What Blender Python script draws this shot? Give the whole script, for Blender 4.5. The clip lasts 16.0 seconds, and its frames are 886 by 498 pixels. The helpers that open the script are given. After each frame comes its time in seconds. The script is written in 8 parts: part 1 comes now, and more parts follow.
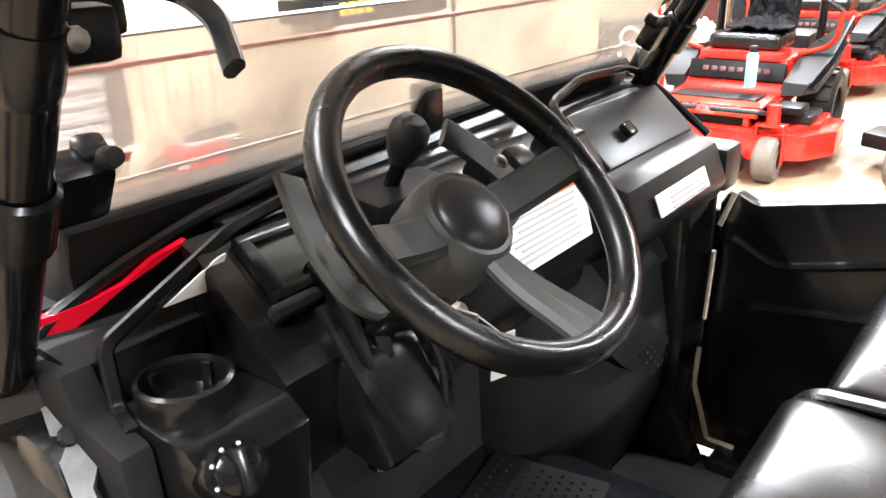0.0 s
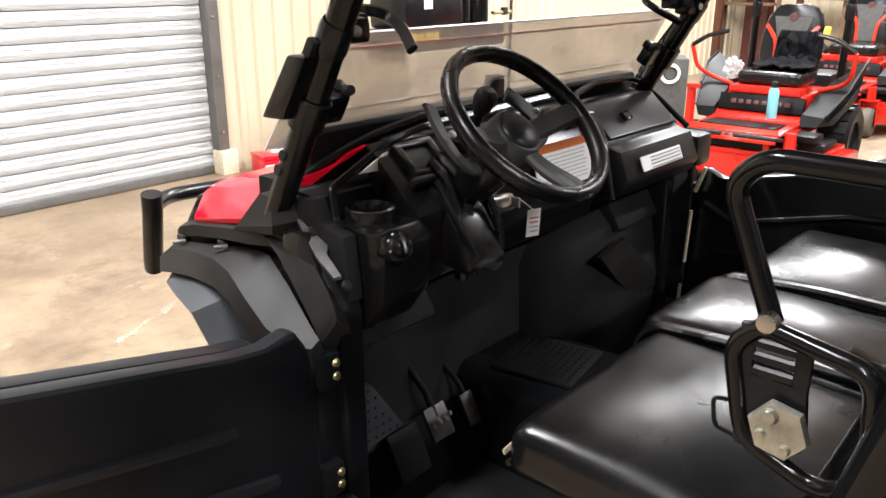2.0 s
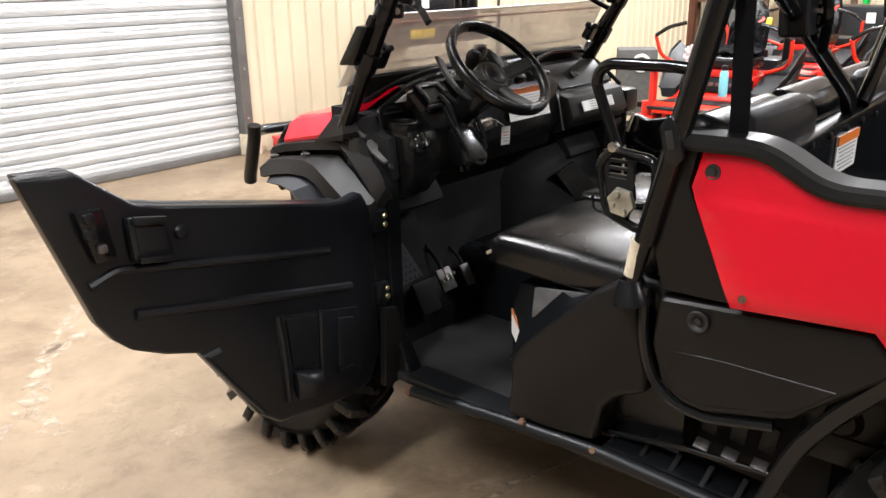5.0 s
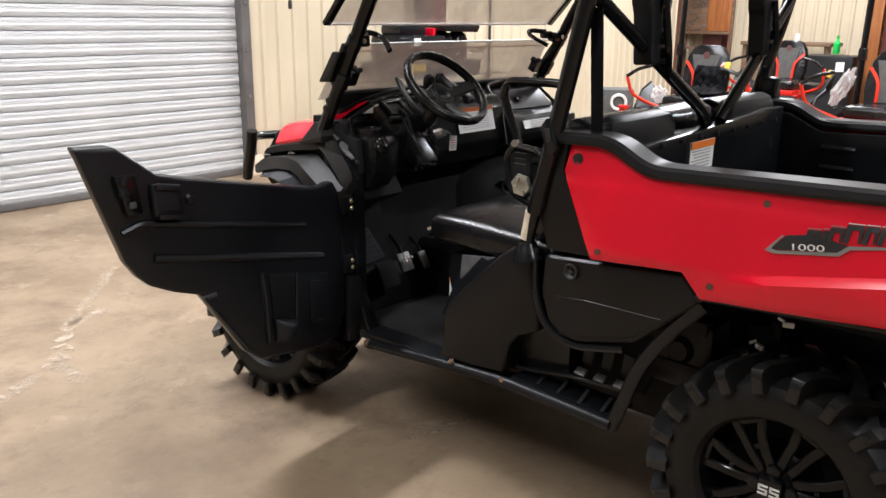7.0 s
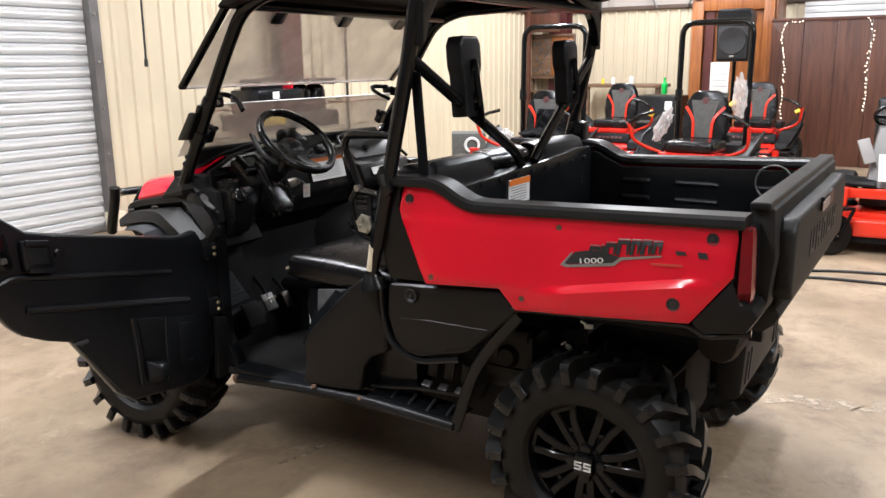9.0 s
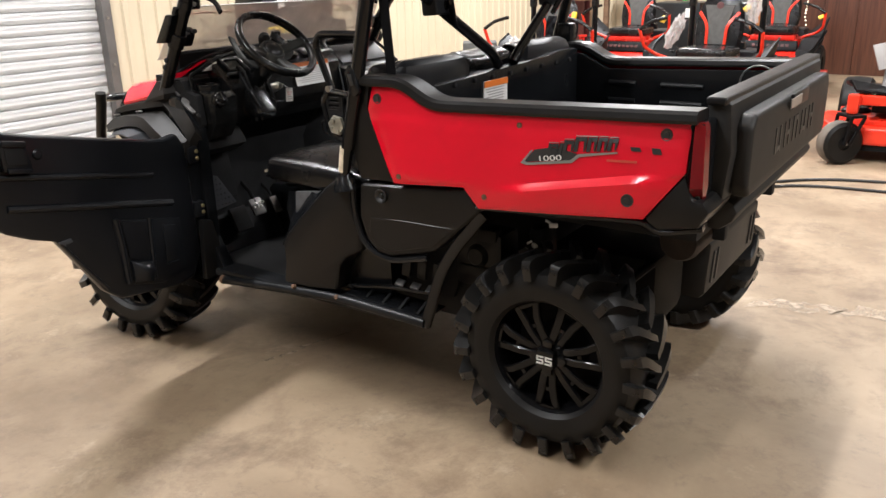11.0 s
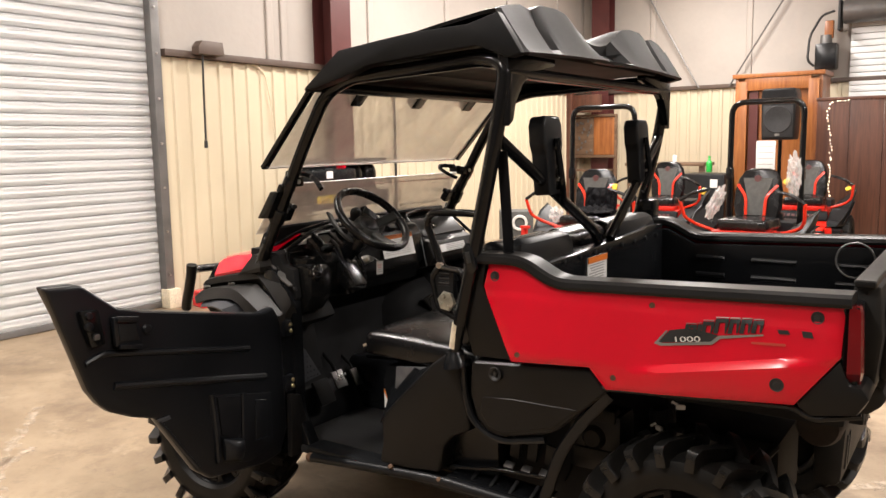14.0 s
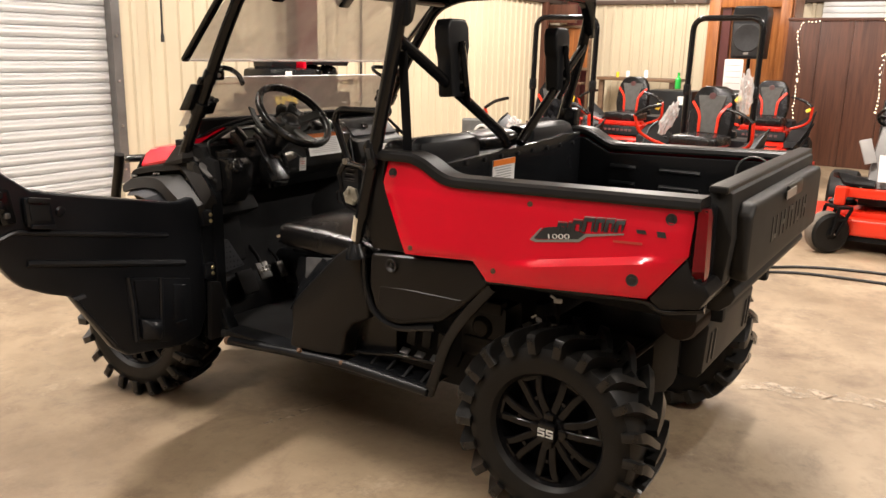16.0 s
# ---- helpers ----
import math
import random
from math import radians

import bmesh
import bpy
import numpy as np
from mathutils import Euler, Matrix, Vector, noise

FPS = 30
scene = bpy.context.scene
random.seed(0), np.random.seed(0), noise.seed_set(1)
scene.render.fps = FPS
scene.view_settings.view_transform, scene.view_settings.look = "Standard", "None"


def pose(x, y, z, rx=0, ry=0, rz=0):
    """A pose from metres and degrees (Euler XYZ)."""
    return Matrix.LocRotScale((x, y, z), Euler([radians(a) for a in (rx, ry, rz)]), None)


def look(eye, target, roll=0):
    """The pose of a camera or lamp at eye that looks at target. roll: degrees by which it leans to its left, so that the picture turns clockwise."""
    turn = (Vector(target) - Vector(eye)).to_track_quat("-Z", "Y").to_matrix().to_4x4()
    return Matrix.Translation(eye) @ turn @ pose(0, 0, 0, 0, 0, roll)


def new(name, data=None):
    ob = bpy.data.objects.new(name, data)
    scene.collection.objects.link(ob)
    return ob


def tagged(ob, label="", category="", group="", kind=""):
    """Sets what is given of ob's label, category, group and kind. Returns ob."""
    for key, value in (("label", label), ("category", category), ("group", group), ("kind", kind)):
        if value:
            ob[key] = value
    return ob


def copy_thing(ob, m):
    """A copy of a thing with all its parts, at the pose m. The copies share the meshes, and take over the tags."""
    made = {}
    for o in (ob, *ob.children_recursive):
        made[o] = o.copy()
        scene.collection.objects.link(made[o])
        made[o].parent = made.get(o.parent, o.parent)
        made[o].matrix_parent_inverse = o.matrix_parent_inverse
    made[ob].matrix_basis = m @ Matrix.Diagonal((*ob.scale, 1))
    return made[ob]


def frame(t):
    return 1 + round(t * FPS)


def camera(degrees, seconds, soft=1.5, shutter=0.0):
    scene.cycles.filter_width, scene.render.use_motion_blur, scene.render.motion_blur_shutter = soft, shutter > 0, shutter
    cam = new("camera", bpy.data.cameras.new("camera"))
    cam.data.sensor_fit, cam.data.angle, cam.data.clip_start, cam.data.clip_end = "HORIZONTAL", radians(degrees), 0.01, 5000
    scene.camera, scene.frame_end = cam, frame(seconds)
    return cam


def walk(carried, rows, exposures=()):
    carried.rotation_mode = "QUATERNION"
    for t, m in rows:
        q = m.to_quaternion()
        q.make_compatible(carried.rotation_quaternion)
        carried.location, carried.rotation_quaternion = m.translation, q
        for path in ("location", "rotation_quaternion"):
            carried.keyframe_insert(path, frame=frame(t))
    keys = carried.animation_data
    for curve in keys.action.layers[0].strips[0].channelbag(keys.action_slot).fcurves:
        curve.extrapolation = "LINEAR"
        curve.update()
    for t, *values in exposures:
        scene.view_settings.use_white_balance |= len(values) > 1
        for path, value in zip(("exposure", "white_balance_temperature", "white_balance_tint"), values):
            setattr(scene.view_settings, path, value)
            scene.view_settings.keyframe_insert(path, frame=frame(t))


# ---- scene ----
cam = camera(57.7, 16.0)
PATH = [
    (0, (-0.968, 1.106, 1.565), (0.498, 2.25, 0.829), -1.5),
    (0.5, (-1.132, 0.976, 1.569), (0.32, 2.134, 0.827), -3.1),
    (1, (-1.272, 0.859, 1.596), (0.154, 2.052, 0.858), -2.8),
    (1.5, (-1.461, 0.707, 1.602), (-0.059, 1.96, 0.918), -1.1),
    (2, (-1.616, 0.634, 1.598), (-0.198, 1.883, 0.942), 0.0),
    (2.5, (-1.814, 0.585, 1.61), (-0.318, 1.736, 0.949), -0.2),
    (3, (-1.966, 0.512, 1.618), (-0.444, 1.631, 0.959), 0.1),
    (3.5, (-2.061, 0.359, 1.606), (-0.565, 1.508, 0.941), 0.6),
    (4, (-2.171, 0.215, 1.581), (-0.742, 1.411, 0.856), -0.8),
    (4.2, (-2.207, 0.179, 1.595), (-0.79, 1.393, 0.874), -1.3),
    (6.3, (-2.683, -0.417, 1.604), (-1.243, 0.853, 1.047), 1.1),
    (6.5, (-2.696, -0.477, 1.578), (-1.26, 0.799, 1.021), 1.3),
    (7, (-2.785, -0.596, 1.592), (-1.341, 0.671, 1.036), 0.6),
    (7.5, (-2.935, -0.669, 1.595), (-1.431, 0.544, 1.078), -0.6),
    (8, (-3.032, -0.715, 1.603), (-1.453, 0.405, 1.101), -0.9),
    (8.5, (-3.037, -0.774, 1.641), (-1.408, 0.288, 1.176), -1.2),
    (9, (-3.018, -0.896, 1.646), (-1.368, 0.141, 1.196), -0.7),
    (9.2, (-3.014, -0.957, 1.63), (-1.364, 0.08, 1.18), 0.0),
    (11.3, (-2.95, -1.092, 1.596), (-1.39, -0.028, 0.94), -1.4),
    (11.4, (-2.968, -1.079, 1.599), (-1.403, -0.001, 0.976), -0.7),
    (11.5, (-2.985, -1.052, 1.605), (-1.421, 0.048, 1.016), -1.0),
    (12, (-3.037, -0.911, 1.65), (-1.493, 0.298, 1.257), -1.6),
    (12.5, (-3.07, -0.79, 1.67), (-1.519, 0.449, 1.433), -2.3),
    (13, (-3.104, -0.76, 1.694), (-1.511, 0.443, 1.575), -2.5),
    (13.5, (-3.104, -0.746, 1.657), (-1.484, 0.413, 1.485), -1.9),
    (14, (-3.112, -0.75, 1.647), (-1.479, 0.375, 1.388), -1.0),
    (14.5, (-3.105, -0.782, 1.635), (-1.46, 0.307, 1.306), 0.0),
    (15, (-3.109, -0.83, 1.625), (-1.463, 0.231, 1.222), 1.5),
    (15.5, (-3.088, -0.957, 1.624), (-1.437, 0.086, 1.19), 1.9),
    (16, (-3.069, -1.079, 1.622), (-1.445, -0.015, 1.145), 1.4),
]
walk(cam, [(t, look(eye, target, roll)) for t, eye, target, roll in PATH], [(0, 1.85, 5600, 10), (1, 1.35, 5600, 10), (2, 0.63, 5700, 10), (3.5, 0.52, 5700, 10), (4, 0.62, 5700, 10), (7, 0.1, 5600, 12), (9, 0.15, 5550, 11), (11.5, 0.3, 5800, 11), (12.5, -0.15, 5950, 13), (13, -0.5, 6300, 14), (13.5, -0.05, 6200, 14), (14.5, 0.2, 6400, 14), (15, 0.32, 6450, 14), (15.5, 0.14, 6500, 14), (16, 0.16, 6500, 14)])

# ---- world and lights ----
world = bpy.data.worlds.new("world")
scene.world = world
world.use_nodes = True
world.node_tree.nodes["Background"].inputs["Color"].default_value = (0.9, 0.92, 1.0, 1)
world.node_tree.nodes["Background"].inputs["Strength"].default_value = 0.05

WARM = (1.0, 0.93, 0.83)


def ceiling_lamp(x, y, z, watts, sx=2.4, sy=0.14, rz=0):
    data = bpy.data.lights.new("tube_light", "AREA")
    data.shape, data.size, data.size_y, data.energy, data.color = "RECTANGLE", sx, sy, watts, WARM
    ob = new("tube_light", data)
    ob.matrix_world = pose(x, y, z, 0, 0, rz)
    return ob


LAMPS = [(-1.2, 3.9, 4.9, 330), (-4.1, 1.3, 4.9, 160), (2.4, 0.4, 4.9, 275), (5.4, 4.0, 4.9, 330), (9.4, 3.6, 4.9, 360), (7.0, -1.6, 4.9, 310), (-0.7, -4.4, 4.9, 335)]
for lx, ly, lz, w in LAMPS:
    ceiling_lamp(lx, ly, lz, w)

# ---- mesh helpers ----


def part(name, bm, material, parent=None, label="", angle=35):
    """Links a bmesh as one mesh object under its thing or part."""
    bmesh.ops.recalc_face_normals(bm, faces=bm.faces)
    me = bpy.data.meshes.new(name)
    bm.to_mesh(me)
    bm.free()
    me.polygons.foreach_set("use_smooth", [True] * len(me.polygons))
    me.set_sharp_from_angle(angle=radians(angle))
    me.materials.append(material)
    ob = new(name, me)
    ob.parent = parent
    if label:
        ob["label"] = label
    return ob


def share(name, ob, parent, m):
    """One more piece on the same mesh."""
    o = new(name, ob.data)
    o.parent = parent
    o.matrix_basis = m
    return o


def thing(name, label, category, group="", m=None):
    ob = new(name)
    ob.empty_display_size = 0.1
    if m is not None:
        ob.matrix_basis = m
    return tagged(ob, label, category, group)


def bevel(bm, width, seg=2, geom=None):
    edges = geom or [e for e in bm.edges if len(e.link_faces) == 2 and e.calc_face_angle(0) > 0.3]
    bmesh.ops.bevel(bm, geom=edges, offset=width, segments=seg, affect="EDGES", profile=0.6, clamp_overlap=True)
    return bm


def box(cx, cy, cz, sx, sy, sz, b=0.0, rot=None, bm=None, seg=2):
    """A bevelled block; rot: Euler degrees."""
    tmp = bmesh.new()
    bmesh.ops.create_cube(tmp, size=1.0)
    bmesh.ops.scale(tmp, vec=(sx, sy, sz), verts=tmp.verts)
    if b:
        bevel(tmp, b, seg)
    m = pose(cx, cy, cz, *(rot or (0, 0, 0)))
    bmesh.ops.transform(tmp, matrix=m, verts=tmp.verts)
    return merge(bm, tmp)


def merge(bm, tmp):
    if bm is None:
        return tmp
    me = bpy.data.meshes.new("tmp")
    tmp.to_mesh(me)
    tmp.free()
    bm.from_mesh(me)
    bpy.data.meshes.remove(me)
    return bm


def prism(pts, axis, a, b, bev=0.0, bm=None, seg=2):
    """Extrudes a closed outline along an axis from a to b. pts hold the two other coordinates in xyz order."""
    tmp = bmesh.new()

    def v(p, w):
        c = list(p)
        c.insert("xyz".index(axis), w)
        return tmp.verts.new(c)
    lo, hi = [v(p, a) for p in pts], [v(p, b) for p in pts]
    tmp.faces.new(lo)
    tmp.faces.new(hi[::-1])
    n = len(pts)
    for i in range(n):
        tmp.faces.new((lo[i], hi[i], hi[(i + 1) % n], lo[(i + 1) % n]))
    bmesh.ops.recalc_face_normals(tmp, faces=tmp.faces)
    if bev:
        bevel(tmp, bev, seg)
    return merge(bm, tmp)


def rounded(pts, r, seg=5, closed=False):
    """A polyline with its corners rounded."""
    pts = [Vector(p) for p in pts]
    out, n = [], len(pts)
    for i, p in enumerate(pts):
        if not closed and i in (0, n - 1):
            out.append(p)
            continue
        a, b = pts[i - 1], pts[(i + 1) % n]
        d = min(r, (a - p).length * 0.45, (b - p).length * 0.45)
        s, e = p + (a - p).normalized() * d, p + (b - p).normalized() * d
        for k in range(seg + 1):
            t = k / seg
            out.append(s * (1 - t) ** 2 + p * 2 * t * (1 - t) + e * t * t)
    return out


def sweep(pts, ring, r=0.0, closed=False, bm=None, cap=True, up=(0, 0, 1)):
    """Sweeps a ring of (side, up) offsets along a rounded polyline."""
    bm = bm or bmesh.new()
    pts = rounded(pts, r, closed=closed) if r else [Vector(p) for p in pts]
    n, rings, up = len(pts), [], Vector(up)
    side_old = None
    for i, p in enumerate(pts):
        if closed:
            d = (pts[(i + 1) % n] - pts[i - 1]).normalized()
        else:
            d = (pts[min(i + 1, n - 1)] - pts[max(i - 1, 0)]).normalized()
        if side_old is None:
            side = d.cross(up)
            if side.length < 0.05:
                side = d.cross(Vector((1, 0.01, 0)))
        else:
            side = side_old - d * side_old.dot(d)
        side.normalize()
        side_old = side
        u = side.cross(d)
        rings.append([bm.verts.new(p + side * a + u * b) for a, b in ring])
    m = len(ring)
    for i in range(n if closed else n - 1):
        a, b = rings[i], rings[(i + 1) % n]
        for k in range(m):
            bm.faces.new((a[k], a[(k + 1) % m], b[(k + 1) % m], b[k]))
    if cap and not closed:
        bm.faces.new(rings[0][::-1])
        bm.faces.new(rings[-1])
    return bm


def circle(r, n=12, ry=None):
    ry = ry or r
    return [(r * math.cos(2 * math.pi * k / n), ry * math.sin(2 * math.pi * k / n)) for k in range(n)]


def tube(pts, radius, r=0.05, n=12, closed=False, bm=None):
    return sweep(pts, circle(radius, n), r, closed, bm)


def flatbar(w, h, b=0.004):
    w, h = w / 2, h / 2
    return [(-w, -h + b), (-w + b, -h), (w - b, -h), (w, -h + b), (w, h - b), (w - b, h), (-w + b, h), (-w, h - b)]


def lathe(profile, n=32, bm=None, m=None):
    """Turns (radius, height) about z; a radius of 0 closes the end."""
    tmp = bmesh.new()
    rings = []
    for rad, h in profile:
        if rad < 1e-6:
            rings.append([tmp.verts.new((0, 0, h))])
        else:
            rings.append([tmp.verts.new((rad * math.cos(2 * math.pi * k / n), rad * math.sin(2 * math.pi * k / n), h)) for k in range(n)])
    for a, b in zip(rings, rings[1:]):
        for k in range(n):
            j = (k + 1) % n
            quad = [a[0] if len(a) == 1 else a[k], a[0] if len(a) == 1 else a[j], b[0] if len(b) == 1 else b[j], b[0] if len(b) == 1 else b[k]]
            seen = list(dict.fromkeys(quad))
            if len(seen) > 2:
                tmp.faces.new(seen)
    if m is not None:
        bmesh.ops.transform(tmp, matrix=m, verts=tmp.verts)
    return merge(bm, tmp)


def loft(sections, bm=None, closed_ring=True, cap=True):
    """Skins rings of equal count."""
    tmp = bmesh.new()
    rows = [[tmp.verts.new(p) for p in s] for s in sections]
    m = len(rows[0])
    for a, b in zip(rows, rows[1:]):
        for k in range(m if closed_ring else m - 1):
            tmp.faces.new((a[k], a[(k + 1) % m], b[(k + 1) % m], b[k]))
    if cap and closed_ring:
        tmp.faces.new(rows[0][::-1])
        tmp.faces.new(rows[-1])
    return merge(bm, tmp)


def thick(bm, depth):
    """Gives an open sheet a thickness."""
    bmesh.ops.recalc_face_normals(bm, faces=bm.faces)
    bmesh.ops.solidify(bm, geom=bm.faces[:], thickness=depth)
    return bm



def cushion(cx, cy, cz, sx, sy, sz, r=0.05, puff=0.02, rot=None, m=None):
    """A stuffed block: rounded edges and a domed top."""
    bm = box(0, 0, 0, sx, sy, sz, r, seg=5)
    for _ in range(2):
        bmesh.ops.subdivide_edges(bm, edges=[e for e in bm.edges if e.calc_length() > 0.08], cuts=2, use_grid_fill=True)
    for v in bm.verts:
        fx, fy = max(0, 1 - (2 * v.co.x / sx) ** 2), max(0, 1 - (2 * v.co.y / sy) ** 2)
        if v.co.z > 0:
            v.co.z += puff * fx * fy + 0.0025 * noise.noise(v.co * 14)
    bmesh.ops.transform(bm, matrix=m or pose(cx, cy, cz, *(rot or (0, 0, 0))), verts=bm.verts)
    return bm


def mirror(bm):
    """The same shape on the other side of the middle plane."""
    bmesh.ops.scale(bm, vec=(-1, 1, 1), verts=bm.verts)
    bmesh.ops.reverse_faces(bm, faces=bm.faces)
    return bm


def move(bm, m):
    bmesh.ops.transform(bm, matrix=m, verts=bm.verts)
    return bm


def lettering(text, size, material, m, parent, name="lettering", depth=0.0008, label=""):
    cu = bpy.data.curves.new(name, "FONT")
    cu.body, cu.size, cu.extrude, cu.align_x, cu.align_y = text, size, depth, "CENTER", "CENTER"
    tmp = bpy.data.objects.new("tmp", cu)
    me = bpy.data.meshes.new_from_object(tmp)
    bpy.data.objects.remove(tmp)
    me.materials.clear()
    me.materials.append(material)
    ob = new(name, me)
    ob.parent = parent
    ob.matrix_basis = m
    if label:
        ob["label"] = label
    return ob


# ---- materials ----


def surface(name, colour, rough=0.5, metal=0.0, vary=0.12, scale=6.0, fine=90.0, bump=0.08, dist=0.002, coat=0.0, spec=0.5, tint=None, rough_vary=0.1, stretch=None, random=0.0):
    """A painted, moulded or rough surface: colour varied at two scales, uneven gloss and fine relief."""
    mat = bpy.data.materials.new(name)
    mat.use_nodes = True
    nt = mat.node_tree
    nd, ln = nt.nodes, nt.links
    b = nd["Principled BSDF"]
    b.inputs["Metallic"].default_value = metal
    b.inputs["Specular IOR Level"].default_value = spec
    b.inputs["Coat Weight"].default_value = coat
    b.inputs["Coat Roughness"].default_value = 0.08
    co = nd.new("ShaderNodeTexCoord")
    mp = nd.new("ShaderNodeMapping")
    ln.new(co.outputs["Object"], mp.inputs["Vector"])
    if stretch:
        mp.inputs["Scale"].default_value = stretch
    n1, n2 = nd.new("ShaderNodeTexNoise"), nd.new("ShaderNodeTexNoise")
    n1.inputs["Scale"].default_value, n1.inputs["Detail"].default_value = scale, 5
    n2.inputs["Scale"].default_value, n2.inputs["Detail"].default_value = fine, 3
    for n in (n1, n2):
        ln.new(mp.outputs[0], n.inputs["Vector"])
    mix = nd.new("ShaderNodeMix")
    mix.data_type = "RGBA"
    lo = tuple(c * (1 - vary) for c in colour)
    hi = tint or tuple(min(1, c * (1 + vary)) for c in colour)
    mix.inputs["A"].default_value, mix.inputs["B"].default_value = (*lo, 1), (*hi, 1)
    add = nd.new("ShaderNodeMath")
    add.operation = "MULTIPLY_ADD"
    add.inputs[1].default_value, add.inputs[2].default_value = 0.35, -0.17
    ln.new(n2.outputs["Fac"], add.inputs[0])
    tot = nd.new("ShaderNodeMath")
    tot.operation, tot.use_clamp = "ADD", True
    ramp = nd.new("ShaderNodeMapRange")
    ramp.inputs["From Min"].default_value, ramp.inputs["From Max"].default_value = 0.3, 0.7
    ln.new(n1.outputs["Fac"], ramp.inputs["Value"])
    ln.new(ramp.outputs[0], tot.inputs[0])
    ln.new(add.outputs[0], tot.inputs[1])
    ln.new(tot.outputs[0], mix.inputs["Factor"])
    last = mix.outputs["Result"]
    if random:
        oi, hs = nd.new("ShaderNodeObjectInfo"), nd.new("ShaderNodeHueSaturation")
        mr = nd.new("ShaderNodeMapRange")
        mr.inputs["To Min"].default_value, mr.inputs["To Max"].default_value = 1 - random, 1 + random
        ln.new(oi.outputs["Random"], mr.inputs["Value"])
        ln.new(mr.outputs[0], hs.inputs["Value"])
        ln.new(last, hs.inputs["Color"])
        last = hs.outputs["Color"]
    ln.new(last, b.inputs["Base Color"])
    rr = nd.new("ShaderNodeMapRange")
    rr.inputs["To Min"].default_value, rr.inputs["To Max"].default_value = max(0.02, rough - rough_vary), min(1, rough + rough_vary)
    ln.new(n1.outputs["Fac"], rr.inputs["Value"])
    ln.new(rr.outputs[0], b.inputs["Roughness"])
    if bump:
        bp = nd.new("ShaderNodeBump")
        bp.inputs["Strength"].default_value, bp.inputs["Distance"].default_value = bump, dist
        ln.new(n2.outputs["Fac"], bp.inputs["Height"])
        ln.new(bp.outputs[0], b.inputs["Normal"])
    return mat


def glassy(name, colour, rough, alpha):
    """Clear plastic: partly see-through, partly a glossy film of dirt."""
    mat = bpy.data.materials.new(name)
    mat.use_nodes = True
    nt = mat.node_tree
    nd, ln = nt.nodes, nt.links
    b = nd["Principled BSDF"]
    b.inputs["Base Color"].default_value = (*colour, 1)
    b.inputs["Roughness"].default_value = rough
    tr, mx = nd.new("ShaderNodeBsdfTransparent"), nd.new("ShaderNodeMixShader")
    tr.inputs["Color"].default_value = (0.93, 0.92, 0.9, 1)
    co, n1, mr = nd.new("ShaderNodeTexCoord"), nd.new("ShaderNodeTexNoise"), nd.new("ShaderNodeMapRange")
    n1.inputs["Scale"].default_value, n1.inputs["Detail"].default_value = 5.0, 6
    ln.new(co.outputs["Object"], n1.inputs["Vector"])
    ln.new(n1.outputs["Fac"], mr.inputs["Value"])
    mr.inputs["From Min"].default_value, mr.inputs["From Max"].default_value = 0.3, 0.7
    mr.inputs["To Min"].default_value, mr.inputs["To Max"].default_value = alpha * 0.7, alpha * 1.3
    ln.new(mr.outputs[0], mx.inputs[0])
    ln.new(tr.outputs[0], mx.inputs[1])
    ln.new(b.outputs[0], mx.inputs[2])
    ln.new(mx.outputs[0], nd["Material Output"].inputs["Surface"])
    return mat


def glow(name, colour, strength):
    mat = bpy.data.materials.new(name)
    mat.use_nodes = True
    b = mat.node_tree.nodes["Principled BSDF"]
    b.inputs["Base Color"].default_value = (*colour, 1)
    b.inputs["Emission Color"].default_value = (*colour, 1)
    b.inputs["Emission Strength"].default_value = strength
    return mat


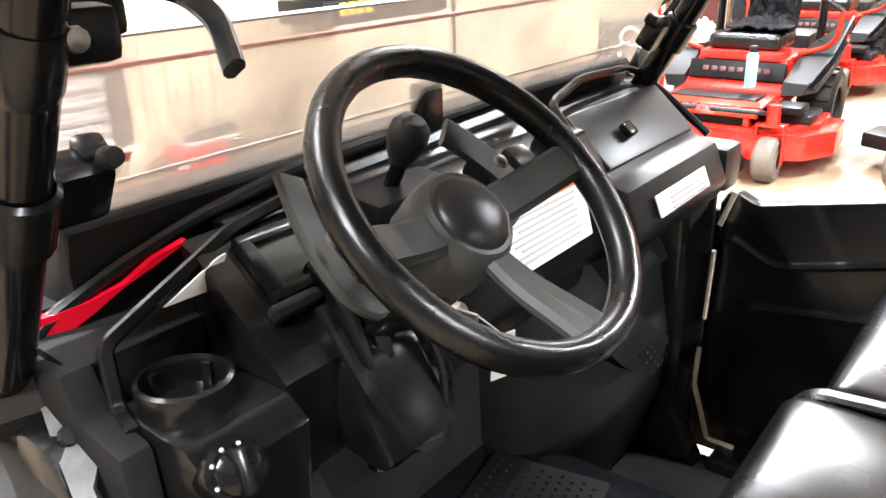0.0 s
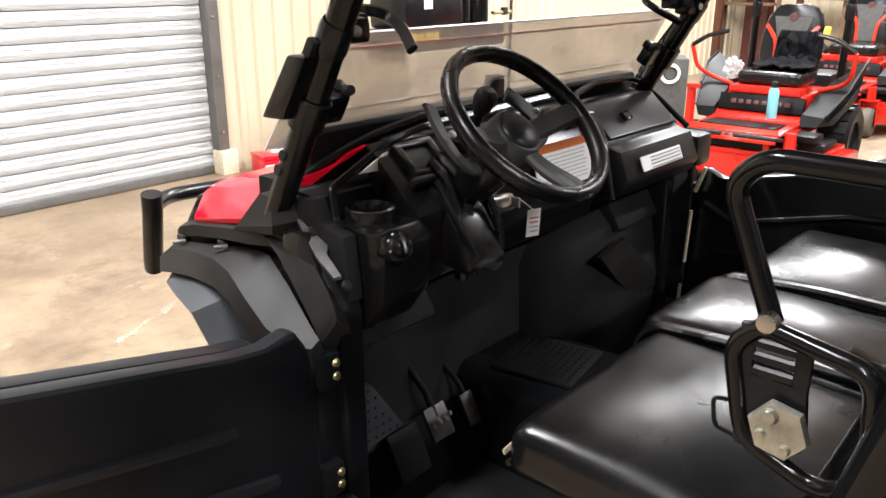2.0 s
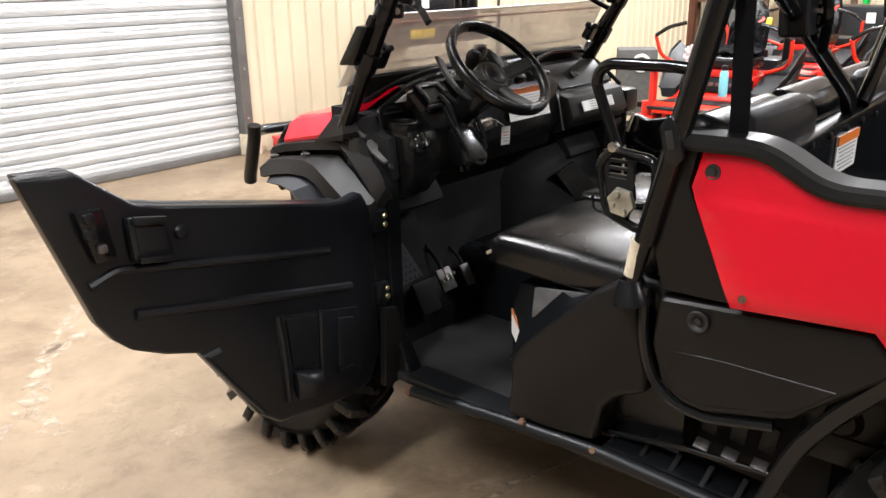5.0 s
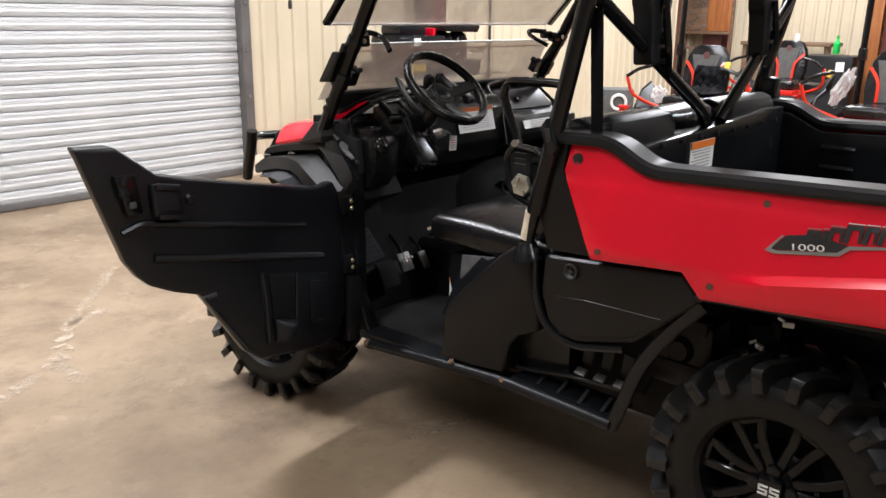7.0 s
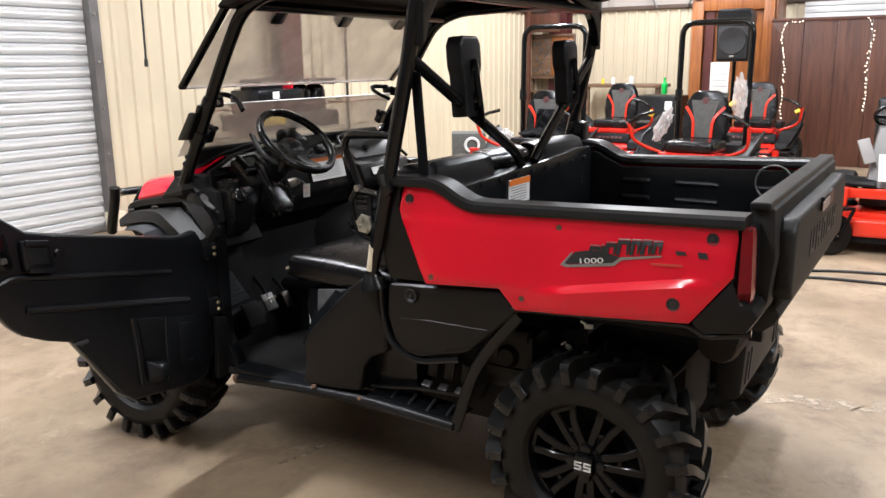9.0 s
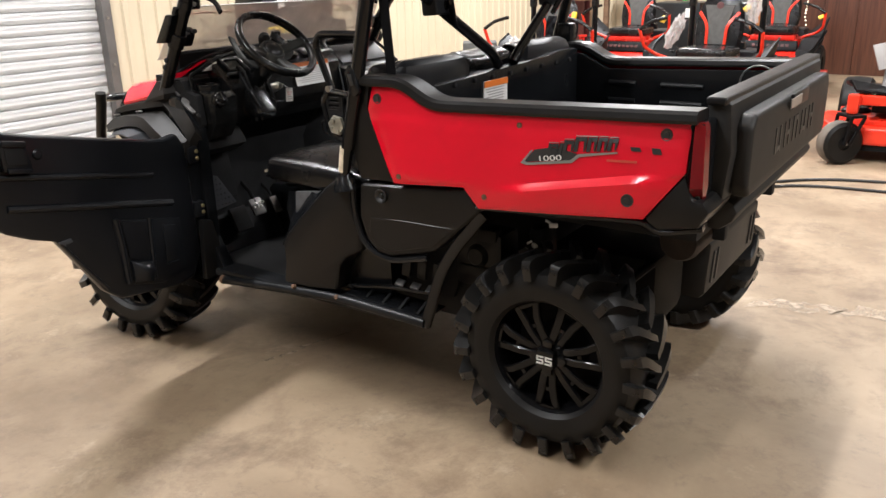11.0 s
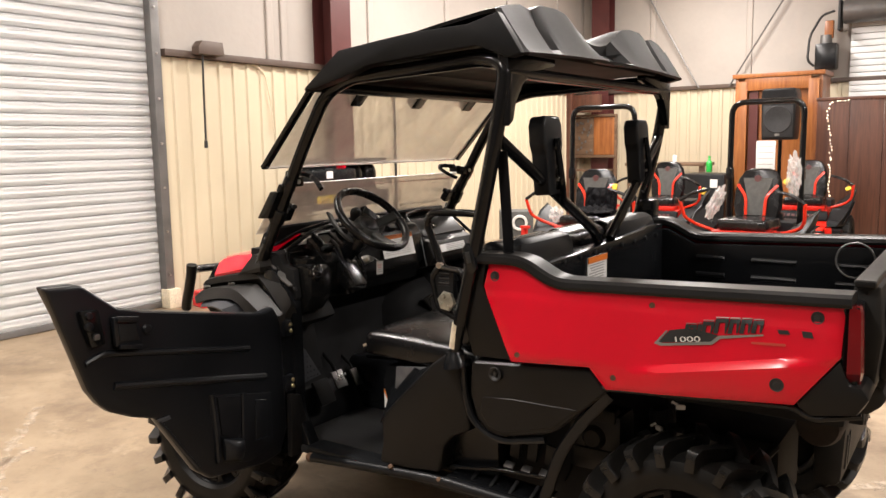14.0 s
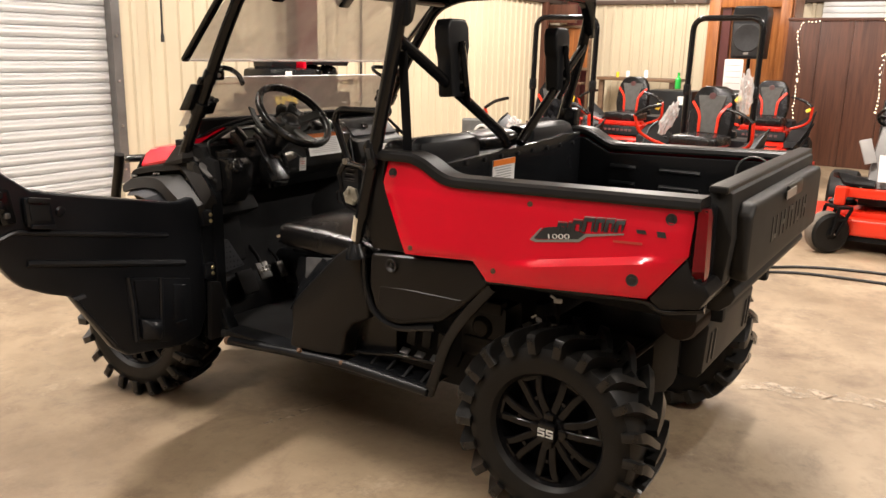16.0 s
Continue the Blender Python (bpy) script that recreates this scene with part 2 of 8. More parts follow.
def concrete(name):
    """Old sealed workshop concrete: wide brown stains, pale scuffs and fine grain."""
    mat = bpy.data.materials.new(name)
    mat.use_nodes = True
    nt = mat.node_tree
    nd, ln = nt.nodes, nt.links
    b = nd["Principled BSDF"]
    co = nd.new("ShaderNodeTexCoord")

    def tex(scale, detail, rough=0.55, warp=0.0):
        n = nd.new("ShaderNodeTexNoise")
        n.inputs["Scale"].default_value, n.inputs["Detail"].default_value, n.inputs["Roughness"].default_value, n.inputs["Distortion"].default_value = scale, detail, rough, warp
        ln.new(co.outputs["Object"], n.inputs["Vector"])
        return n.outputs["Fac"]

    def blend(a, bb, fac, lo, hi):
        mr = nd.new("ShaderNodeMapRange")
        mr.inputs["From Min"].default_value, mr.inputs["From Max"].default_value = lo, hi
        ln.new(fac, mr.inputs["Value"])
        m = nd.new("ShaderNodeMix")
        m.data_type = "RGBA"
        for key, val in (("A", a), ("B", bb)):
            if isinstance(val, tuple):
                m.inputs[key].default_value = (*val, 1)
            else:
                ln.new(val, m.inputs[key])
        ln.new(mr.outputs[0], m.inputs["Factor"])
        return m.outputs["Result"]
    base = blend((0.19, 0.135, 0.082), (0.35, 0.265, 0.172), tex(0.8, 7, 0.65, 0.2), 0.36, 0.64)
    base = blend(base, (0.125, 0.082, 0.05), tex(1.7, 9, 0.72, 0.25), 0.50, 0.72)
    base = blend(base, (0.46, 0.37, 0.265), tex(2.6, 9, 0.75, 0.2), 0.58, 0.76)
    base = blend(base, (0.16, 0.118, 0.08), tex(9, 9, 0.78, 0.2), 0.53, 0.78)
    ln.new(base, b.inputs["Base Color"])
    mr = nd.new("ShaderNodeMapRange")
    mr.inputs["To Min"].default_value, mr.inputs["To Max"].default_value = 0.32, 0.72
    ln.new(tex(1.3, 5), mr.inputs["Value"])
    ln.new(mr.outputs[0], b.inputs["Roughness"])
    bp = nd.new("ShaderNodeBump")
    bp.inputs["Strength"].default_value, bp.inputs["Distance"].default_value = 0.12, 0.004
    ln.new(tex(40, 6, 0.7), bp.inputs["Height"])
    ln.new(bp.outputs[0], b.inputs["Normal"])
    return mat


def wood(name, dark, light, scale=3.0, rough=0.4, axis=2):
    mat = bpy.data.materials.new(name)
    mat.use_nodes = True
    nt = mat.node_tree
    nd, ln = nt.nodes, nt.links
    b = nd["Principled BSDF"]
    co, mp, n1, n2 = nd.new("ShaderNodeTexCoord"), nd.new("ShaderNodeMapping"), nd.new("ShaderNodeTexNoise"), nd.new("ShaderNodeTexNoise")
    s = [scale * 4] * 3
    s[axis] = scale * 0.25
    mp.inputs["Scale"].default_value = s
    ln.new(co.outputs["Object"], mp.inputs["Vector"])
    n1.inputs["Scale"].default_value, n1.inputs["Detail"].default_value, n1.inputs["Distortion"].default_value = 1.5, 7, 0.8
    n2.inputs["Scale"].default_value, n2.inputs["Detail"].default_value = 7.0, 4
    mx, mr = nd.new("ShaderNodeMix"), nd.new("ShaderNodeMapRange")
    mx.data_type = "RGBA"
    mx.inputs["A"].default_value, mx.inputs["B"].default_value = (*dark, 1), (*light, 1)
    for n in (n1, n2):
        ln.new(mp.outputs[0], n.inputs["Vector"])
    ad = nd.new("ShaderNodeMath")
    ad.operation = "MULTIPLY_ADD"
    ad.inputs[1].default_value = 0.5
    ln.new(n2.outputs["Fac"], ad.inputs[0])
    ln.new(n1.outputs["Fac"], ad.inputs[2])
    mr.inputs["From Min"].default_value, mr.inputs["From Max"].default_value = 0.5, 1.0
    ln.new(ad.outputs[0], mr.inputs["Value"])
    ln.new(mr.outputs[0], mx.inputs["Factor"])
    ln.new(mx.outputs["Result"], b.inputs["Base Color"])
    b.inputs["Roughness"].default_value = rough
    bp = nd.new("ShaderNodeBump")
    bp.inputs["Strength"].default_value, bp.inputs["Distance"].default_value = 0.15, 0.002
    ln.new(ad.outputs[0], bp.inputs["Height"])
    ln.new(bp.outputs[0], b.inputs["Normal"])
    return mat


M_floor = concrete("stained_concrete")
M_door = surface("white_enamel_steel", (0.84, 0.84, 0.84), 0.38, 0.0, 0.06, 3, 60, 0.05, tint=(0.86, 0.86, 0.845))
M_jamb = surface("grey_steel", (0.17, 0.165, 0.16), 0.45, 0.5, 0.15)
M_beige = surface("beige_sheet_steel", (0.60, 0.52, 0.375), 0.42, 0.0, 0.06, 1.2, 40, 0.03, random=0.03)
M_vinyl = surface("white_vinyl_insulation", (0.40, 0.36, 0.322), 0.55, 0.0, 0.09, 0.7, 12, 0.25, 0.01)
M_maroon = surface("maroon_steel_paint", (0.085, 0.022, 0.02), 0.4, 0.0, 0.18, 3, 60, 0.05)
M_trim = surface("brown_steel_trim", (0.10, 0.07, 0.055), 0.5, 0.1)
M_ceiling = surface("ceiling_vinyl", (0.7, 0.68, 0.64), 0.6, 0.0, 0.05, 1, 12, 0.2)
M_plain = surface("unseen_dark_wall", (0.14, 0.13, 0.12), 0.6)
M_red = surface("red_body_paint", (0.72, 0.003, 0.020), 0.2, 0.0, 0.05, 3, 200, 0.015, coat=0.3, rough_vary=0.04, spec=0.4)
M_mowred = surface("mower_red_paint", (0.62, 0.018, 0.008), 0.28, 0.0, 0.06, 4, 150, 0.02, coat=0.4, rough_vary=0.05)
M_orange = surface("orange_red_paint", (0.75, 0.035, 0.01), 0.3, 0.0, 0.06, 4, 150, 0.02, coat=0.3)
M_plastic = surface("black_textured_plastic", (0.0092, 0.0099, 0.0112), 0.4, 0.0, 0.25, 5, 900, 0.12, 0.0006, spec=0.3)
M_satin = surface("black_satin_plastic", (0.0064, 0.007, 0.008), 0.24, 0.0, 0.25, 4, 700, 0.06, 0.0004, spec=0.4)
M_carton = surface("grey_brown_cardboard", (0.16, 0.12, 0.095), 0.8, 0.0, 0.3, 8, 300, 0.1, 0.001)
M_greyplastic = surface("charcoal_plastic", (0.0086, 0.0082, 0.008), 0.36, 0.0, 0.2, 5, 800, 0.12, 0.0006, spec=0.28)
M_fender = surface("weathered_fender_plastic", (0.0165, 0.0152, 0.014), 0.52, 0.0, 0.3, 6, 500, 0.12, 0.0008, spec=0.17, tint=(0.024, 0.022, 0.02))
M_wornplate = surface("worn_grey_plate", (0.06, 0.056, 0.052), 0.36, 0.0, 0.4, 25, 300, 0.12, 0.0006, spec=0.45, tint=(0.11, 0.105, 0.1))
M_roof = surface("matt_roof_plastic", (0.0085, 0.0085, 0.0088), 0.46, 0.0, 0.3, 5, 400, 0.1, 0.0008, spec=0.16)
M_glareplate = surface("glare_grey", (0.10, 0.10, 0.103), 0.3, 0.0, 0.35, 18, 300, 0.1, 0.0008, spec=0.5, tint=(0.16, 0.16, 0.165))
M_shoe = surface("grey_knit", (0.06, 0.06, 0.062), 0.85, 0.0, 0.3, 30, 600, 0.2, 0.001)
M_dusty = surface("dusty_charcoal_plastic", (0.018, 0.0172, 0.016), 0.55, 0.0, 0.3, 7, 500, 0.12, 0.0006, spec=0.25)
M_dark = surface("dark_unlit_plastic", (0.015, 0.015, 0.0155), 0.6, 0.0, 0.3, 6, 300, 0.1, 0.001, spec=0.1)
M_gloss = surface("black_gloss_paint", (0.006, 0.006, 0.0063), 0.16, 0.0, 0.2, 4, 300, 0.015, coat=0.1, rough_vary=0.05, spec=0.3)
M_vinylseat = surface("black_vinyl_upholstery", (0.006, 0.006, 0.0065), 0.25, 0.0, 0.25, 7, 420, 0.18, 0.001, spec=0.42, rough_vary=0.12)
M_floorpan = surface("dusty_cab_floor", (0.010, 0.010, 0.0105), 0.34, 0.0, 0.3, 3, 300, 0.15, 0.001, spec=0.42, tint=(0.055, 0.055, 0.055))
M_rubber = surface("tyre_rubber", (0.0105, 0.010, 0.0095), 0.45, 0.0, 0.35, 9, 200, 0.2, 0.001, spec=0.25, tint=(0.012, 0.0115, 0.0105))
M_lug = surface("dusty_lug_rubber", (0.0115, 0.011, 0.0105), 0.30, 0.0, 0.4, 14, 260, 0.25, 0.001, spec=0.45, tint=(0.016, 0.0155, 0.0145), random=0.25)
M_rubber2 = surface("tan_dusty_rubber", (0.12, 0.10, 0.08), 0.75, 0.0, 0.3, 9, 200, 0.2, 0.001)
M_grip = surface("grip_rubber", (0.006, 0.006, 0.006), 0.27, 0.0, 0.2, 8, 500, 0.25, 0.001, spec=0.4)
M_wheelblack = surface("gloss_black_alloy", (0.005, 0.005, 0.0055), 0.16, 0.0, 0.2, 5, 300, 0.03, spec=0.3, rough_vary=0.05)
M_steel = surface("bright_steel", (0.55, 0.53, 0.5), 0.3, 1.0, 0.15, 20, 200, 0.05)
M_zinc = surface("yellow_zinc", (0.5, 0.42, 0.22), 0.35, 0.9, 0.2, 20, 200, 0.05)
M_castzinc = surface("cast_zinc", (0.5, 0.49, 0.42), 0.42, 0.8, 0.3, 30, 200, 0.2)
M_white = surface("white_label", (0.8, 0.79, 0.77), 0.4, 0.0, 0.03)
M_orange_label = surface("orange_label", (0.75, 0.2, 0.03), 0.4, 0.0, 0.03)
M_ink = surface("black_ink", (0.02, 0.02, 0.02), 0.5, 0.0, 0.1)
M_greyink = surface("grey_ink", (0.35, 0.34, 0.33), 0.5, 0.0, 0.1)
M_redink = surface("red_ink", (0.5, 0.05, 0.03), 0.5, 0.0, 0.1)
M_silver = surface("silver_film", (0.32, 0.31, 0.29), 0.35, 0.5, 0.1)
M_tape = surface("yellowed_tape", (0.72, 0.63, 0.47), 0.5, 0.0, 0.2, 60, 200, 0.1)
M_lens = surface("red_lens", (0.15, 0.004, 0.006), 0.2, 0.0, 0.1, coat=0.3)
M_clear = glassy("scuffed_clear_pane", (0.8, 0.74, 0.69), 0.3, 0.42)
M_clearlow = glassy("scuffed_clear_lower_pane", (0.88, 0.80, 0.74), 0.35, 0.48)
M_pinkline = surface("pink_pane_edge", (0.72, 0.30, 0.27), 0.4, 0.0, 0.1)
M_paneedge = surface("frosted_pane_edge", (0.75, 0.72, 0.7), 0.35, 0.0, 0.05)
M_display = surface("display_window", (0.03, 0.032, 0.024), 0.4, 0.0, 0.1)
M_dirty = surface("rusty_dirt", (0.13, 0.075, 0.045), 0.8, 0.0, 0.4, 14, 90, 0.3)
M_wood = wood("varnished_orange_wood", (0.20, 0.06, 0.015), (0.42, 0.16, 0.045), 3.0, 0.35)
M_darkwood = wood("dark_red_panelling", (0.055, 0.02, 0.012), (0.13, 0.05, 0.028), 2.5, 0.42)
M_brownwood = wood("brown_bench_wood", (0.08, 0.045, 0.025), (0.2, 0.12, 0.07), 3.0, 0.5, 1)
M_cone = surface("speaker_grille", (0.02, 0.02, 0.021), 0.55, 0.1, 0.3, 30, 400, 0.4, 0.002)
M_grey = surface("grey_carpet_box", (0.09, 0.09, 0.085), 0.85, 0.0, 0.2, 20, 400, 0.4, 0.002)
M_yellow = surface("yellow_plastic", (0.75, 0.52, 0.02), 0.4)
M_green = surface("green_bottle", (0.03, 0.5, 0.08), 0.25)
M_teal = surface("pale_blue_enamel", (0.25, 0.62, 0.72), 0.3)
M_bag = glassy("clear_plastic_wrap", (0.8, 0.79, 0.78), 0.1, 0.4)
# black cloth; also paints the shade inside the door pocket
M_cloth = surface("black_cloth_pocket_shade", (0.006, 0.006, 0.007), 0.85, 0.0, 0.3, 12, 300, 0.4, 0.003, spec=0.12)
M_bulb = glow("warm_bulb", (1.0, 0.82, 0.55), 7.0)
M_chalk = glassy("chalky_smear", (0.50, 0.41, 0.31), 0.85, 0.42)
_mr = next(n for n in M_chalk.node_tree.nodes if n.type == "MAP_RANGE")
_mr.inputs["From Min"].default_value, _mr.inputs["From Max"].default_value, _mr.inputs["To Min"].default_value, _mr.inputs["To Max"].default_value = 0.40, 0.62, 0.0, 0.8
next(n for n in M_chalk.node_tree.nodes if n.type == "TEX_NOISE").inputs["Scale"].default_value = 16.0
next(n for n in M_chalk.node_tree.nodes if n.type == "BSDF_TRANSPARENT").inputs["Color"].default_value = (1, 1, 1, 1)
M_soot = surface("sooty_rusted_steel", (0.022, 0.015, 0.011), 0.7, 0.0, 0.4, 14, 90, 0.3, spec=0.3)
M_paddle = surface("grey_paddle_plastic", (0.036, 0.037, 0.034), 0.52, 0.0, 0.2, 5, 800, 0.12, 0.0005, spec=0.4)
M_dash = surface("grained_dash_plastic", (0.006, 0.006, 0.006), 0.22, 0.0, 0.3, 6, 600, 0.1, 0.0005, spec=0.4)
M_horn = surface("moulded_horn_cap", (0.012, 0.012, 0.012), 0.36, 0.0, 0.2, 4, 500, 0.05, spec=0.4)
M_flap = surface("blue_grey_plastic", (0.045, 0.047, 0.052), 0.45, 0.0, 0.15, 5, 800, 0.1, 0.0005, spec=0.35)
M_pedal = surface("worn_pedal_steel", (0.13, 0.125, 0.12), 0.4, 0.7, 0.25, 30, 300, 0.1)
M_paleink = surface("pale_grey_ink", (0.5, 0.49, 0.47), 0.5, 0.0, 0.1)
M_mowblack = surface("mower_black_plastic", (0.006, 0.006, 0.0065), 0.4, 0.0, 0.25, 5, 600, 0.12, 0.0008, spec=0.14)
M_doorplastic = surface("black_door_plastic", (0.0066, 0.0074, 0.0092), 0.32, 0.0, 0.25, 4, 700, 0.08, 0.0005, spec=0.36)

# ---- the shop: floor, walls, ceiling ----
WX0, WX1, WY0, WY1, WZ = -7.0, 12.4, -8.0, 6.36, 5.6
DOOR0, DOOR1, DOORTOP, WAINZ = -1.75, 2.06, 4.3, 2.60


def structure(name, bm, material, label="", parent=None):
    ob = part(name, bm, material, parent, label)
    return tagged(ob, kind="structure") if parent is None else ob


structure("floor", box((WX0 + WX1) / 2, (WY0 + WY1) / 2, -0.1, WX1 - WX0 + 0.6, WY1 - WY0 + 0.6, 0.2), M_floor, "stained brown and tan sealed concrete shop floor")
structure("ceiling", box((WX0 + WX1) / 2, (WY0 + WY1) / 2, WZ + 0.05, WX1 - WX0 + 0.4, WY1 - WY0 + 0.4, 0.1), M_ceiling, "white vinyl faced insulated ceiling")
bm = box((WX0 + DOOR0) / 2, WY1 + 0.1, WZ / 2, DOOR0 - WX0, 0.2, WZ)
box((WX1 + DOOR1) / 2, WY1 + 0.1, WZ / 2, WX1 - DOOR1, 0.2, WZ, bm=bm)
box((DOOR0 + DOOR1) / 2, WY1 + 0.1, (WZ + DOORTOP) / 2, DOOR1 - DOOR0, 0.2, WZ - DOORTOP, bm=bm)
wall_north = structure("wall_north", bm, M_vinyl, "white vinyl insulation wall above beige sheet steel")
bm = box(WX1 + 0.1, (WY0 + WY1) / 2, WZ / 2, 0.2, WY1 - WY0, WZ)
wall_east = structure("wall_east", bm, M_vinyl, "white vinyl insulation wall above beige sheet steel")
# unseen walls added to close the room, kept dark so black plastic reflects less
structure("wall_south", box((WX0 + WX1) / 2, WY0 - 0.1, WZ / 2, WX1 - WX0, 0.2, WZ), M_plain, "unseen shop wall, coloured dark to deepen black reflections")
structure("wall_west", box(WX0 - 0.1, (WY0 + WY1) / 2, WZ / 2, 0.2, WY1 - WY0, WZ), M_plain, "unseen shop wall, coloured dark to deepen black reflections")


def ribbed_panel(width, height, pitch=0.2, depth=0.02):
    """Sheet steel with upright ribs, in the xz plane facing -y."""
    xs, n = [], round(width / pitch)
    for k in range(n):
        x = k * pitch
        xs += [(x, 0), (x + pitch * 0.6, 0), (x + pitch * 0.68, -depth), (x + pitch * 0.92, -depth)]
    xs.append((width, 0))
    b = prism(xs + [(px, py + 0.004) for px, py in xs[::-1]], "z", 0.0, height)
    return b


first = part("panel", ribbed_panel(0.8, WAINZ - 0.02), M_beige, wall_north, "beige ribbed sheet steel panel", angle=20)
first.matrix_basis = pose(DOOR1 + 0.10, WY1 - 0.03, 0.0)
x = DOOR1 + 0.10 + 0.8
while x < WX1 - 0.3:
    share("panel", first, wall_north, pose(x, WY1 - 0.03, 0.0))
    x += 0.8
for k in range(7):
    share("panel", first, wall_north, pose(DOOR0 - 0.1 - 0.8 * (k + 1), WY1 - 0.03, 0.0))
y = WY1 - 0.03
while y > WY0 + 0.8:
    share("panel", first, wall_east, pose(WX1 - 0.03, y, 0.0, 0, 0, -90))
    y -= 0.8
part("cap_trim", box((DOOR1 + 0.1 + WX1) / 2, WY1 - 0.05, WAINZ + 0.02, WX1 - DOOR1 - 0.12, 0.1, 0.07, 0.006), M_trim, wall_north, "brown steel ledge along the sheet steel")
part("cap_trim", box(WX1 - 0.05, -0.7, WAINZ + 0.02, 0.1, 14.0, 0.07, 0.006), M_trim, wall_east, "brown steel ledge along the sheet steel")
seam = part("seam", box(0, 0, 0, 0.11, 0.05, WZ - WAINZ - 0.1, 0.024, seg=4), M_vinyl, wall_north)
seam.matrix_basis = pose(3.70, WY1 - 0.004, (WZ + WAINZ) / 2)
for x in (3.93, 5.55, 7.4, 9.3, 11.2):
    share("seam", seam, wall_north, pose(x, WY1 - 0.004, (WZ + WAINZ) / 2))
for y in (4.9, 3.1, 1.2, -0.8):
    share("seam", seam, wall_east, pose(WX1 - 0.004, y, (WZ + WAINZ) / 2, 0, 0, 90))

# roll-up door: curved slats between channel guides
roll_door = thing("door_1", "white ribbed steel roll-up garage door, closed", "garage door")
roll_door["kind"] = "structure"
SLAT = 0.107
prof = [(0, 0.0)]
for k in range(1, 7):
    a = k / 7
    prof.append((0.008 * math.sin(math.pi * a) ** 0.7, a * (SLAT - 0.012)))
prof += [(0.0, SLAT - 0.012), (-0.006, SLAT - 0.008), (-0.006, SLAT)]
bm = bmesh.new()
lo = [bm.verts.new((DOOR0 + 0.02, -d, z)) for d, z in prof]
hi = [bm.verts.new((DOOR1 - 0.02, -d, z)) for d, z in prof]
for k in range(len(prof) - 1):
    bm.faces.new((lo[k], hi[k], hi[k + 1], lo[k + 1]))
bmesh.ops.solidify(bm, geom=bm.faces[:], thickness=0.002)
slat = part("slat", bm, M_door, roll_door, angle=50)
slat.matrix_basis = pose(0, WY1 + 0.035, 0.06)
for k in range(1, int((DOORTOP - 0.06) / SLAT)):
    share("slat", slat, roll_door, pose(0, WY1 + 0.035, 0.06 + k * SLAT))
part("bottom_bar", box((DOOR0 + DOOR1) / 2, WY1 + 0.03, 0.035, DOOR1 - DOOR0 - 0.05, 0.05, 0.06, 0.008), M_jamb, roll_door, "grey steel bottom bar")
for xj, s in ((DOOR1 + 0.04, 1), (DOOR0 - 0.04, -1)):
    bm = box(xj - 0.015 * s, WY1 - 0.03, DOORTOP / 2, 0.10, 0.1, DOORTOP, 0.006)
    guide = part("guide_rail", bm, M_jamb, roll_door, "grey steel guide channel")
    bolt = part("bolt", lathe([(0, 0.012), (0.012, 0.01), (0.014, 0.0), (0, 0)], 10, m=pose(0, 0, 0, 90)), M_steel, guide)
    bolt.matrix_basis = pose(xj - 0.02, WY1 - 0.081, 0.35)
    for k in range(1, 9):
        share("bolt", bolt, guide, pose(xj - 0.02, WY1 - 0.081, 0.35 + 0.45 * k))
    part("base_bracket", box(xj, WY1 - 0.06, 0.1, 0.15, 0.14, 0.2, 0.008), M_tape, roll_door, "tan base block")


def i_beam(w, d, h, t=0.012):
    bm = box(0, -d / 2 + t / 2, h / 2, w, t, h)
    box(0, d / 2 - t / 2, h / 2, w, t, h, bm=bm)
    box(0, 0, h / 2, t, d - 2 * t, h, bm=bm)
    return bm


col = structure("column", i_beam(0.36, 0.30, WZ), M_maroon, "maroon painted steel building column")
col.matrix_basis = pose(4.62, WY1 - 0.16, 0)
for px, py, rz in ((WX1 - 0.2, 5.85, 90), (WX1 - 0.28, -4.0, 90), (-3.0, WY1 - 0.16, 0)):
    o = new("column", col.data)
    o.matrix_basis = pose(px, py, 0, 0, 0, rz)
    tagged(o, "maroon painted steel building column", kind="structure")
girt_ring = [(-0.03, -0.1), (0.03, -0.1), (0.03, -0.085), (-0.015, -0.085), (-0.015, 0.085), (0.03, 0.085), (0.03, 0.1), (-0.03, 0.1)]
structure("girt", sweep([(WX0, WY1 - 0.12, 4.78), (WX1, WY1 - 0.12, 4.78)], [(a * 2.5, b) for a, b in girt_ring]), M_maroon, "maroon steel wall girt")
structure("girt", sweep([(WX1 - 0.12, WY1, 4.78), (WX1 - 0.12, WY0, 4.78)], [(a * 2.5, b) for a, b in girt_ring]), M_maroon, "maroon steel wall girt")
for a, b in (((WX1 - 0.15, 5.62, 5.58), (WX1 - 0.15, 3.95, 2.6)), ((WX1 - 0.15, 3.4, 2.6), (WX1 - 0.15, 1.75, 5.3))):
    structure("cross_brace", tube([a, b], 0.014, 0, 8), M_jamb, "grey steel cross brace rod")

# white chalky cracks and scuffs on the slab
random.seed(4)


def scuff(points, w):
    b = bmesh.new()
    left, right = [], []
    for i, (px, py) in enumerate(points):
        ww = w * (0.3 + 0.9 * random.random()) * (0.25 if i in (0, len(points) - 1) else 1)
        left.append(b.verts.new((px - ww, py + ww * 0.6, 0.0035)))
        right.append(b.verts.new((px + ww, py - ww * 0.6, 0.0035)))
    for i in range(len(points) - 1):
        b.faces.new((left[i], right[i], right[i + 1], left[i + 1]))
    return b


def crack(a, b, n, jag, w):
    a, b = Vector(a), Vector(b)
    return scuff([(a.lerp(b, k / n) + Vector((random.uniform(-jag, jag), random.uniform(-jag, jag))))[:] for k in range(n + 1)], w)


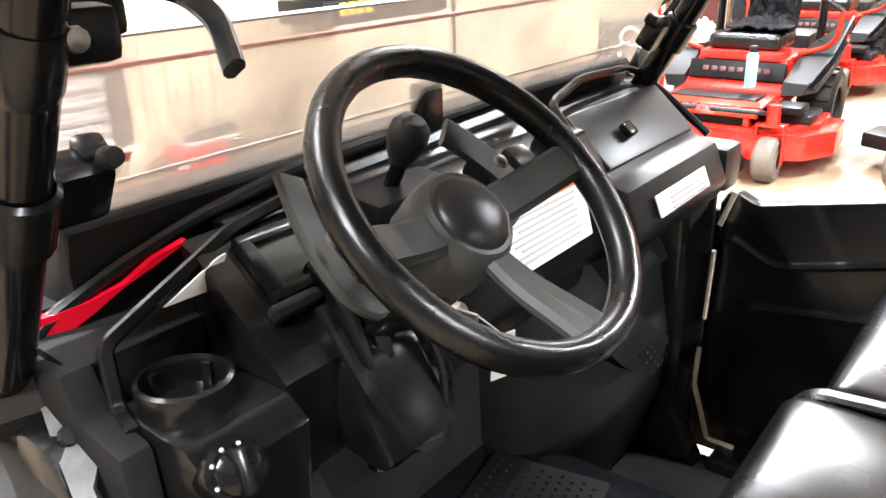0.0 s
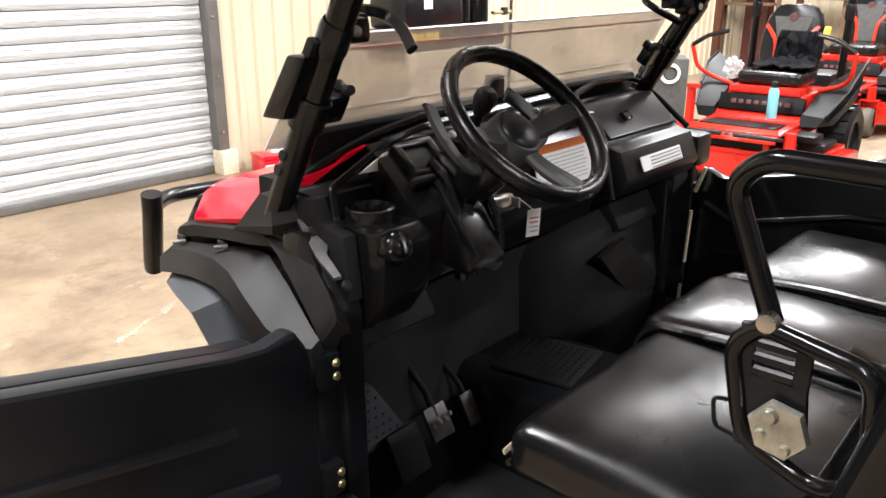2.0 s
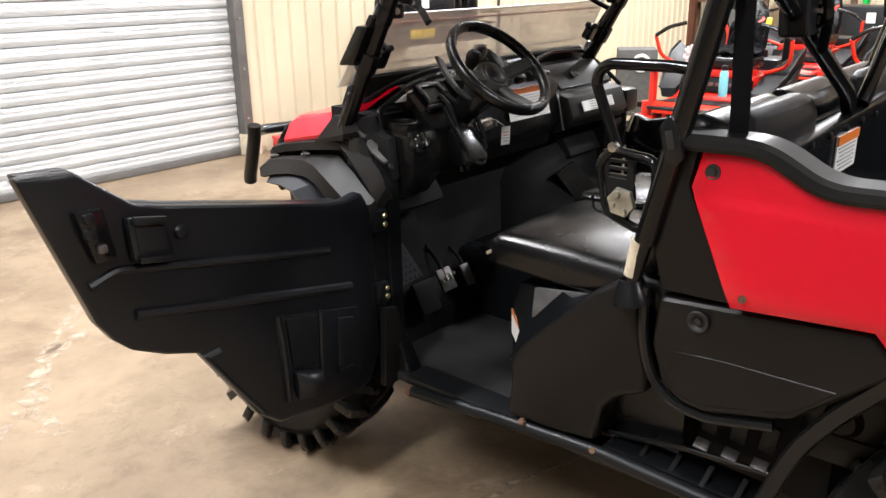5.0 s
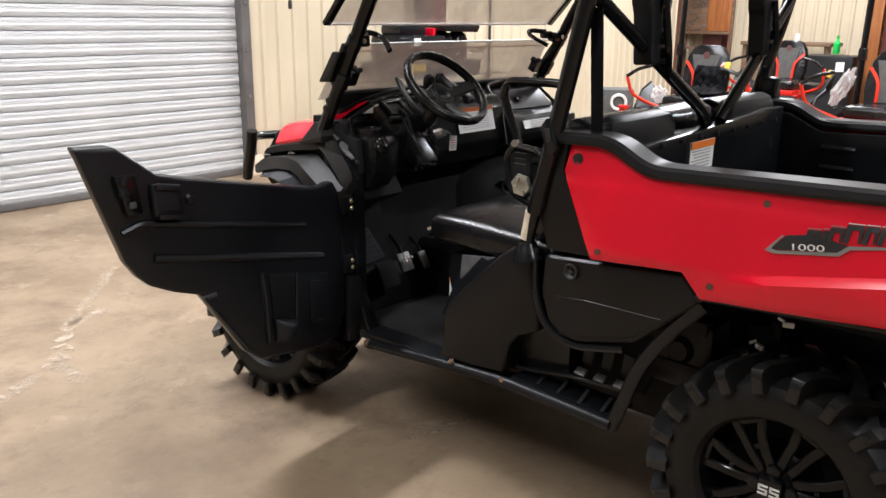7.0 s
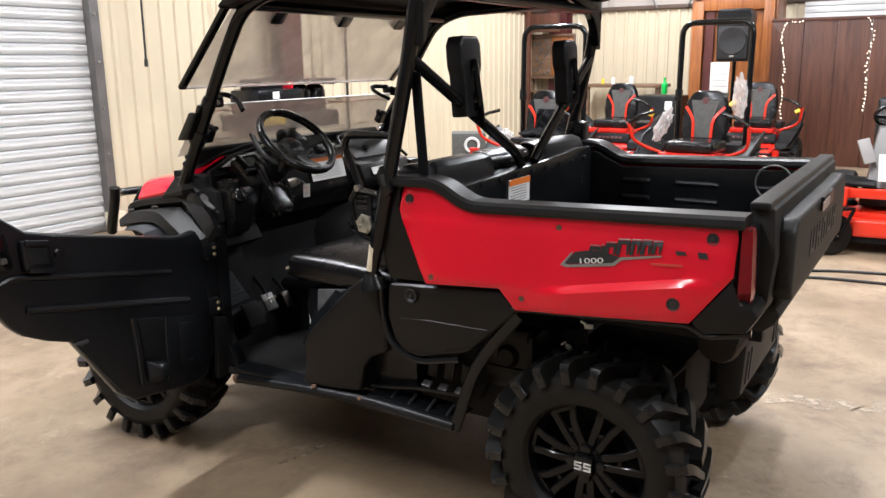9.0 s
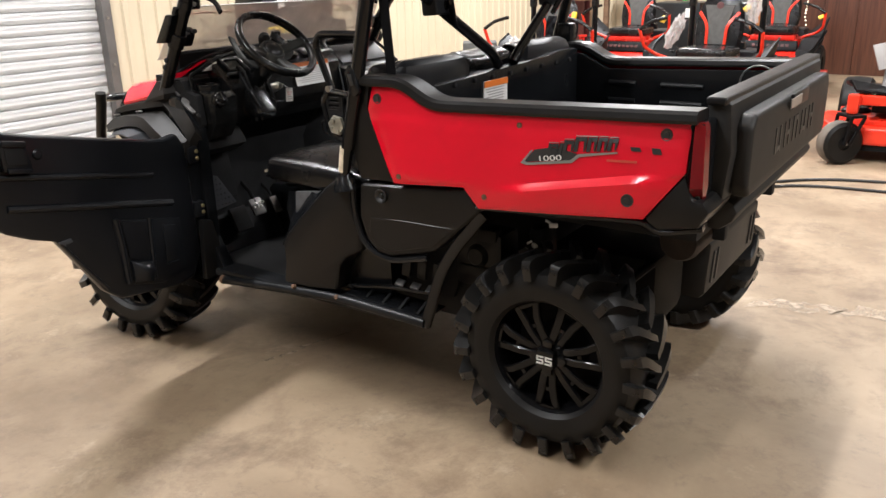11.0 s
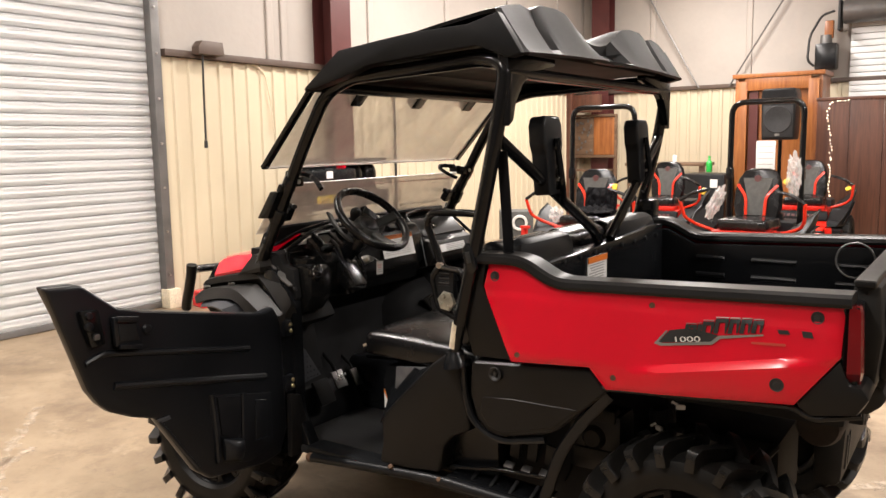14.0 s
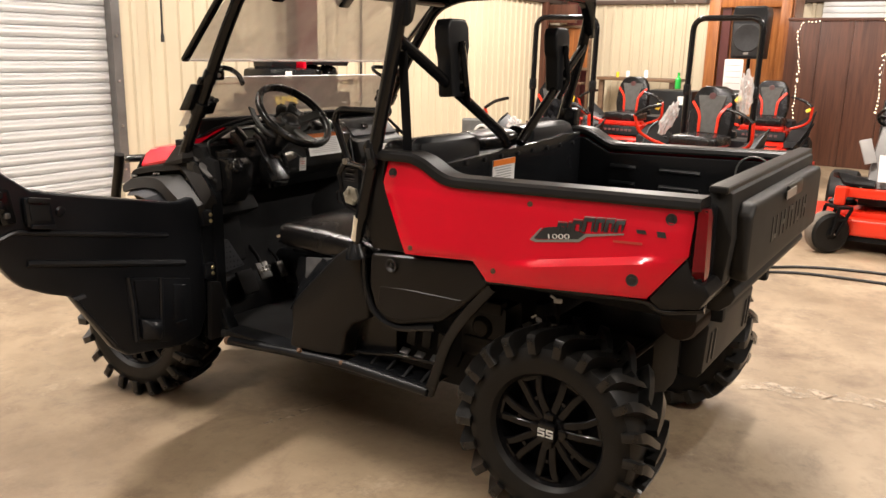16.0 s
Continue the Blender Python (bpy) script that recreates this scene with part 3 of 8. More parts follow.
# ---- utility vehicle ----
vehicle = thing("utility_vehicle", "red and black utility vehicle with cargo bed and open driver door", "utility vehicle")


def V(name, bm, material, parent=None, label="", angle=35):
    return part(name, bm, material, parent or vehicle, label, angle)



# wheels
def tyre_mesh(rad, width, rim):
    """The carcass of a mud tyre about the x axis."""
    w = width / 2
    core = rad - 0.042
    prof = [(rim, -w * 0.78), (rim + 0.012, -w * 0.92), (rim + 0.05, -w * 1.0), (core - 0.045, -w * 0.99), (core - 0.015, -w * 0.88), (core, -w * 0.6), (core + 0.004, 0),
            (core, w * 0.6), (core - 0.015, w * 0.88), (core - 0.045, w * 0.99), (rim + 0.05, w * 1.0), (rim + 0.012, w * 0.92), (rim, w * 0.78), (rim - 0.01, 0), (rim, -w * 0.78)]
    return move(lathe(prof, 56), pose(0, 0, 0, 0, 90, 0))


def lug_mesh(rad, width, s):
    """One tall slanted lug, from the middle of the tread out over the shoulder."""
    w, core = width / 2, rad - 0.042

    def at(r, a, h):
        return (r * math.cos(a), r * math.sin(a), h)
    sect = []
    for a, h, top, hw in ((0.20, -0.10 * w, rad + 0.001, 0.030), (0.13, 0.25 * w, rad + 0.003, 0.042), (0.05, 0.58 * w, rad + 0.003, 0.048), (-0.01, 0.84 * w, rad + 0.001, 0.050), (-0.03, 1.02 * w, rad - 0.006, 0.048), (-0.035, 1.09 * w, rad - 0.020, 0.042), (-0.035, 1.10 * w, rad - 0.036, 0.036)):
        low = core - 0.02 if h < 0.9 * w else core - 0.030
        sect.append([at(low, a - hw * 1.2, s * h), at(top, a - hw, s * h), at(top, a + hw, s * h), at(low, a + hw * 1.2, s * h)])
    return move(loft(sect), pose(0, 0, 0, 0, 90, 0))


def wheel(x, y, side, rad=0.36, width=0.25, steer=0.0):
    """side -1 is the driver's side; the face looks out along x."""
    hub = new("wheel")
    hub.parent = vehicle
    hub.matrix_basis = pose(x, y, rad, 0, 0, steer) @ (pose(0, 0, 0) if side < 0 else pose(0, 0, 0, 0, 0, 180))
    w = width / 2
    part("tyre", tyre_mesh(rad, width, 0.203), M_rubber, hub, "knobbly black mud tyre", 30)
    for s, off in ((-1, 0.0), (1, 0.5)):
        lug = part("tread_lug", lug_mesh(rad, width, s), M_lug, hub)
        lug.matrix_basis = pose(0, 0, 0, off * 360 / 21)
        for k in range(1, 21):
            share("tread_lug", lug, hub, pose(0, 0, 0, (k + off) * 360 / 21))
    # rim: barrel, lip and eight pairs of spokes
    b = lathe([(0.205, w * 0.80), (0.213, w * 0.84), (0.207, w * 0.72), (0.193, w * 0.55), (0.187, -w * 0.8), (0.207, -w * 0.84), (0.199, -w * 0.84), (0.18, -w * 0.78), (0.185, w * 0.5), (0.197, w * 0.66), (0.205, w * 0.80)], 48)
    move(b, pose(0, 0, 0, 0, -90, 0))
    part("rim", b, M_wheelblack, hub, "gloss black alloy rim")
    # seven split spokes: two flat arms with a slot between and a foot along the rim
    spoke = bmesh.new()
    for s in (-1, 1):
        sweep([(-w * 0.56, 0.048, s * 0.013), (-w * 0.66, 0.10, s * 0.019), (-w * 0.66, 0.15, s * 0.026), (-w * 0.58, 0.196, s * 0.040)], flatbar(0.027, 0.020, 0.004), bm=spoke, up=(1, 0, 0))
    box(-w * 0.63, 0.118, 0, 0.012, 0.014, 0.04, 0.002, bm=spoke)
    box(-w * 0.60, 0.190, 0, 0.016, 0.014, 0.10, 0.003, bm=spoke)
    first_spoke = part("spoke", spoke, M_wheelblack, hub)
    first_spoke.matrix_basis = pose(0, 0, 0, 12)
    for k in range(1, 7):
        share("spoke", first_spoke, hub, pose(0, 0, 0, 12 + 360 * k / 7))
    b = lathe([(0, w * 0.62), (0.056, w * 0.62), (0.064, w * 0.5), (0.066, w * 0.2), (0.1, -w * 0.3), (0.185, -w * 0.5)], 24)
    move(b, pose(0, 0, 0, 0, -90, 0))
    part("hub_disc", b, M_dark, hub)
    b = box(-w * 0.72, 0, 0, 0.04, 0.066, 0.066, 0.012)
    part("centre_cap", b, M_gloss, hub, "black square centre cap")
    b = bmesh.new()
    for s in (-1, 1):
        for dz in (-0.0095, 0, 0.0095):
            box(-w * 0.72 - 0.0215, s * 0.0125, dz, 0.002, 0.021, 0.0045, bm=b)
        box(-w * 0.72 - 0.0215, s * 0.0125 + 0.008, 0.005, 0.002, 0.005, 0.0095, bm=b)
        box(-w * 0.72 - 0.0215, s * 0.0125 - 0.008, -0.005, 0.002, 0.005, 0.0095, bm=b)
    move(b, Matrix.Diagonal((1, 1.25, 1.25, 1)))
    part("cap_mark", b, M_white, hub, "white mark on the cap")
    b = lathe([(0, 0.0), (0.02, 0.0), (0.02, -0.014), (0.016, -0.016), (0, -0.016)], 6, m=pose(0, 0, 0, 0, 90, 0))
    nut = part("lug_nut", move(b, pose(-w * 0.62, 0.0, -0.05)), M_gloss, hub)
    for k in range(1, 4):
        share("lug_nut", nut, hub, pose(0, 0, 0, 90 * k))
    return hub


wheel(-0.645, 0.0, -1, steer=0)
wheel(0.645, 0.0, 1)
wheel(-0.775, 2.088, -1, steer=8, width=0.25, rad=0.352)
wheel(0.735, 2.088, 1, steer=8, width=0.25, rad=0.352)

# running gear under the bed
b = tube([(-0.62, 0.0, 0.36), (0.62, 0.0, 0.36)], 0.025, 0, 10)
V("rear_axle", b, M_dark, label="dark steel drive shafts")
b = box(0, 0.05, 0.42, 0.36, 0.45, 0.3, 0.05)
V("gearbox", b, M_dark)
for s in (-1, 1):
    b = bmesh.new()
    for yy in (-0.16, 0.18):
        tube([(s * 0.15, yy, 0.34), (s * 0.56, yy * 0.4, 0.30)], 0.018, 0, 8, bm=b)
        tube([(s * 0.2, yy, 0.56), (s * 0.56, yy * 0.4, 0.47)], 0.015, 0, 8, bm=b)
    V("suspension_arm", b, M_dark)
    b = tube([(s * 0.48, 0.12, 0.40), (s * 0.40, 0.16, 0.86)], 0.022, 0, 10)
    b = lathe([(0.03, 0), (0.042, 0.02), (0.042, 0.2), (0.03, 0.22)], 16, b, pose(s * 0.455, 0.135, 0.52, -6, s * 10, 0))
    V("shock_absorber", b, M_dark)
    b = bmesh.new()
    tube([(s * 0.5, 2.0, 0.36), (s * 0.12, 2.0, 0.42)], 0.02, 0, 8, bm=b)
    tube([(s * 0.5, 2.05, 0.30), (s * 0.15, 2.12, 0.34)], 0.018, 0, 8, bm=b)
    V("front_suspension", b, M_dark)
V("skid_plate", box(0, 1.1, 0.30, 0.9, 2.2, 0.03, 0.01), M_dark)
V("engine_bay", box(0, 0.62, 0.58, 1.1, 0.5, 0.5, 0.04), M_dark)
V("chassis_rail", box(-0.33, 0.05, 0.78, 0.05, 1.0, 0.08, 0.01), M_dark)
V("chassis_rail", box(0.33, 0.05, 0.78, 0.05, 1.0, 0.08, 0.01), M_dark)
V("battery_box", box(-0.52, 0.36, 0.60, 0.14, 0.2, 0.22, 0.03), M_greyplastic)

# cargo bed
BF, BR, BW = 0.56, -0.44, 0.65


def side_x(yy, z):
    """How far the red side panel stands out: leaning out downwards, with a swage low down."""
    out = 0.772 + 0.03 * min(1, max(0, (1.25 - z) / 0.3))
    lim = 0.985 - 0.19 * yy
    if -0.36 < yy < 0.16:
        d = lim - z
        fade = min(1, (0.16 - yy) / 0.1, (yy + 0.36) / 0.05)
        if d > 0:
            out += fade * 0.018 * min(1, d / 0.022) * max(0.25, 1 - d / 0.16)
    if z > 1.13:
        out -= 0.004 * min(1, (z - 1.13) / 0.012)
    return out


PANEL = [(0.675, 1.237), (0.555, 1.245), (0.425, 1.177), (-0.44, 1.203), (-0.435, 1.06), (-0.325, 0.915), (0.23, 0.868), (0.288, 0.932), (0.572, 0.91), (0.692, 1.155)]


def side_panel(s):
    b = bmesh.new()
    b.faces.new([b.verts.new((0, yy, z)) for yy, z in PANEL])
    cuts = [((0, -0.42 + 0.04 * k, 0), (0, 1, 0)) for k in range(28)] + [((0, 0, 0.88 + 0.012 * k), (0, 0, 1)) for k in range(30)]
    for k in (0.0, 0.006, 0.014, 0.022):
        cuts.append(((0, 0, 0.985 - k), Vector((0, 0.19, 1)).normalized()))
    for co, no in cuts:
        bmesh.ops.bisect_plane(b, geom=b.verts[:] + b.edges[:] + b.faces[:], plane_co=co, plane_no=no)
    for v in b.verts:
        edge = min(1.0, min((Vector((v.co.y, v.co.z)) - near_edge(v.co.y, v.co.z)).length, 0.012) / 0.012)
        v.co.x = s * (side_x(v.co.y, v.co.z) - 0.006 * (1 - edge) ** 2)
    r = bmesh.ops.extrude_face_region(b, geom=b.faces[:])
    for v in [g for g in r["geom"] if isinstance(g, bmesh.types.BMVert)]:
        v.co.x -= s * 0.02
    return b


def near_edge(yy, z):
    p, best = Vector((yy, z)), None
    for i in range(len(PANEL)):
        a, c = Vector(PANEL[i]), Vector(PANEL[(i + 1) % len(PANEL)])
        t = max(0, min(1, (p - a).dot(c - a) / (c - a).length_squared))
        q = a.lerp(c, t)
        if best is None or (q - p).length < (best - p).length:
            best = q
    return best


for s in (-1, 1):
    pan = V("side_panel", side_panel(s), M_red, label="glossy red bed side panel")
    for yy, z, rr in ((0.647, 1.195, 0.017), (-0.372, 1.161, 0.017), (-0.28, 0.968, 0.019), (0.204, 0.912, 0.009), (0.546, 0.939, 0.009), (0.09, 1.150, 0.009)):
        b = lathe([(0, 0.004), (rr * 0.45, 0.004), (rr * 0.5, 0.001), (rr * 0.8, 0.001), (rr, 0.003), (rr * 1.05, -0.003)], 14, m=pose(s * side_x(yy, z), yy, z, 0, s * 90, 0))
        part("bolt", b, M_ink if rr > 0.01 else M_dirty, pan)

# badge on the driver's side panel


def decal(pts, material, name, lift=0.003, label=""):
    b = bmesh.new()
    b.faces.new([b.verts.new((0, yy, z)) for yy, z in pts])
    for k in range(30):
        bmesh.ops.bisect_plane(b, geom=b.verts[:] + b.edges[:] + b.faces[:], plane_co=(0, 0, 0.98 + 0.012 * k), plane_no=(0, 0, 1))
    for v in b.verts:
        v.co.x = -side_x(v.co.y, v.co.z) - lift
    r = bmesh.ops.extrude_face_region(b, geom=b.faces[:])
    for v in [g for g in r["geom"] if isinstance(g, bmesh.types.BMVert)]:
        v.co.x += 0.002
    return V(name, b, material, pan, label)


pan = next(o for o in vehicle.children if o.name == "side_panel")
decal([(0.076, 1.038), (0.055, 1.033), (-0.096, 1.055), (-0.119, 1.075), (-0.236, 1.097), (-0.236, 1.101), (-0.114, 1.083), (-0.091, 1.063), (0.050, 1.041), (0.062, 1.045), (0.036, 1.080), (0.041, 1.081)], M_silver, "decal_stripe", 0.0035, "silver edging of the decal")
decal([(0.064, 1.042), (-0.092, 1.063), (-0.112, 1.083), (-0.06, 1.092), (-0.023, 1.094), (0.030, 1.083)], M_ink, "decal_field", 0.003, "black field of the decal")
# stylised marks of the badge: slanted black slabs, each with a notch and a pale top edge
yy = -0.012
for k, (w, h) in enumerate(((0.036, 0.030), (0.014, 0.030), (0.036, 0.036), (0.040, 0.044), (0.032, 0.042), (0.032, 0.040), (0.032, 0.036))):
    z0 = 1.076 + 0.0042 * k
    lean = 0.006
    decal([(yy, z0), (yy - lean, z0 + h), (yy - lean - 0.012, z0 + h), (yy - 0.012, z0)], M_ink, "decal_bar", 0.0042)
    if w > 0.02:
        decal([(yy - lean - 0.0115, z0 + h - 0.011), (yy - lean - 0.0115, z0 + h), (yy - w - lean + 0.004, z0 + h + 0.002), (yy - w - lean + 0.004, z0 + h - 0.009)], M_ink, "decal_bar", 0.0042)
        decal([(yy - w - lean + 0.014, z0 + 0.004), (yy - w - lean + 0.0135, z0 + h - 0.010), (yy - w - lean + 0.004, z0 + h - 0.010), (yy - w + 0.004, z0 + 0.004)], M_ink, "decal_bar", 0.0042)
    decal([(yy - lean, z0 + h + 0.0022), (yy - w - lean + 0.004, z0 + h + 0.0042), (yy - w - lean + 0.004, z0 + h + 0.0060), (yy - lean, z0 + h + 0.0040)], M_silver, "decal_edge", 0.0042)
    yy -= w
decal([(-0.272, 1.119), (-0.300, 1.120), (-0.306, 1.109), (-0.278, 1.108)], M_ink, "decal_mark", 0.004)
decal([(-0.335, 1.122), (-0.36, 1.122), (-0.366, 1.106), (-0.34, 1.105)], M_ink, "decal_mark", 0.004)
decal([(-0.205, 1.077), (-0.296, 1.082), (-0.296, 1.075), (-0.205, 1.071)], M_redink, "decal_mark", 0.004)
lettering("1000", 0.0255, M_white, Matrix.Translation((-side_x(-0.025, 1.061) - 0.0045, -0.022, 1.0615)) @ Matrix(((0, 0, -1, 0), (-1, 0, 0, 0), (0, 1, 0, 0), (0, 0, 0, 1))) @ pose(0, 0, 0, 0, 0, 8) @ Matrix.Diagonal((1.65, 0.9, 1, 1)), pan, "decal_number")

# rails, walls and floor of the bed
rail_ring = [(-0.052, -0.014), (-0.056, -0.006), (-0.054, 0.012), (-0.042, 0.021), (0.040, 0.021), (0.052, 0.012), (0.056, -0.004), (0.052, -0.014)]
for s in (-1, 1):
    b = sweep([(s * 0.735, 0.72, 1.250), (s * 0.735, 0.545, 1.254), (s * 0.735, 0.418, 1.184), (s * 0.735, -0.455, 1.210)], [(a * 1.0, c) for a, c in rail_ring], 0.05)
    V("bed_rail", b, M_greyplastic, label="black plastic rail along the bed side")
    b = prism([(0.62, 0.90), (-0.45, 0.90), (-0.45, 1.185), (0.41, 1.16), (0.54, 1.225), (0.62, 1.225)], "x", s * 0.66, s * 0.70, 0.005)
    wall = V("bed_wall", b, M_satin)
    for yy, ln in ((0.33, 0.13), (0.05, 0.19), (-0.27, 0.13)):
        for zz in (1.02, 1.10):
            rb = tube([(s * 0.658, yy - ln / 2, zz), (s * 0.658, yy + ln / 2, zz)], 0.011, 0, 8)
            part("rib", rb, M_plastic, wall)
    V("corner_post", box(s * 0.71, -0.44, 1.06, 0.12, 0.07, 0.28, 0.012), M_satin)
V("bed_floor", box(0, 0.06, 0.915, 1.32, 1.06, 0.03, 0.008), M_satin)
bed_ribs = V("floor_rib", box(0, 0.06, 0.934, 0.05, 0.96, 0.012, 0.005), M_satin)
for k in range(-3, 4):
    if k:
        share("floor_rib", bed_ribs, vehicle, pose(0.17 * k, 0, 0))
head = V("bed_headboard", prism([(-0.66, 0.9), (0.66, 0.9), (0.66, 1.25), (0.47, 1.255), (0.40, 1.245), (-0.52, 1.215), (-0.66, 1.225)], "y", BF, BF + 0.05, 0.01), M_satin, label="black plastic bed headboard")
for k in range(-4, 5):
    part("bolt", lathe([(0, 0.008), (0.009, 0.006), (0.01, 0)], 8, m=pose(0.14 * k, BF - 0.001, 1.205, 90)), M_dark, head)
lab = part("warning_label", box(-0.125, BF - 0.004, 1.142, 0.185, 0.004, 0.10), M_white, head, "white warning label with an orange band")
part("label_band", box(-0.125, BF - 0.0075, 1.180, 0.185, 0.003, 0.024), M_orange_label, lab, "orange band")
for k in range(6):
    part("label_line", box(-0.135 + 0.004 * (k % 3), BF - 0.0075, 1.160 - 0.011 * k, 0.14 - 0.012 * (k % 3), 0.003, 0.0035), M_greyink, lab)

# tailgate
gate = V("tailgate", prism([(-0.47, 0.95), (-0.505, 0.95), (-0.52, 1.10), (-0.51, 1.235), (-0.49, 1.252), (-0.455, 1.252), (-0.44, 1.235), (-0.44, 0.95)], "x", -0.655, 0.655, 0.012), M_dusty, label="dusty charcoal plastic tailgate, closed")
part("gate_cap", box(0, -0.472, 1.246, 1.36, 0.058, 0.024, 0.010, seg=3), M_greyplastic, gate)
part("gate_plate", prism([(-0.57, 0.955), (0.57, 0.955), (0.60, 0.99), (0.60, 1.165), (0.56, 1.20), (-0.56, 1.20), (-0.60, 1.165), (-0.60, 0.99)], "y", -0.560, -0.505, 0.016, seg=3), M_dusty, gate, "raised dusty plate on the tailgate")
for k in range(5):
    cx = -0.26 + 0.13 * k
    bb = bmesh.new()
    for dx, sx in ((-0.03, 0.016), (0.03, 0.016)):
        box(cx + dx, -0.544, 1.085, sx, 0.004, 0.085, 0.001, bm=bb)
    box(cx, -0.544, 1.085 + 0.03 * (k % 3 - 1), 0.05, 0.004, 0.016, 0.001, bm=bb)
    move(bb, pose(0, -0.0165, -0.01))
    part("embossed_bar", bb, M_ink, gate)
part("gate_handle", box(0, -0.564, 1.175, 0.24, 0.014, 0.05, 0.008), M_greyplastic, gate, "grey latch handle")
part("gate_sticker", box(-0.10, -0.5735, 1.176, 0.16, 0.003, 0.03), M_silver, gate)

# tail lamps and rear corners
for s in (-1, 1):
    b = loft([[(s * 0.765, -0.435, 0.985), (s * 0.74, -0.462, 0.985), (s * 0.64, -0.462, 0.985), (s * 0.64, -0.43, 0.985)], [(s * 0.785, -0.44, 1.03), (s * 0.765, -0.464, 1.03), (s * 0.64, -0.464, 1.03), (s * 0.64, -0.43, 1.03)],
              [(s * 0.775, -0.44, 1.19), (s * 0.76, -0.460, 1.19), (s * 0.64, -0.460, 1.19), (s * 0.64, -0.43, 1.19)]])
    bevel(b, 0.006)
    V("rear_corner", b, M_satin, label="black plastic rear corner of the bed")
    b = loft([[(s * 0.77, -0.447, 0.985), (s * 0.755, -0.492, 0.985), (s * 0.735, -0.496, 0.985), (s * 0.735, -0.45, 0.985)], [(s * 0.793, -0.452, 1.02), (s * 0.78, -0.5, 1.02), (s * 0.745, -0.506, 1.02), (s * 0.745, -0.45, 1.02)],
              [(s * 0.783, -0.450, 1.18), (s * 0.772, -0.49, 1.18), (s * 0.742, -0.495, 1.18), (s * 0.742, -0.45, 1.18)], [(s * 0.772, -0.448, 1.20), (s * 0.762, -0.482, 1.20), (s * 0.742, -0.487, 1.20), (s * 0.742, -0.45, 1.20)]])
    for v in b.verts:
        v.co.y = -0.448 + (v.co.y + 0.448) * 0.68
    bevel(b, 0.005)
    V("tail_lamp", b, M_lens, label="dark red tail lamp lens")
    # lower rear fender
    b = prism([(-0.435, 1.055), (-0.325, 0.915), (-0.335, 0.905), (-0.365, 0.885), (-0.48, 0.905), (-0.51, 0.955), (-0.49, 0.985), (-0.46, 0.985)], "x", s * 0.56, s * 0.79, 0.012)
    V("rear_fender", b, M_greyplastic, label="charcoal plastic rear fender corner")
    b = sweep([(s * 0.76, 0.245, 0.866), (s * 0.76, -0.32, 0.902), (s * 0.76, -0.365, 0.876), (s * 0.74, -0.485, 0.90)], flatbar(0.06, 0.016), 0.02)
    V("arch_lip", b, M_satin)
b = prism([(-0.515, 0.87), (-0.53, 0.90), (-0.515, 0.925), (-0.47, 0.955), (-0.44, 0.95), (-0.44, 0.84), (-0.48, 0.84)], "x", -0.555, 0.555, 0.012)
V("rear_valance", b, M_dusty, label="dusty plastic valance under the tailgate")
bmp = V("rear_bumper", prism([(-0.365, 0.50), (-0.385, 0.52), (-0.395, 0.70), (-0.38, 0.72), (-0.30, 0.72), (-0.30, 0.50)], "x", -0.30, 0.35, 0.01), M_dusty, label="dusty charcoal rear bumper")
for xx in (-0.25, -0.20, 0.25, 0.30):
    part("slot", box(xx, -0.390, 0.61, 0.016, 0.012, 0.12, 0.004, rot=(3, 0, 0)), M_ink, bmp)
b = lathe([(0, -0.2), (0.06, -0.195), (0.07, -0.17), (0.07, 0.33), (0.06, 0.35), (0, 0.35)], 24, m=pose(-0.30, -0.34, 0.76, 0, 90, 0))
V("muffler", b, M_soot, label="sooty rust-brown muffler")
V("inner_arch", box(0.0, -0.08, 0.84, 1.2, 0.7, 0.08, 0.02), M_dark)

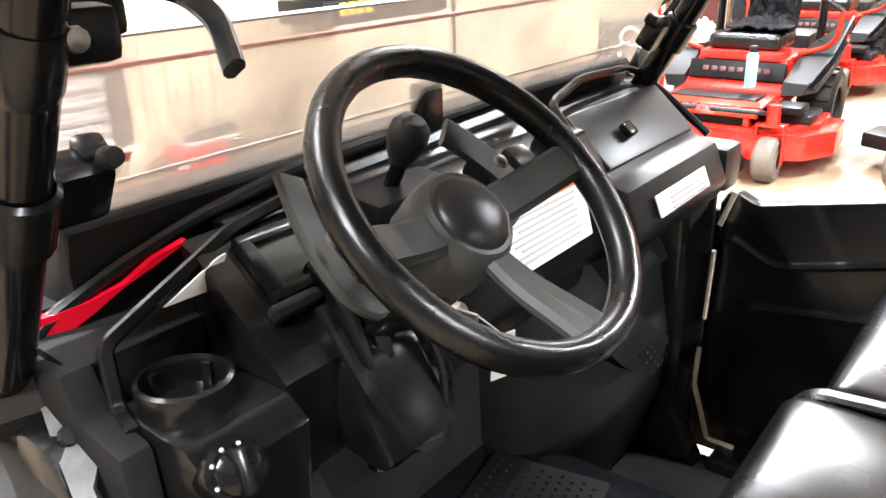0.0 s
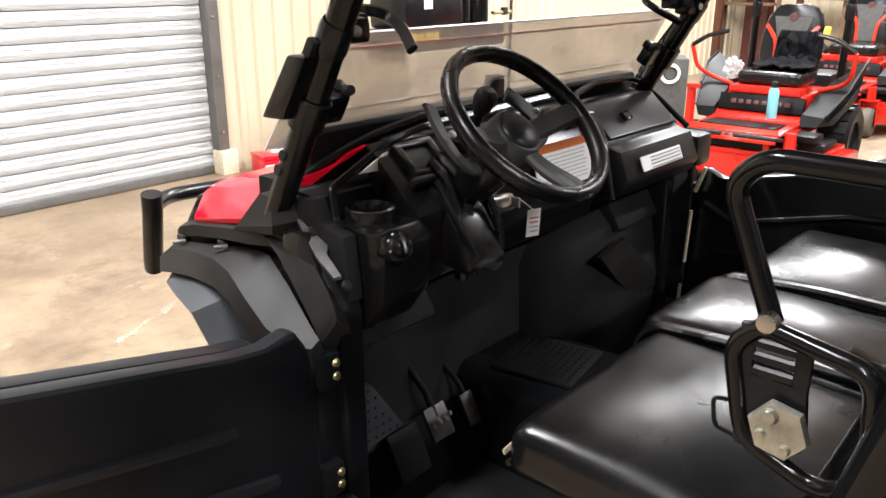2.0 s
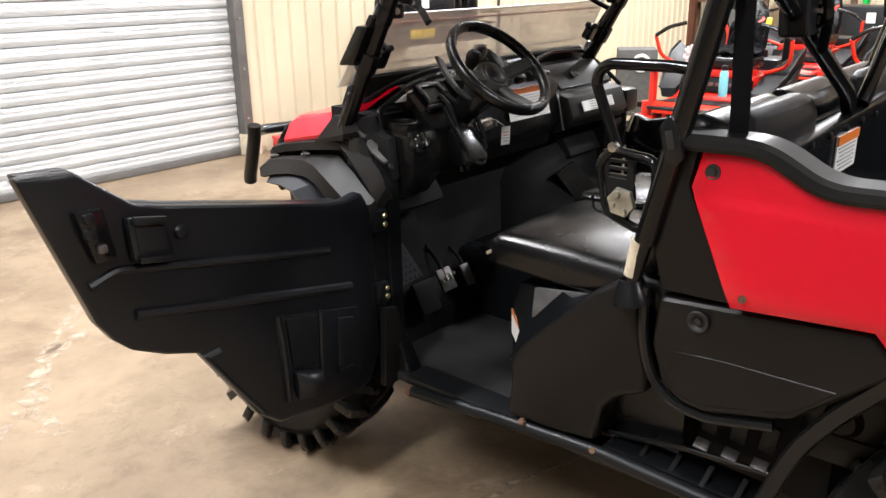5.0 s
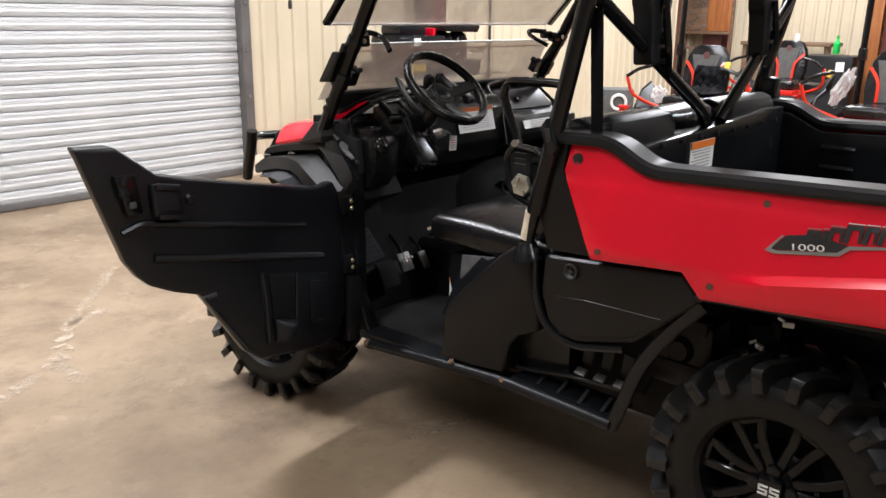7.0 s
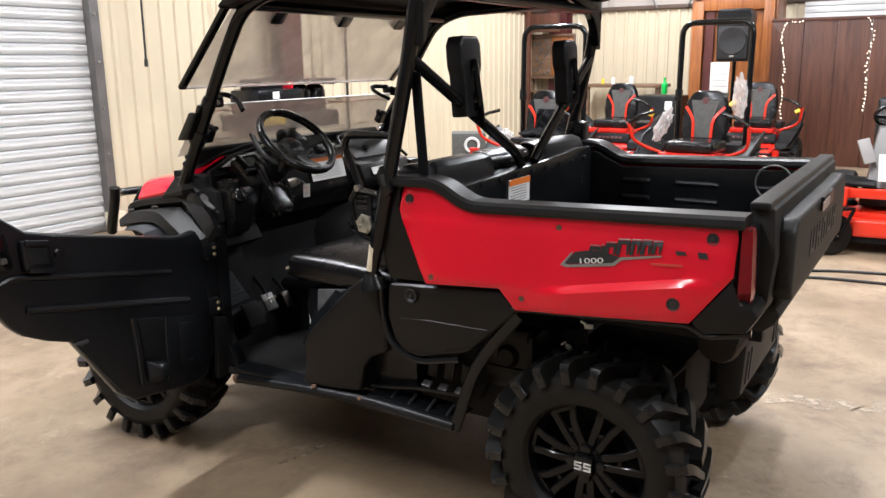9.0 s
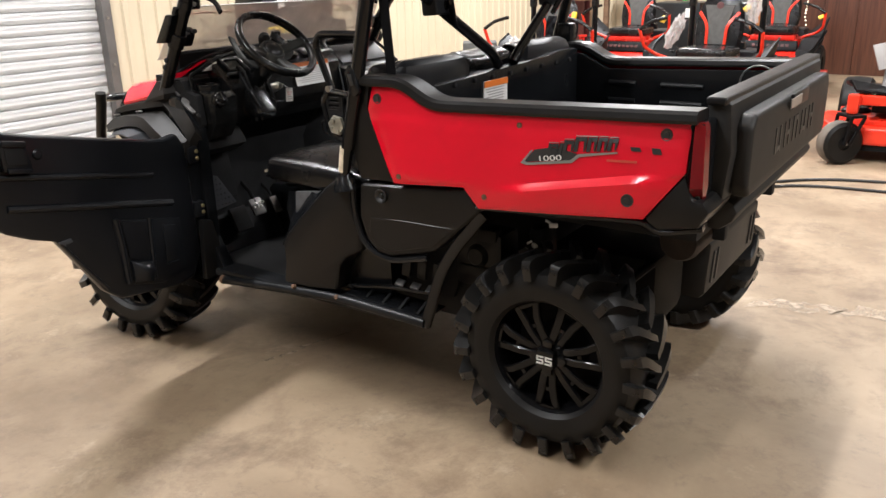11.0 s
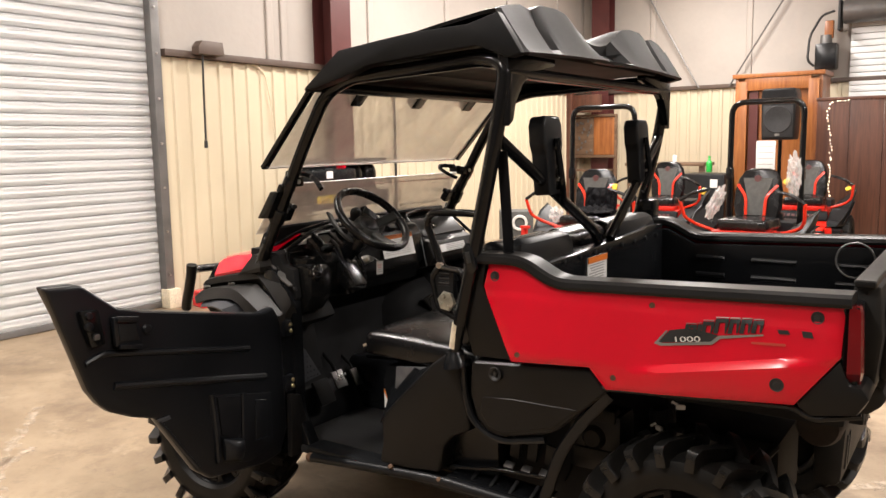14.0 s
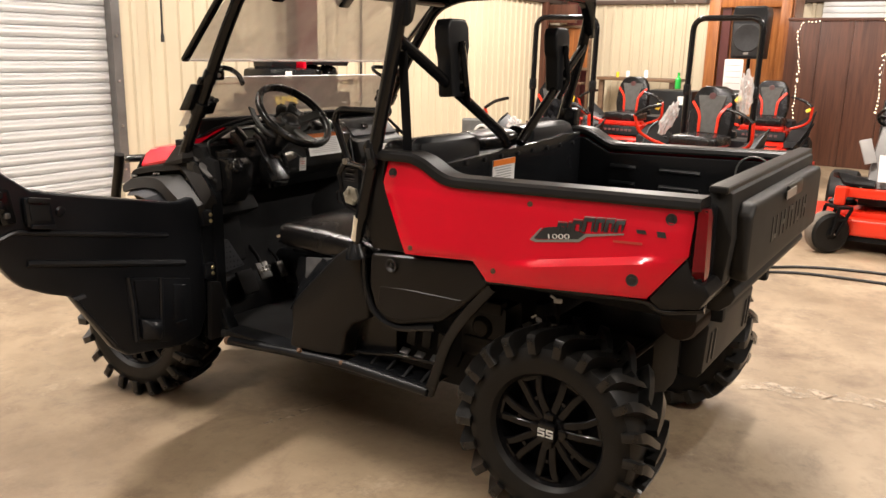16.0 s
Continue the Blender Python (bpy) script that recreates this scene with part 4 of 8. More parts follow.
# driver's side covers between bed and cab
for s in (-1, 1):
    b = prism([(0.725, 1.245), (0.685, 1.24), (0.700, 1.155), (0.578, 0.905), (0.745, 0.90), (0.775, 1.0), (0.765, 1.15)], "x", s * 0.70, s * 0.768, 0.008)
    V("corner_cover", b, M_greyplastic, label="charcoal plastic cover behind the door")
    b = prism([(0.748, 0.885), (0.57, 0.898), (0.29, 0.922), (0.235, 0.850), (0.37, 0.727), (0.425, 0.678), (0.47, 0.662), (0.62, 0.625), (0.68, 0.632), (0.728, 0.672), (0.758, 0.76)], "x", s * 0.70, s * 0.776, 0.018, seg=3)
    cover = V("engine_cover", b, M_greyplastic, label="charcoal plastic engine side cover")
    b = lathe([(0.026, 0.0), (0.024, 0.004), (0.018, 0.002), (0.012, -0.006), (0.008, -0.006), (0.007, 0.002), (0, 0.002)], 18, m=pose(s * 0.783, 0.645, 0.852, 0, s * 90, 0))
    part("plug", b, M_ink, cover, "black fastener plug")
    b = prism([(0.70, 0.762), (0.58, 0.772), (0.34, 0.775), (0.43, 0.695), (0.62, 0.645), (0.675, 0.655), (0.71, 0.70)], "x", s * 0.74, s * 0.7785, 0.002, seg=1)
    part("cover_bulge", b, M_greyplastic, cover)
    b = tube([(s * 0.768, 0.785, 0.90), (s * 0.768, 0.783, 0.77), (s * 0.766, 0.755, 0.672), (s * 0.764, 0.700, 0.622), (s * 0.762, 0.62, 0.608), (s * 0.762, 0.46, 0.645)], 0.013, 0.06, 8)
    V("edge_moulding", b, M_satin)
    # cab side below the seat
    b = prism([(1.195, 0.405), (1.05, 0.408), (0.905, 0.425), (0.888, 0.53), (0.845, 0.58), (0.77, 0.612), (0.772, 0.68), (0.80, 0.77), (0.80, 0.875), (0.86, 0.893), (0.93, 0.845), (1.08, 0.70), (1.15, 0.628), (1.183, 0.575), (1.176, 0.50)], "x", s * 0.66, s * 0.762, 0.020, seg=3)
    side = V("seat_base_side", b, M_greyplastic, label="charcoal plastic cab side below the seat")
    # hollow that falls away from the diagonal edge to the underside of the seat
    secs = []
    for yd, zd in ((0.935, 0.845), (1.0, 0.782), (1.08, 0.705), (1.15, 0.632), (1.19, 0.58)):
        up = max(0.0, 0.81 - zd)
        secs.append([(s * (0.752 - 0.55 * up * f - 0.012 * f), yd + 0.01 * f, zd - 0.012 + up * f ** 1.25) for f in (0.0, 0.2, 0.4, 0.6, 0.8, 1.0)])
    b = loft(secs, closed_ring=False, cap=False)
    part("side_hollow", thick(b, 0.006), M_satin, side, "smooth hollow below the seat edge", 60)
    part("tube_socket", lathe([(0.024, 0.02), (0.030, 0.018), (0.036, 0.0), (0.046, -0.02), (0.05, -0.04)], 20, m=pose(s * 0.765, 0.822, 0.89, -10, 0, 0)), M_satin, side)
    b = prism([(0.90, 0.43), (0.89, 0.53), (0.84, 0.585), (0.74, 0.625), (0.64, 0.62), (0.45, 0.66), (0.42, 0.60), (0.46, 0.47), (0.48, 0.42)], "x", s * 0.50, s * 0.575, 0.01)
    step = V("kick_plate", b, M_dark, label="black slotted kick plate")
    for k in range(3):
        part("slot_tab", box(s * 0.692, 0.500 + 0.071 * k, 0.492, 0.030, 0.036, 0.008, 0.002, rot=(6, s * 30, 0)), M_pedal, step, "worn bright slot edge")
        part("slot_bar", box(s * 0.652, 0.495 + 0.071 * k, 0.545, 0.016, 0.040, 0.075, 0.006, rot=(8, 0, 0)), M_plastic, step)
    tray = V("step_tray", prism([(0.905, 0.392), (0.50, 0.385), (0.48, 0.405), (0.88, 0.420)], "x", s * 0.62, s * 0.745, 0.006), M_satin, label="black step tray behind the cab sill")
    part("tray_rim", sweep([(s * 0.700, 0.905, 0.432), (s * 0.700, 0.80, 0.448), (s * 0.698, 0.70, 0.466), (s * 0.695, 0.475, 0.480)], flatbar(0.016, 0.014, 0.003), 0.04), M_satin, tray)
    for k in range(4):
        part("tray_bar", box(s * 0.71, 0.53 + 0.085 * k, 0.418, 0.07, 0.014, 0.010, 0.004, rot=(0, s * 22, 0)), M_dark, tray)
    b = tube([(s * 0.752, 1.575, 0.343), (s * 0.758, 1.2, 0.378), (s * 0.758, 0.90, 0.398), (s * 0.758, 0.487, 0.385)], 0.019, 0.06, 12)
    rail = V("rock_rail", b, M_plastic, label="black tube rail along the sill")
    part("rail_end", lathe([(0, 0.02), (0.014, 0.018), (0.021, 0.006), (0.021, -0.01)], 14, m=pose(s * 0.752, 1.572, 0.343, -90, 0, 0)), M_dirty, rail, "rusty end of the rail")
    for yy in (1.13, 0.90):
        part("rail_bolt", lathe([(0, 0.012), (0.009, 0.010), (0.012, 0)], 8, m=pose(s * 0.766, yy, 0.403, 0, s * 60, 0)), M_dirty, rail)
    V("sill", box(s * 0.70, 1.10, 0.372, 0.10, 1.0, 0.03, 0.01), M_plastic)
    b = sweep([(s * 0.752, 0.487, 0.375), (s * 0.752, 0.41, 0.604), (s * 0.752, 0.343, 0.710), (s * 0.75, 0.235, 0.838)], flatbar(0.028, 0.040, 0.006), 0.05, up=(0, 1, 0))
    V("step_strut", b, M_satin, label="black strut from the sill to the bed")
    # grey suspension knuckle seen through the arch
    b = lathe([(0, 0.03), (0.03, 0.028), (0.045, 0.01), (0.05, -0.02), (0, -0.03)], 18, m=pose(s * 0.58, 0.36, 0.62, 0, s * 90, 0))
    box(s * 0.57, 0.33, 0.70, 0.05, 0.10, 0.05, 0.012, bm=b)
    box(s * 0.57, 0.36, 0.56, 0.06, 0.16, 0.04, 0.012, bm=b)
    V("frame_bracket", b, M_dusty, label="dusty grey cast bracket in the wheel arch")
V("seat_box", prism([(0.70, 0.42), (1.18, 0.40), (1.19, 0.52), (1.235, 0.70), (1.215, 0.775), (0.75, 0.805), (0.70, 0.805)], "x", -0.672, 0.672, 0.012), M_satin, label="black plastic seat box")
V("floor_pan", box(0, 1.55, 0.345, 1.42, 0.86, 0.03, 0.008), M_floorpan, label="dusty black plastic cab floor")
def corner_label(top, low, out):
    """A slanted strip across the box corner, between two heights of its upright edges."""
    (z0, z1), (z2, z3) = top, low
    return loft([[(-0.565 - 0.85 * d, 1.313 + 0.52 * d, z0) for d in (0, out)] + [(-0.565 - 0.85 * d, 1.313 + 0.52 * d, z2) for d in (out, 0)],
                 [(-0.600 - 0.85 * d, 1.246 + 0.52 * d, z1) for d in (0, out)] + [(-0.600 - 0.85 * d, 1.246 + 0.52 * d, z3) for d in (out, 0)]])


lab = V("warning_label", corner_label((0.634, 0.578), (0.556, 0.498), 0.003), M_white, label="white label with orange edge on the seat box corner")
part("label_band", corner_label((0.634, 0.578), (0.624, 0.568), 0.0045), M_orange_label, lab)
# added plate; its pale grey stands in for glare on the seat base
V("scuffed_plate", prism([(1.142, 0.786), (1.006, 0.805), (0.962, 0.812), (1.088, 0.700), (1.104, 0.680), (1.150, 0.70)], "x", -0.703, -0.690, 0.003), M_glareplate, label="pale grey plate standing in for the glare under the seat edge")
V("box_corner", loft([[(-0.562, 1.313, z), (-0.602, 1.246, z), (-0.600, 1.16, z), (-0.52, 1.16, z), (-0.52, 1.313, z)] for z in (0.36, 0.52, 0.66)]), M_satin)
# seats
seat = V("seat_cushion", cushion(-0.452, 1.026, 0.852, 0.505, 0.562, 0.100, 0.043, 0.032, (2, 0, 0)), M_vinylseat, label="black vinyl driver seat cushion")
part("piping", tube([(-0.69, 1.306, 0.828), (-0.23, 1.306, 0.828)], 0.006, 0, 6), M_gloss, seat)
part("worn_patch", box(-0.645, 1.318, 0.848, 0.10, 0.004, 0.010, 0.002, rot=(-20, 0, 6)), M_tape, seat, "frayed tan tear in the vinyl")
V("seat_cushion", cushion(0.0, 1.045, 0.850, 0.365, 0.61, 0.105, 0.043, 0.030, (2, 0, 0)), M_vinylseat, label="black vinyl middle seat cushion")
V("seat_cushion", cushion(0.452, 1.026, 0.852, 0.505, 0.562, 0.100, 0.043, 0.032, (2, 0, 0)), M_vinylseat, label="black vinyl passenger seat cushion")
for cx in (-0.188, 0.188):
    V("seat_seam", sweep([(cx, 1.325, 0.80), (cx, 1.345, 0.86), (cx, 1.315, 0.905), (cx, 1.10, 0.920), (cx, 0.80, 0.918)], flatbar(0.030, 0.016, 0.006), 0.05), M_grip, label="raised black seam band between the cushions")
for cx, w in ((-0.47, 0.46), (0.0, 0.40), (0.47, 0.46)):
    V("seat_back", cushion(0, 0, 0, w, 0.42, 0.11, 0.045, 0.025, m=pose(cx, 0.762, 1.09, 108, 0, 0)), M_vinylseat, label="black vinyl seat back")
for s in (-1, 1):
    b = loft([[(s * 0.45 + w * c * 0.5, yy + d * e, z) for c, e in ((-1, 0), (-0.93, -0.7), (-0.6, -1), (0.6, -1), (0.93, -0.7), (1, 0), (0.9, 0.6), (-0.9, 0.6))]
              for z, w, yy, d in ((0.86, 0.46, 0.70, 0.05), (1.0, 0.47, 0.675, 0.055), (1.16, 0.47, 0.655, 0.06), (1.255, 0.45, 0.645, 0.055), (1.29, 0.41, 0.645, 0.04), (1.305, 0.34, 0.65, 0.02))])
    V("seat_back_shell", bevel(b, 0.006), M_plastic, label="glossy black shell behind the seat")

# roll cage
CAGE = 0.026
for s in (-1, 1):
    b = tube([(s * 0.685, 1.905, 1.12), (s * 0.69, 1.60, 1.655), (s * 0.695, 1.47, 1.85), (s * 0.71, 1.33, 1.905), (s * 0.745, 0.70, 1.93), (s * 0.775, 0.595, 1.90), (s * 0.78, 0.64, 1.64), (s * 0.772, 0.792, 1.01)], CAGE, 0.10, 20)
    cage = V("cage_tube", b, M_gloss, label="gloss black roll cage tube")
    if s < 0:
        part("tape_wrap", tube([(s * 0.772, 0.803, 1.012), (s * 0.772, 0.818, 0.921)], 0.0215, 0, 16), M_tape, cage, "yellowed tape wrapped round the tube")
    part("tube_foot", tube([(s * 0.772, 0.788, 1.03), (s * 0.772, 0.826, 0.872)], 0.020, 0, 16), M_gloss, cage)
    b = prism([(0.022, -0.045), (0.022, 0.03), (0.0, 0.05), (-0.022, 0.03), (-0.022, -0.045), (0.0, -0.06)], "x", -0.012, 0.012, 0.004)
    anchor = part("belt_anchor", move(b, pose(s * 0.792, 0.735, 1.258, -14, 0, 0)), M_satin, cage, "black belt anchor plate")
    part("anchor_slot", move(prism([(0.008, -0.02), (0.008, 0.02), (-0.008, 0.02), (-0.008, -0.02)], "x", -0.002, 0.002, 0.001), pose(s * 0.8055, 0.735, 1.258, -14, 0, 0)), M_ink, anchor)
    b = tube([(s * 0.77, 0.63, 1.66), (s * 0.11, 0.575, 1.29), (s * 0.06, 0.58, 1.24)], 0.021, 0.05, 14)
    V("cage_brace", b, M_gloss, label="gloss black diagonal cage brace")
    V("cage_gusset", prism([(s * 0.79, 1.94), (s * 0.785, 1.70), (s * 0.755, 1.72), (s * 0.735, 1.78), (s * 0.69, 1.84), (s * 0.62, 1.885), (s * 0.45, 1.915), (s * 0.45, 1.94)], "y", 0.58, 0.62, 0.006), M_gloss, label="curved black gusset below the roof")
b = tube([(-0.77, 0.60, 1.88), (0.77, 0.60, 1.88)], 0.022, 0, 12)
V("cage_crossbar", b, M_gloss)
b = tube([(-0.70, 1.42, 1.872), (0.70, 1.42, 1.872)], 0.022, 0, 12)
V("cage_crossbar", b, M_gloss)
b = tube([(-0.75, 0.66, 1.20), (0.75, 0.66, 1.20)], 0.020, 0, 12)
V("cage_crossbar", b, M_gloss)
for s in (-1, 1):
    b = prism([(-0.058, -0.15), (-0.060, 0.0), (-0.072, 0.03), (-0.072, 0.105), (-0.052, 0.135), (0.052, 0.135), (0.072, 0.105), (0.072, 0.03), (0.060, 0.0), (0.058, -0.15)], "y", -0.034, 0.034, 0.012, seg=3)
    rest = V("headrest", move(b, pose(s * 0.45, 0.615, 1.605, -4, 0, 0)), M_plastic, label="black moulded headrest")
    bb = bmesh.new()
    for dz, rr in ((0.035, 0.022), (-0.02, 0.014), (-0.065, 0.016), (-0.11, 0.014)):
        lathe([(rr, 0.0), (rr * 0.9, 0.008), (rr * 0.6, 0.004), (0, -0.004)], 14, bb, pose(s * 0.45, 0.573, 1.60 + dz, 90) @ Matrix.Diagonal((0.8, 1.25, 1, 1)))
    part("headrest_socket", bb, M_gloss, rest)
    V("headrest_post", tube([(s * 0.45, 0.575, 1.66), (s * 0.45, 0.55, 1.50), (s * 0.40, 0.57, 1.42)], 0.012, 0.03, 8), M_gloss)

# roof: moulded shell with raised fins at the back
b = bmesh.new()


RIDGE = [(0.0, 2.03), (0.09, 2.035), (0.16, 2.065), (0.27, 2.122), (0.36, 2.132), (0.48, 2.130), (0.555, 2.104), (0.63, 2.114), (0.72, 2.102), (0.81, 2.076)]
EAVE = [(0.50, 2.085), (0.613, 2.072), (0.733, 2.044), (0.975, 2.036), (1.306, 2.0), (1.481, 1.874), (1.52, 1.845)]


def along(table, v):
    """Straight steps between the rows of a table."""
    for (u0, z0), (u1, z1) in zip(table, table[1:]):
        if u0 <= v <= u1:
            return z0 + (z1 - z0) * (v - u0) / (u1 - u0)
    return table[-1][1]


def roof_z(x, yy):
    u = abs(x)
    z = along(EAVE, yy) + 0.022 * (1 - (u / 0.79) ** 2) * min(1, (1.52 - yy) / 0.2)
    if yy < 0.95:
        z += (along(RIDGE, u) - z) * min(1, (0.95 - yy) / 0.30)
    return z


ys = [1.49, 1.44, 1.38, 1.306, 1.25, 1.1, 0.95, 0.85, 0.75, 0.68, 0.625]
xs = [-0.792, -0.76, -0.72, -0.68, -0.63, -0.59, -0.555, -0.52, -0.48, -0.42, -0.36, -0.32, -0.28, -0.25, -0.2, -0.15, -0.11, -0.05, 0.0]
xs = xs + [-v for v in xs[-2::-1]]
grid = []
for yy in ys:
    row = []
    for xx in xs:
        z = roof_z(xx, yy)
        row.append(b.verts.new((xx, yy, z)))
    grid.append(row)
for lift, y0 in ((0.5, 0.575), (0.10, 0.530), (0.0, 0.515)):
    row = []
    for k, xx in enumerate(xs):
        u = abs(xx)
        top, low = grid[10][k].co.z, 1.955 - 0.02 * (u / 0.79) ** 2
        inset = 0.05 if u < 0.12 and lift > 0.05 else (0.02 if 0.53 < u < 0.58 and lift > 0.05 else 0.0)
        row.append(b.verts.new((xx, y0 + inset + 0.02 * (u > 0.76), low + (top - low) * lift)))
    grid.append(row)
for r0, r1 in zip(grid, grid[1:]):
    for k in range(len(xs) - 1):
        b.faces.new((r0[k], r0[k + 1], r1[k + 1], r1[k]))
thick(b, 0.012)
roof = V("roof", b, M_roof, label="black moulded plastic roof with raised rear fins", angle=14)
for s in (-1, 1):
    b = prism([(1.481, 1.872), (1.306, 1.998), (0.975, 2.034), (0.733, 2.041), (0.613, 2.070), (0.526, 1.933), (0.578, 1.921), (0.652, 1.952), (0.697, 1.968), (0.945, 1.953), (1.164, 1.937), (1.293, 1.897), (1.45, 1.862)], "x", s * 0.745, s * 0.800, 0.006, seg=2)
    part("roof_skirt", b, M_roof, roof, "flat black side skirt of the roof")
part("roof_lining", box(0, 1.02, 1.962, 1.40, 0.80, 0.02, 0.008), M_dark, roof)

# windscreen: lower half fixed, upper half tipped out
low = V("lower_windscreen", prism([(-0.70, 0), (0.74, 0), (0.70, 0.25), (-0.66, 0.25)], "z", -0.002, 0.002), M_clearlow, label="scuffed clear lower half windscreen")
low.matrix_basis = pose(0, 1.90, 1.27) @ pose(0, 0, 0, 120, 0, 0)
part("pane_edge", box(0.02, 0.2505, 0, 1.36, 0.003, 0.005), M_paneedge, low, "frosted top edge of the pane")
part("pane_line", box(0.0, 0.215, -0.003, 1.36, 0.006, 0.002), M_pinkline, low, "pink line along the pane")
part("pane_line", box(0.0, 0.068, -0.003, 1.37, 0.005, 0.002), M_paneedge, low, "pale scratched line along the pane")
part("pane_sticker", box(-0.548, 0.100, -0.003, 0.038, 0.012, 0.002), M_redink, low, "small red sticker")
up_ = V("upper_windscreen", prism([(-0.70, 0), (0.70, 0), (0.72, -0.43), (-0.72, -0.43)], "z", -0.002, 0.002), M_clear, label="scuffed clear upper half windscreen, tipped open")
up_.matrix_basis = pose(0, 1.50, 1.875) @ Matrix.Rotation(radians(133), 4, "X")
part("pane_edge", box(0, -0.431, 0, 1.44, 0.008, 0.007), M_paneedge, up_, "frosted bottom edge of the pane")
for s in (-1, 1):
    part("pane_frame", sweep([(s * 0.735, 0.03, 0.0), (s * 0.735, -0.43, 0.0)], flatbar(0.035, 0.02)), M_gloss, up_, "black side bar of the pane")
for xx in (-0.42, 0.02, 0.46):
    part("hinge_clamp", box(xx, -0.03, -0.016, 0.075, 0.10, 0.05, 0.012), M_satin, up_)
part("valve_cover", box(0, 0.0, -0.012, 1.3, 0.05, 0.03, 0.01), M_satin, up_)
for s in (-1, 1):
    # clamp on the front tube: leaning outer box, band round the tube and inner jaw
    b = prism([(1.760, 1.462), (1.710, 1.460), (1.782, 1.346), (1.846, 1.344)], "x", s * 0.704, s * 0.742, 0.008, seg=2)
    clamp = V("screen_clamp", b, M_satin, label="black clamp on the front cage tube")
    part("clamp_stub", box(s * 0.722, 1.716, 1.474, 0.018, 0.020, 0.034, 0.004, rot=(32, 0, 0)), M_dusty, clamp)
    part("clamp_band", lathe([(0.029, -0.034), (0.034, -0.03), (0.034, 0.03), (0.029, 0.034)], 18, m=pose(s * 0.6875, 1.771, 1.356, 30, 0, 0)), M_satin, clamp)
    b = box(s * 0.632, 1.79, 1.360, 0.072, 0.042, 0.062, 0.010, rot=(30, 0, 0))
    box(s * 0.606, 1.785, 1.388, 0.030, 0.034, 0.024, 0.008, rot=(30, 0, s * 12), bm=b)
    part("clamp_jaw", b, M_satin, clamp)
    part("clamp_screw", lathe([(0, 0.012), (0.009, 0.011), (0.011, 0.002), (0.011, -0.01)], 12, m=pose(s * 0.602, 1.762, 1.386, 75, 0, 0)), M_dusty, clamp)
    # collar and curved release lever above it
    b = lathe([(0.028, -0.03), (0.0305, -0.02), (0.0305, 0.02), (0.028, 0.03)], 16, m=pose(s * 0.69, 1.695, 1.49, 30, 0, 0))
    box(s * 0.65, 1.70, 1.50, 0.06, 0.05, 0.045, 0.012, bm=b)
    box(s * 0.62, 1.73, 1.51, 0.05, 0.05, 0.035, 0.01, bm=b)
    col = V("lever_collar", b, M_satin)
    b = sweep([(s * 0.62, 1.735, 1.525), (s * 0.555, 1.775, 1.53), (s * 0.505, 1.765, 1.522), (s * 0.50, 1.72, 1.497), (s * 0.535, 1.66, 1.462)], flatbar(0.022, 0.013), 0.03, up=(0, 1, 0))
    part("lever", b, M_satin, col, "curved black release lever")
    part("screw", lathe([(0, 0.006), (0.009, 0.004), (0.01, 0)], 10, m=pose(s * 0.665, 1.665, 1.50, 90)), M_steel, col)
    b = box(0, 0, 0, 0.05, 0.03, 0.1, 0.01)
    cf = V("cage_foot", move(b, pose(s * 0.685, 1.86, 1.205, 30, 0, 0)), M_gloss)
    for py, pz in ((1.825, 1.273), (1.842, 1.243)):
        part("bolt", lathe([(0, 0.006), (0.010, 0.005), (0.012, 0)], 10, m=pose(s * 0.711, py, pz, 0, s * 80, 0)), M_plastic, cf)
    foot = loft([[(s * 0.60, 2.035, 1.072), (s * 0.697, 2.035, 1.080), (s * 0.716, 1.87, 1.108), (s * 0.664, 1.842, 1.112), (s * 0.60, 1.85, 1.10)],
                 [(s * 0.60, 2.02, 1.084), (s * 0.700, 2.02, 1.090), (s * 0.722, 1.862, 1.130), (s * 0.664, 1.838, 1.134), (s * 0.60, 1.85, 1.12)],
                 [(s * 0.62, 1.935, 1.180), (s * 0.700, 1.925, 1.180), (s * 0.702, 1.888, 1.178), (s * 0.672, 1.856, 1.178), (s * 0.62, 1.86, 1.178)]])
    V("cage_foot_cover", bevel(foot, 0.005), M_fender, label="charcoal cover at the foot of the cage", angle=25)

# ---- front end of the vehicle ----
b = bmesh.new()
rows = []
for yy in (1.97, 2.03, 2.07, 2.10, 2.15, 2.19, 2.212, 2.224):
    f = (yy - 2.02) / 0.2
    e = max(0, (yy - 2.19) / 0.034)
    g = max(0.0, min(1.0, (2.10 - yy) / 0.1))
    zs, zo, xo = 1.168 - 0.028 * f - 0.016 * e, 1.106 - 0.042 * f, 0.690 - 0.018 * max(0, f)
    # side facet, flat shelf, then the raised middle of the hood
    xs = [(-xo + 0.004, zo - 0.012), (-xo, zo), (-xo + 0.008, zo + 0.014), (-0.640, zs - 0.008), (-0.618, zs), (-0.585, zs + 0.004), (-0.545, zs + 0.006 + 0.034 * g), (-0.45, zs + 0.010 + 0.042 * g), (-0.2, zs + 0.014 + 0.046 * g), (0.0, zs + 0.016 + 0.046 * g)]
    rows.append([b.verts.new((xx, yy, z)) for xx, z in xs] + [b.verts.new((-xx, yy, z)) for xx, z in xs[-2::-1]])
for r0, r1 in zip(rows, rows[1:]):
    for k in range(len(r0) - 1):
        b.faces.new((r0[k], r0[k + 1], r1[k + 1], r1[k]))
thick(b, 0.014)
V("hood", b, M_red, label="glossy red hood")
b = prism([(2.222, 1.115), (2.222, 0.96), (2.33, 0.93), (2.37, 0.95), (2.35, 0.985), (2.315, 1.04), (2.26, 1.105)], "x", -0.635, 0.635, 0.012)
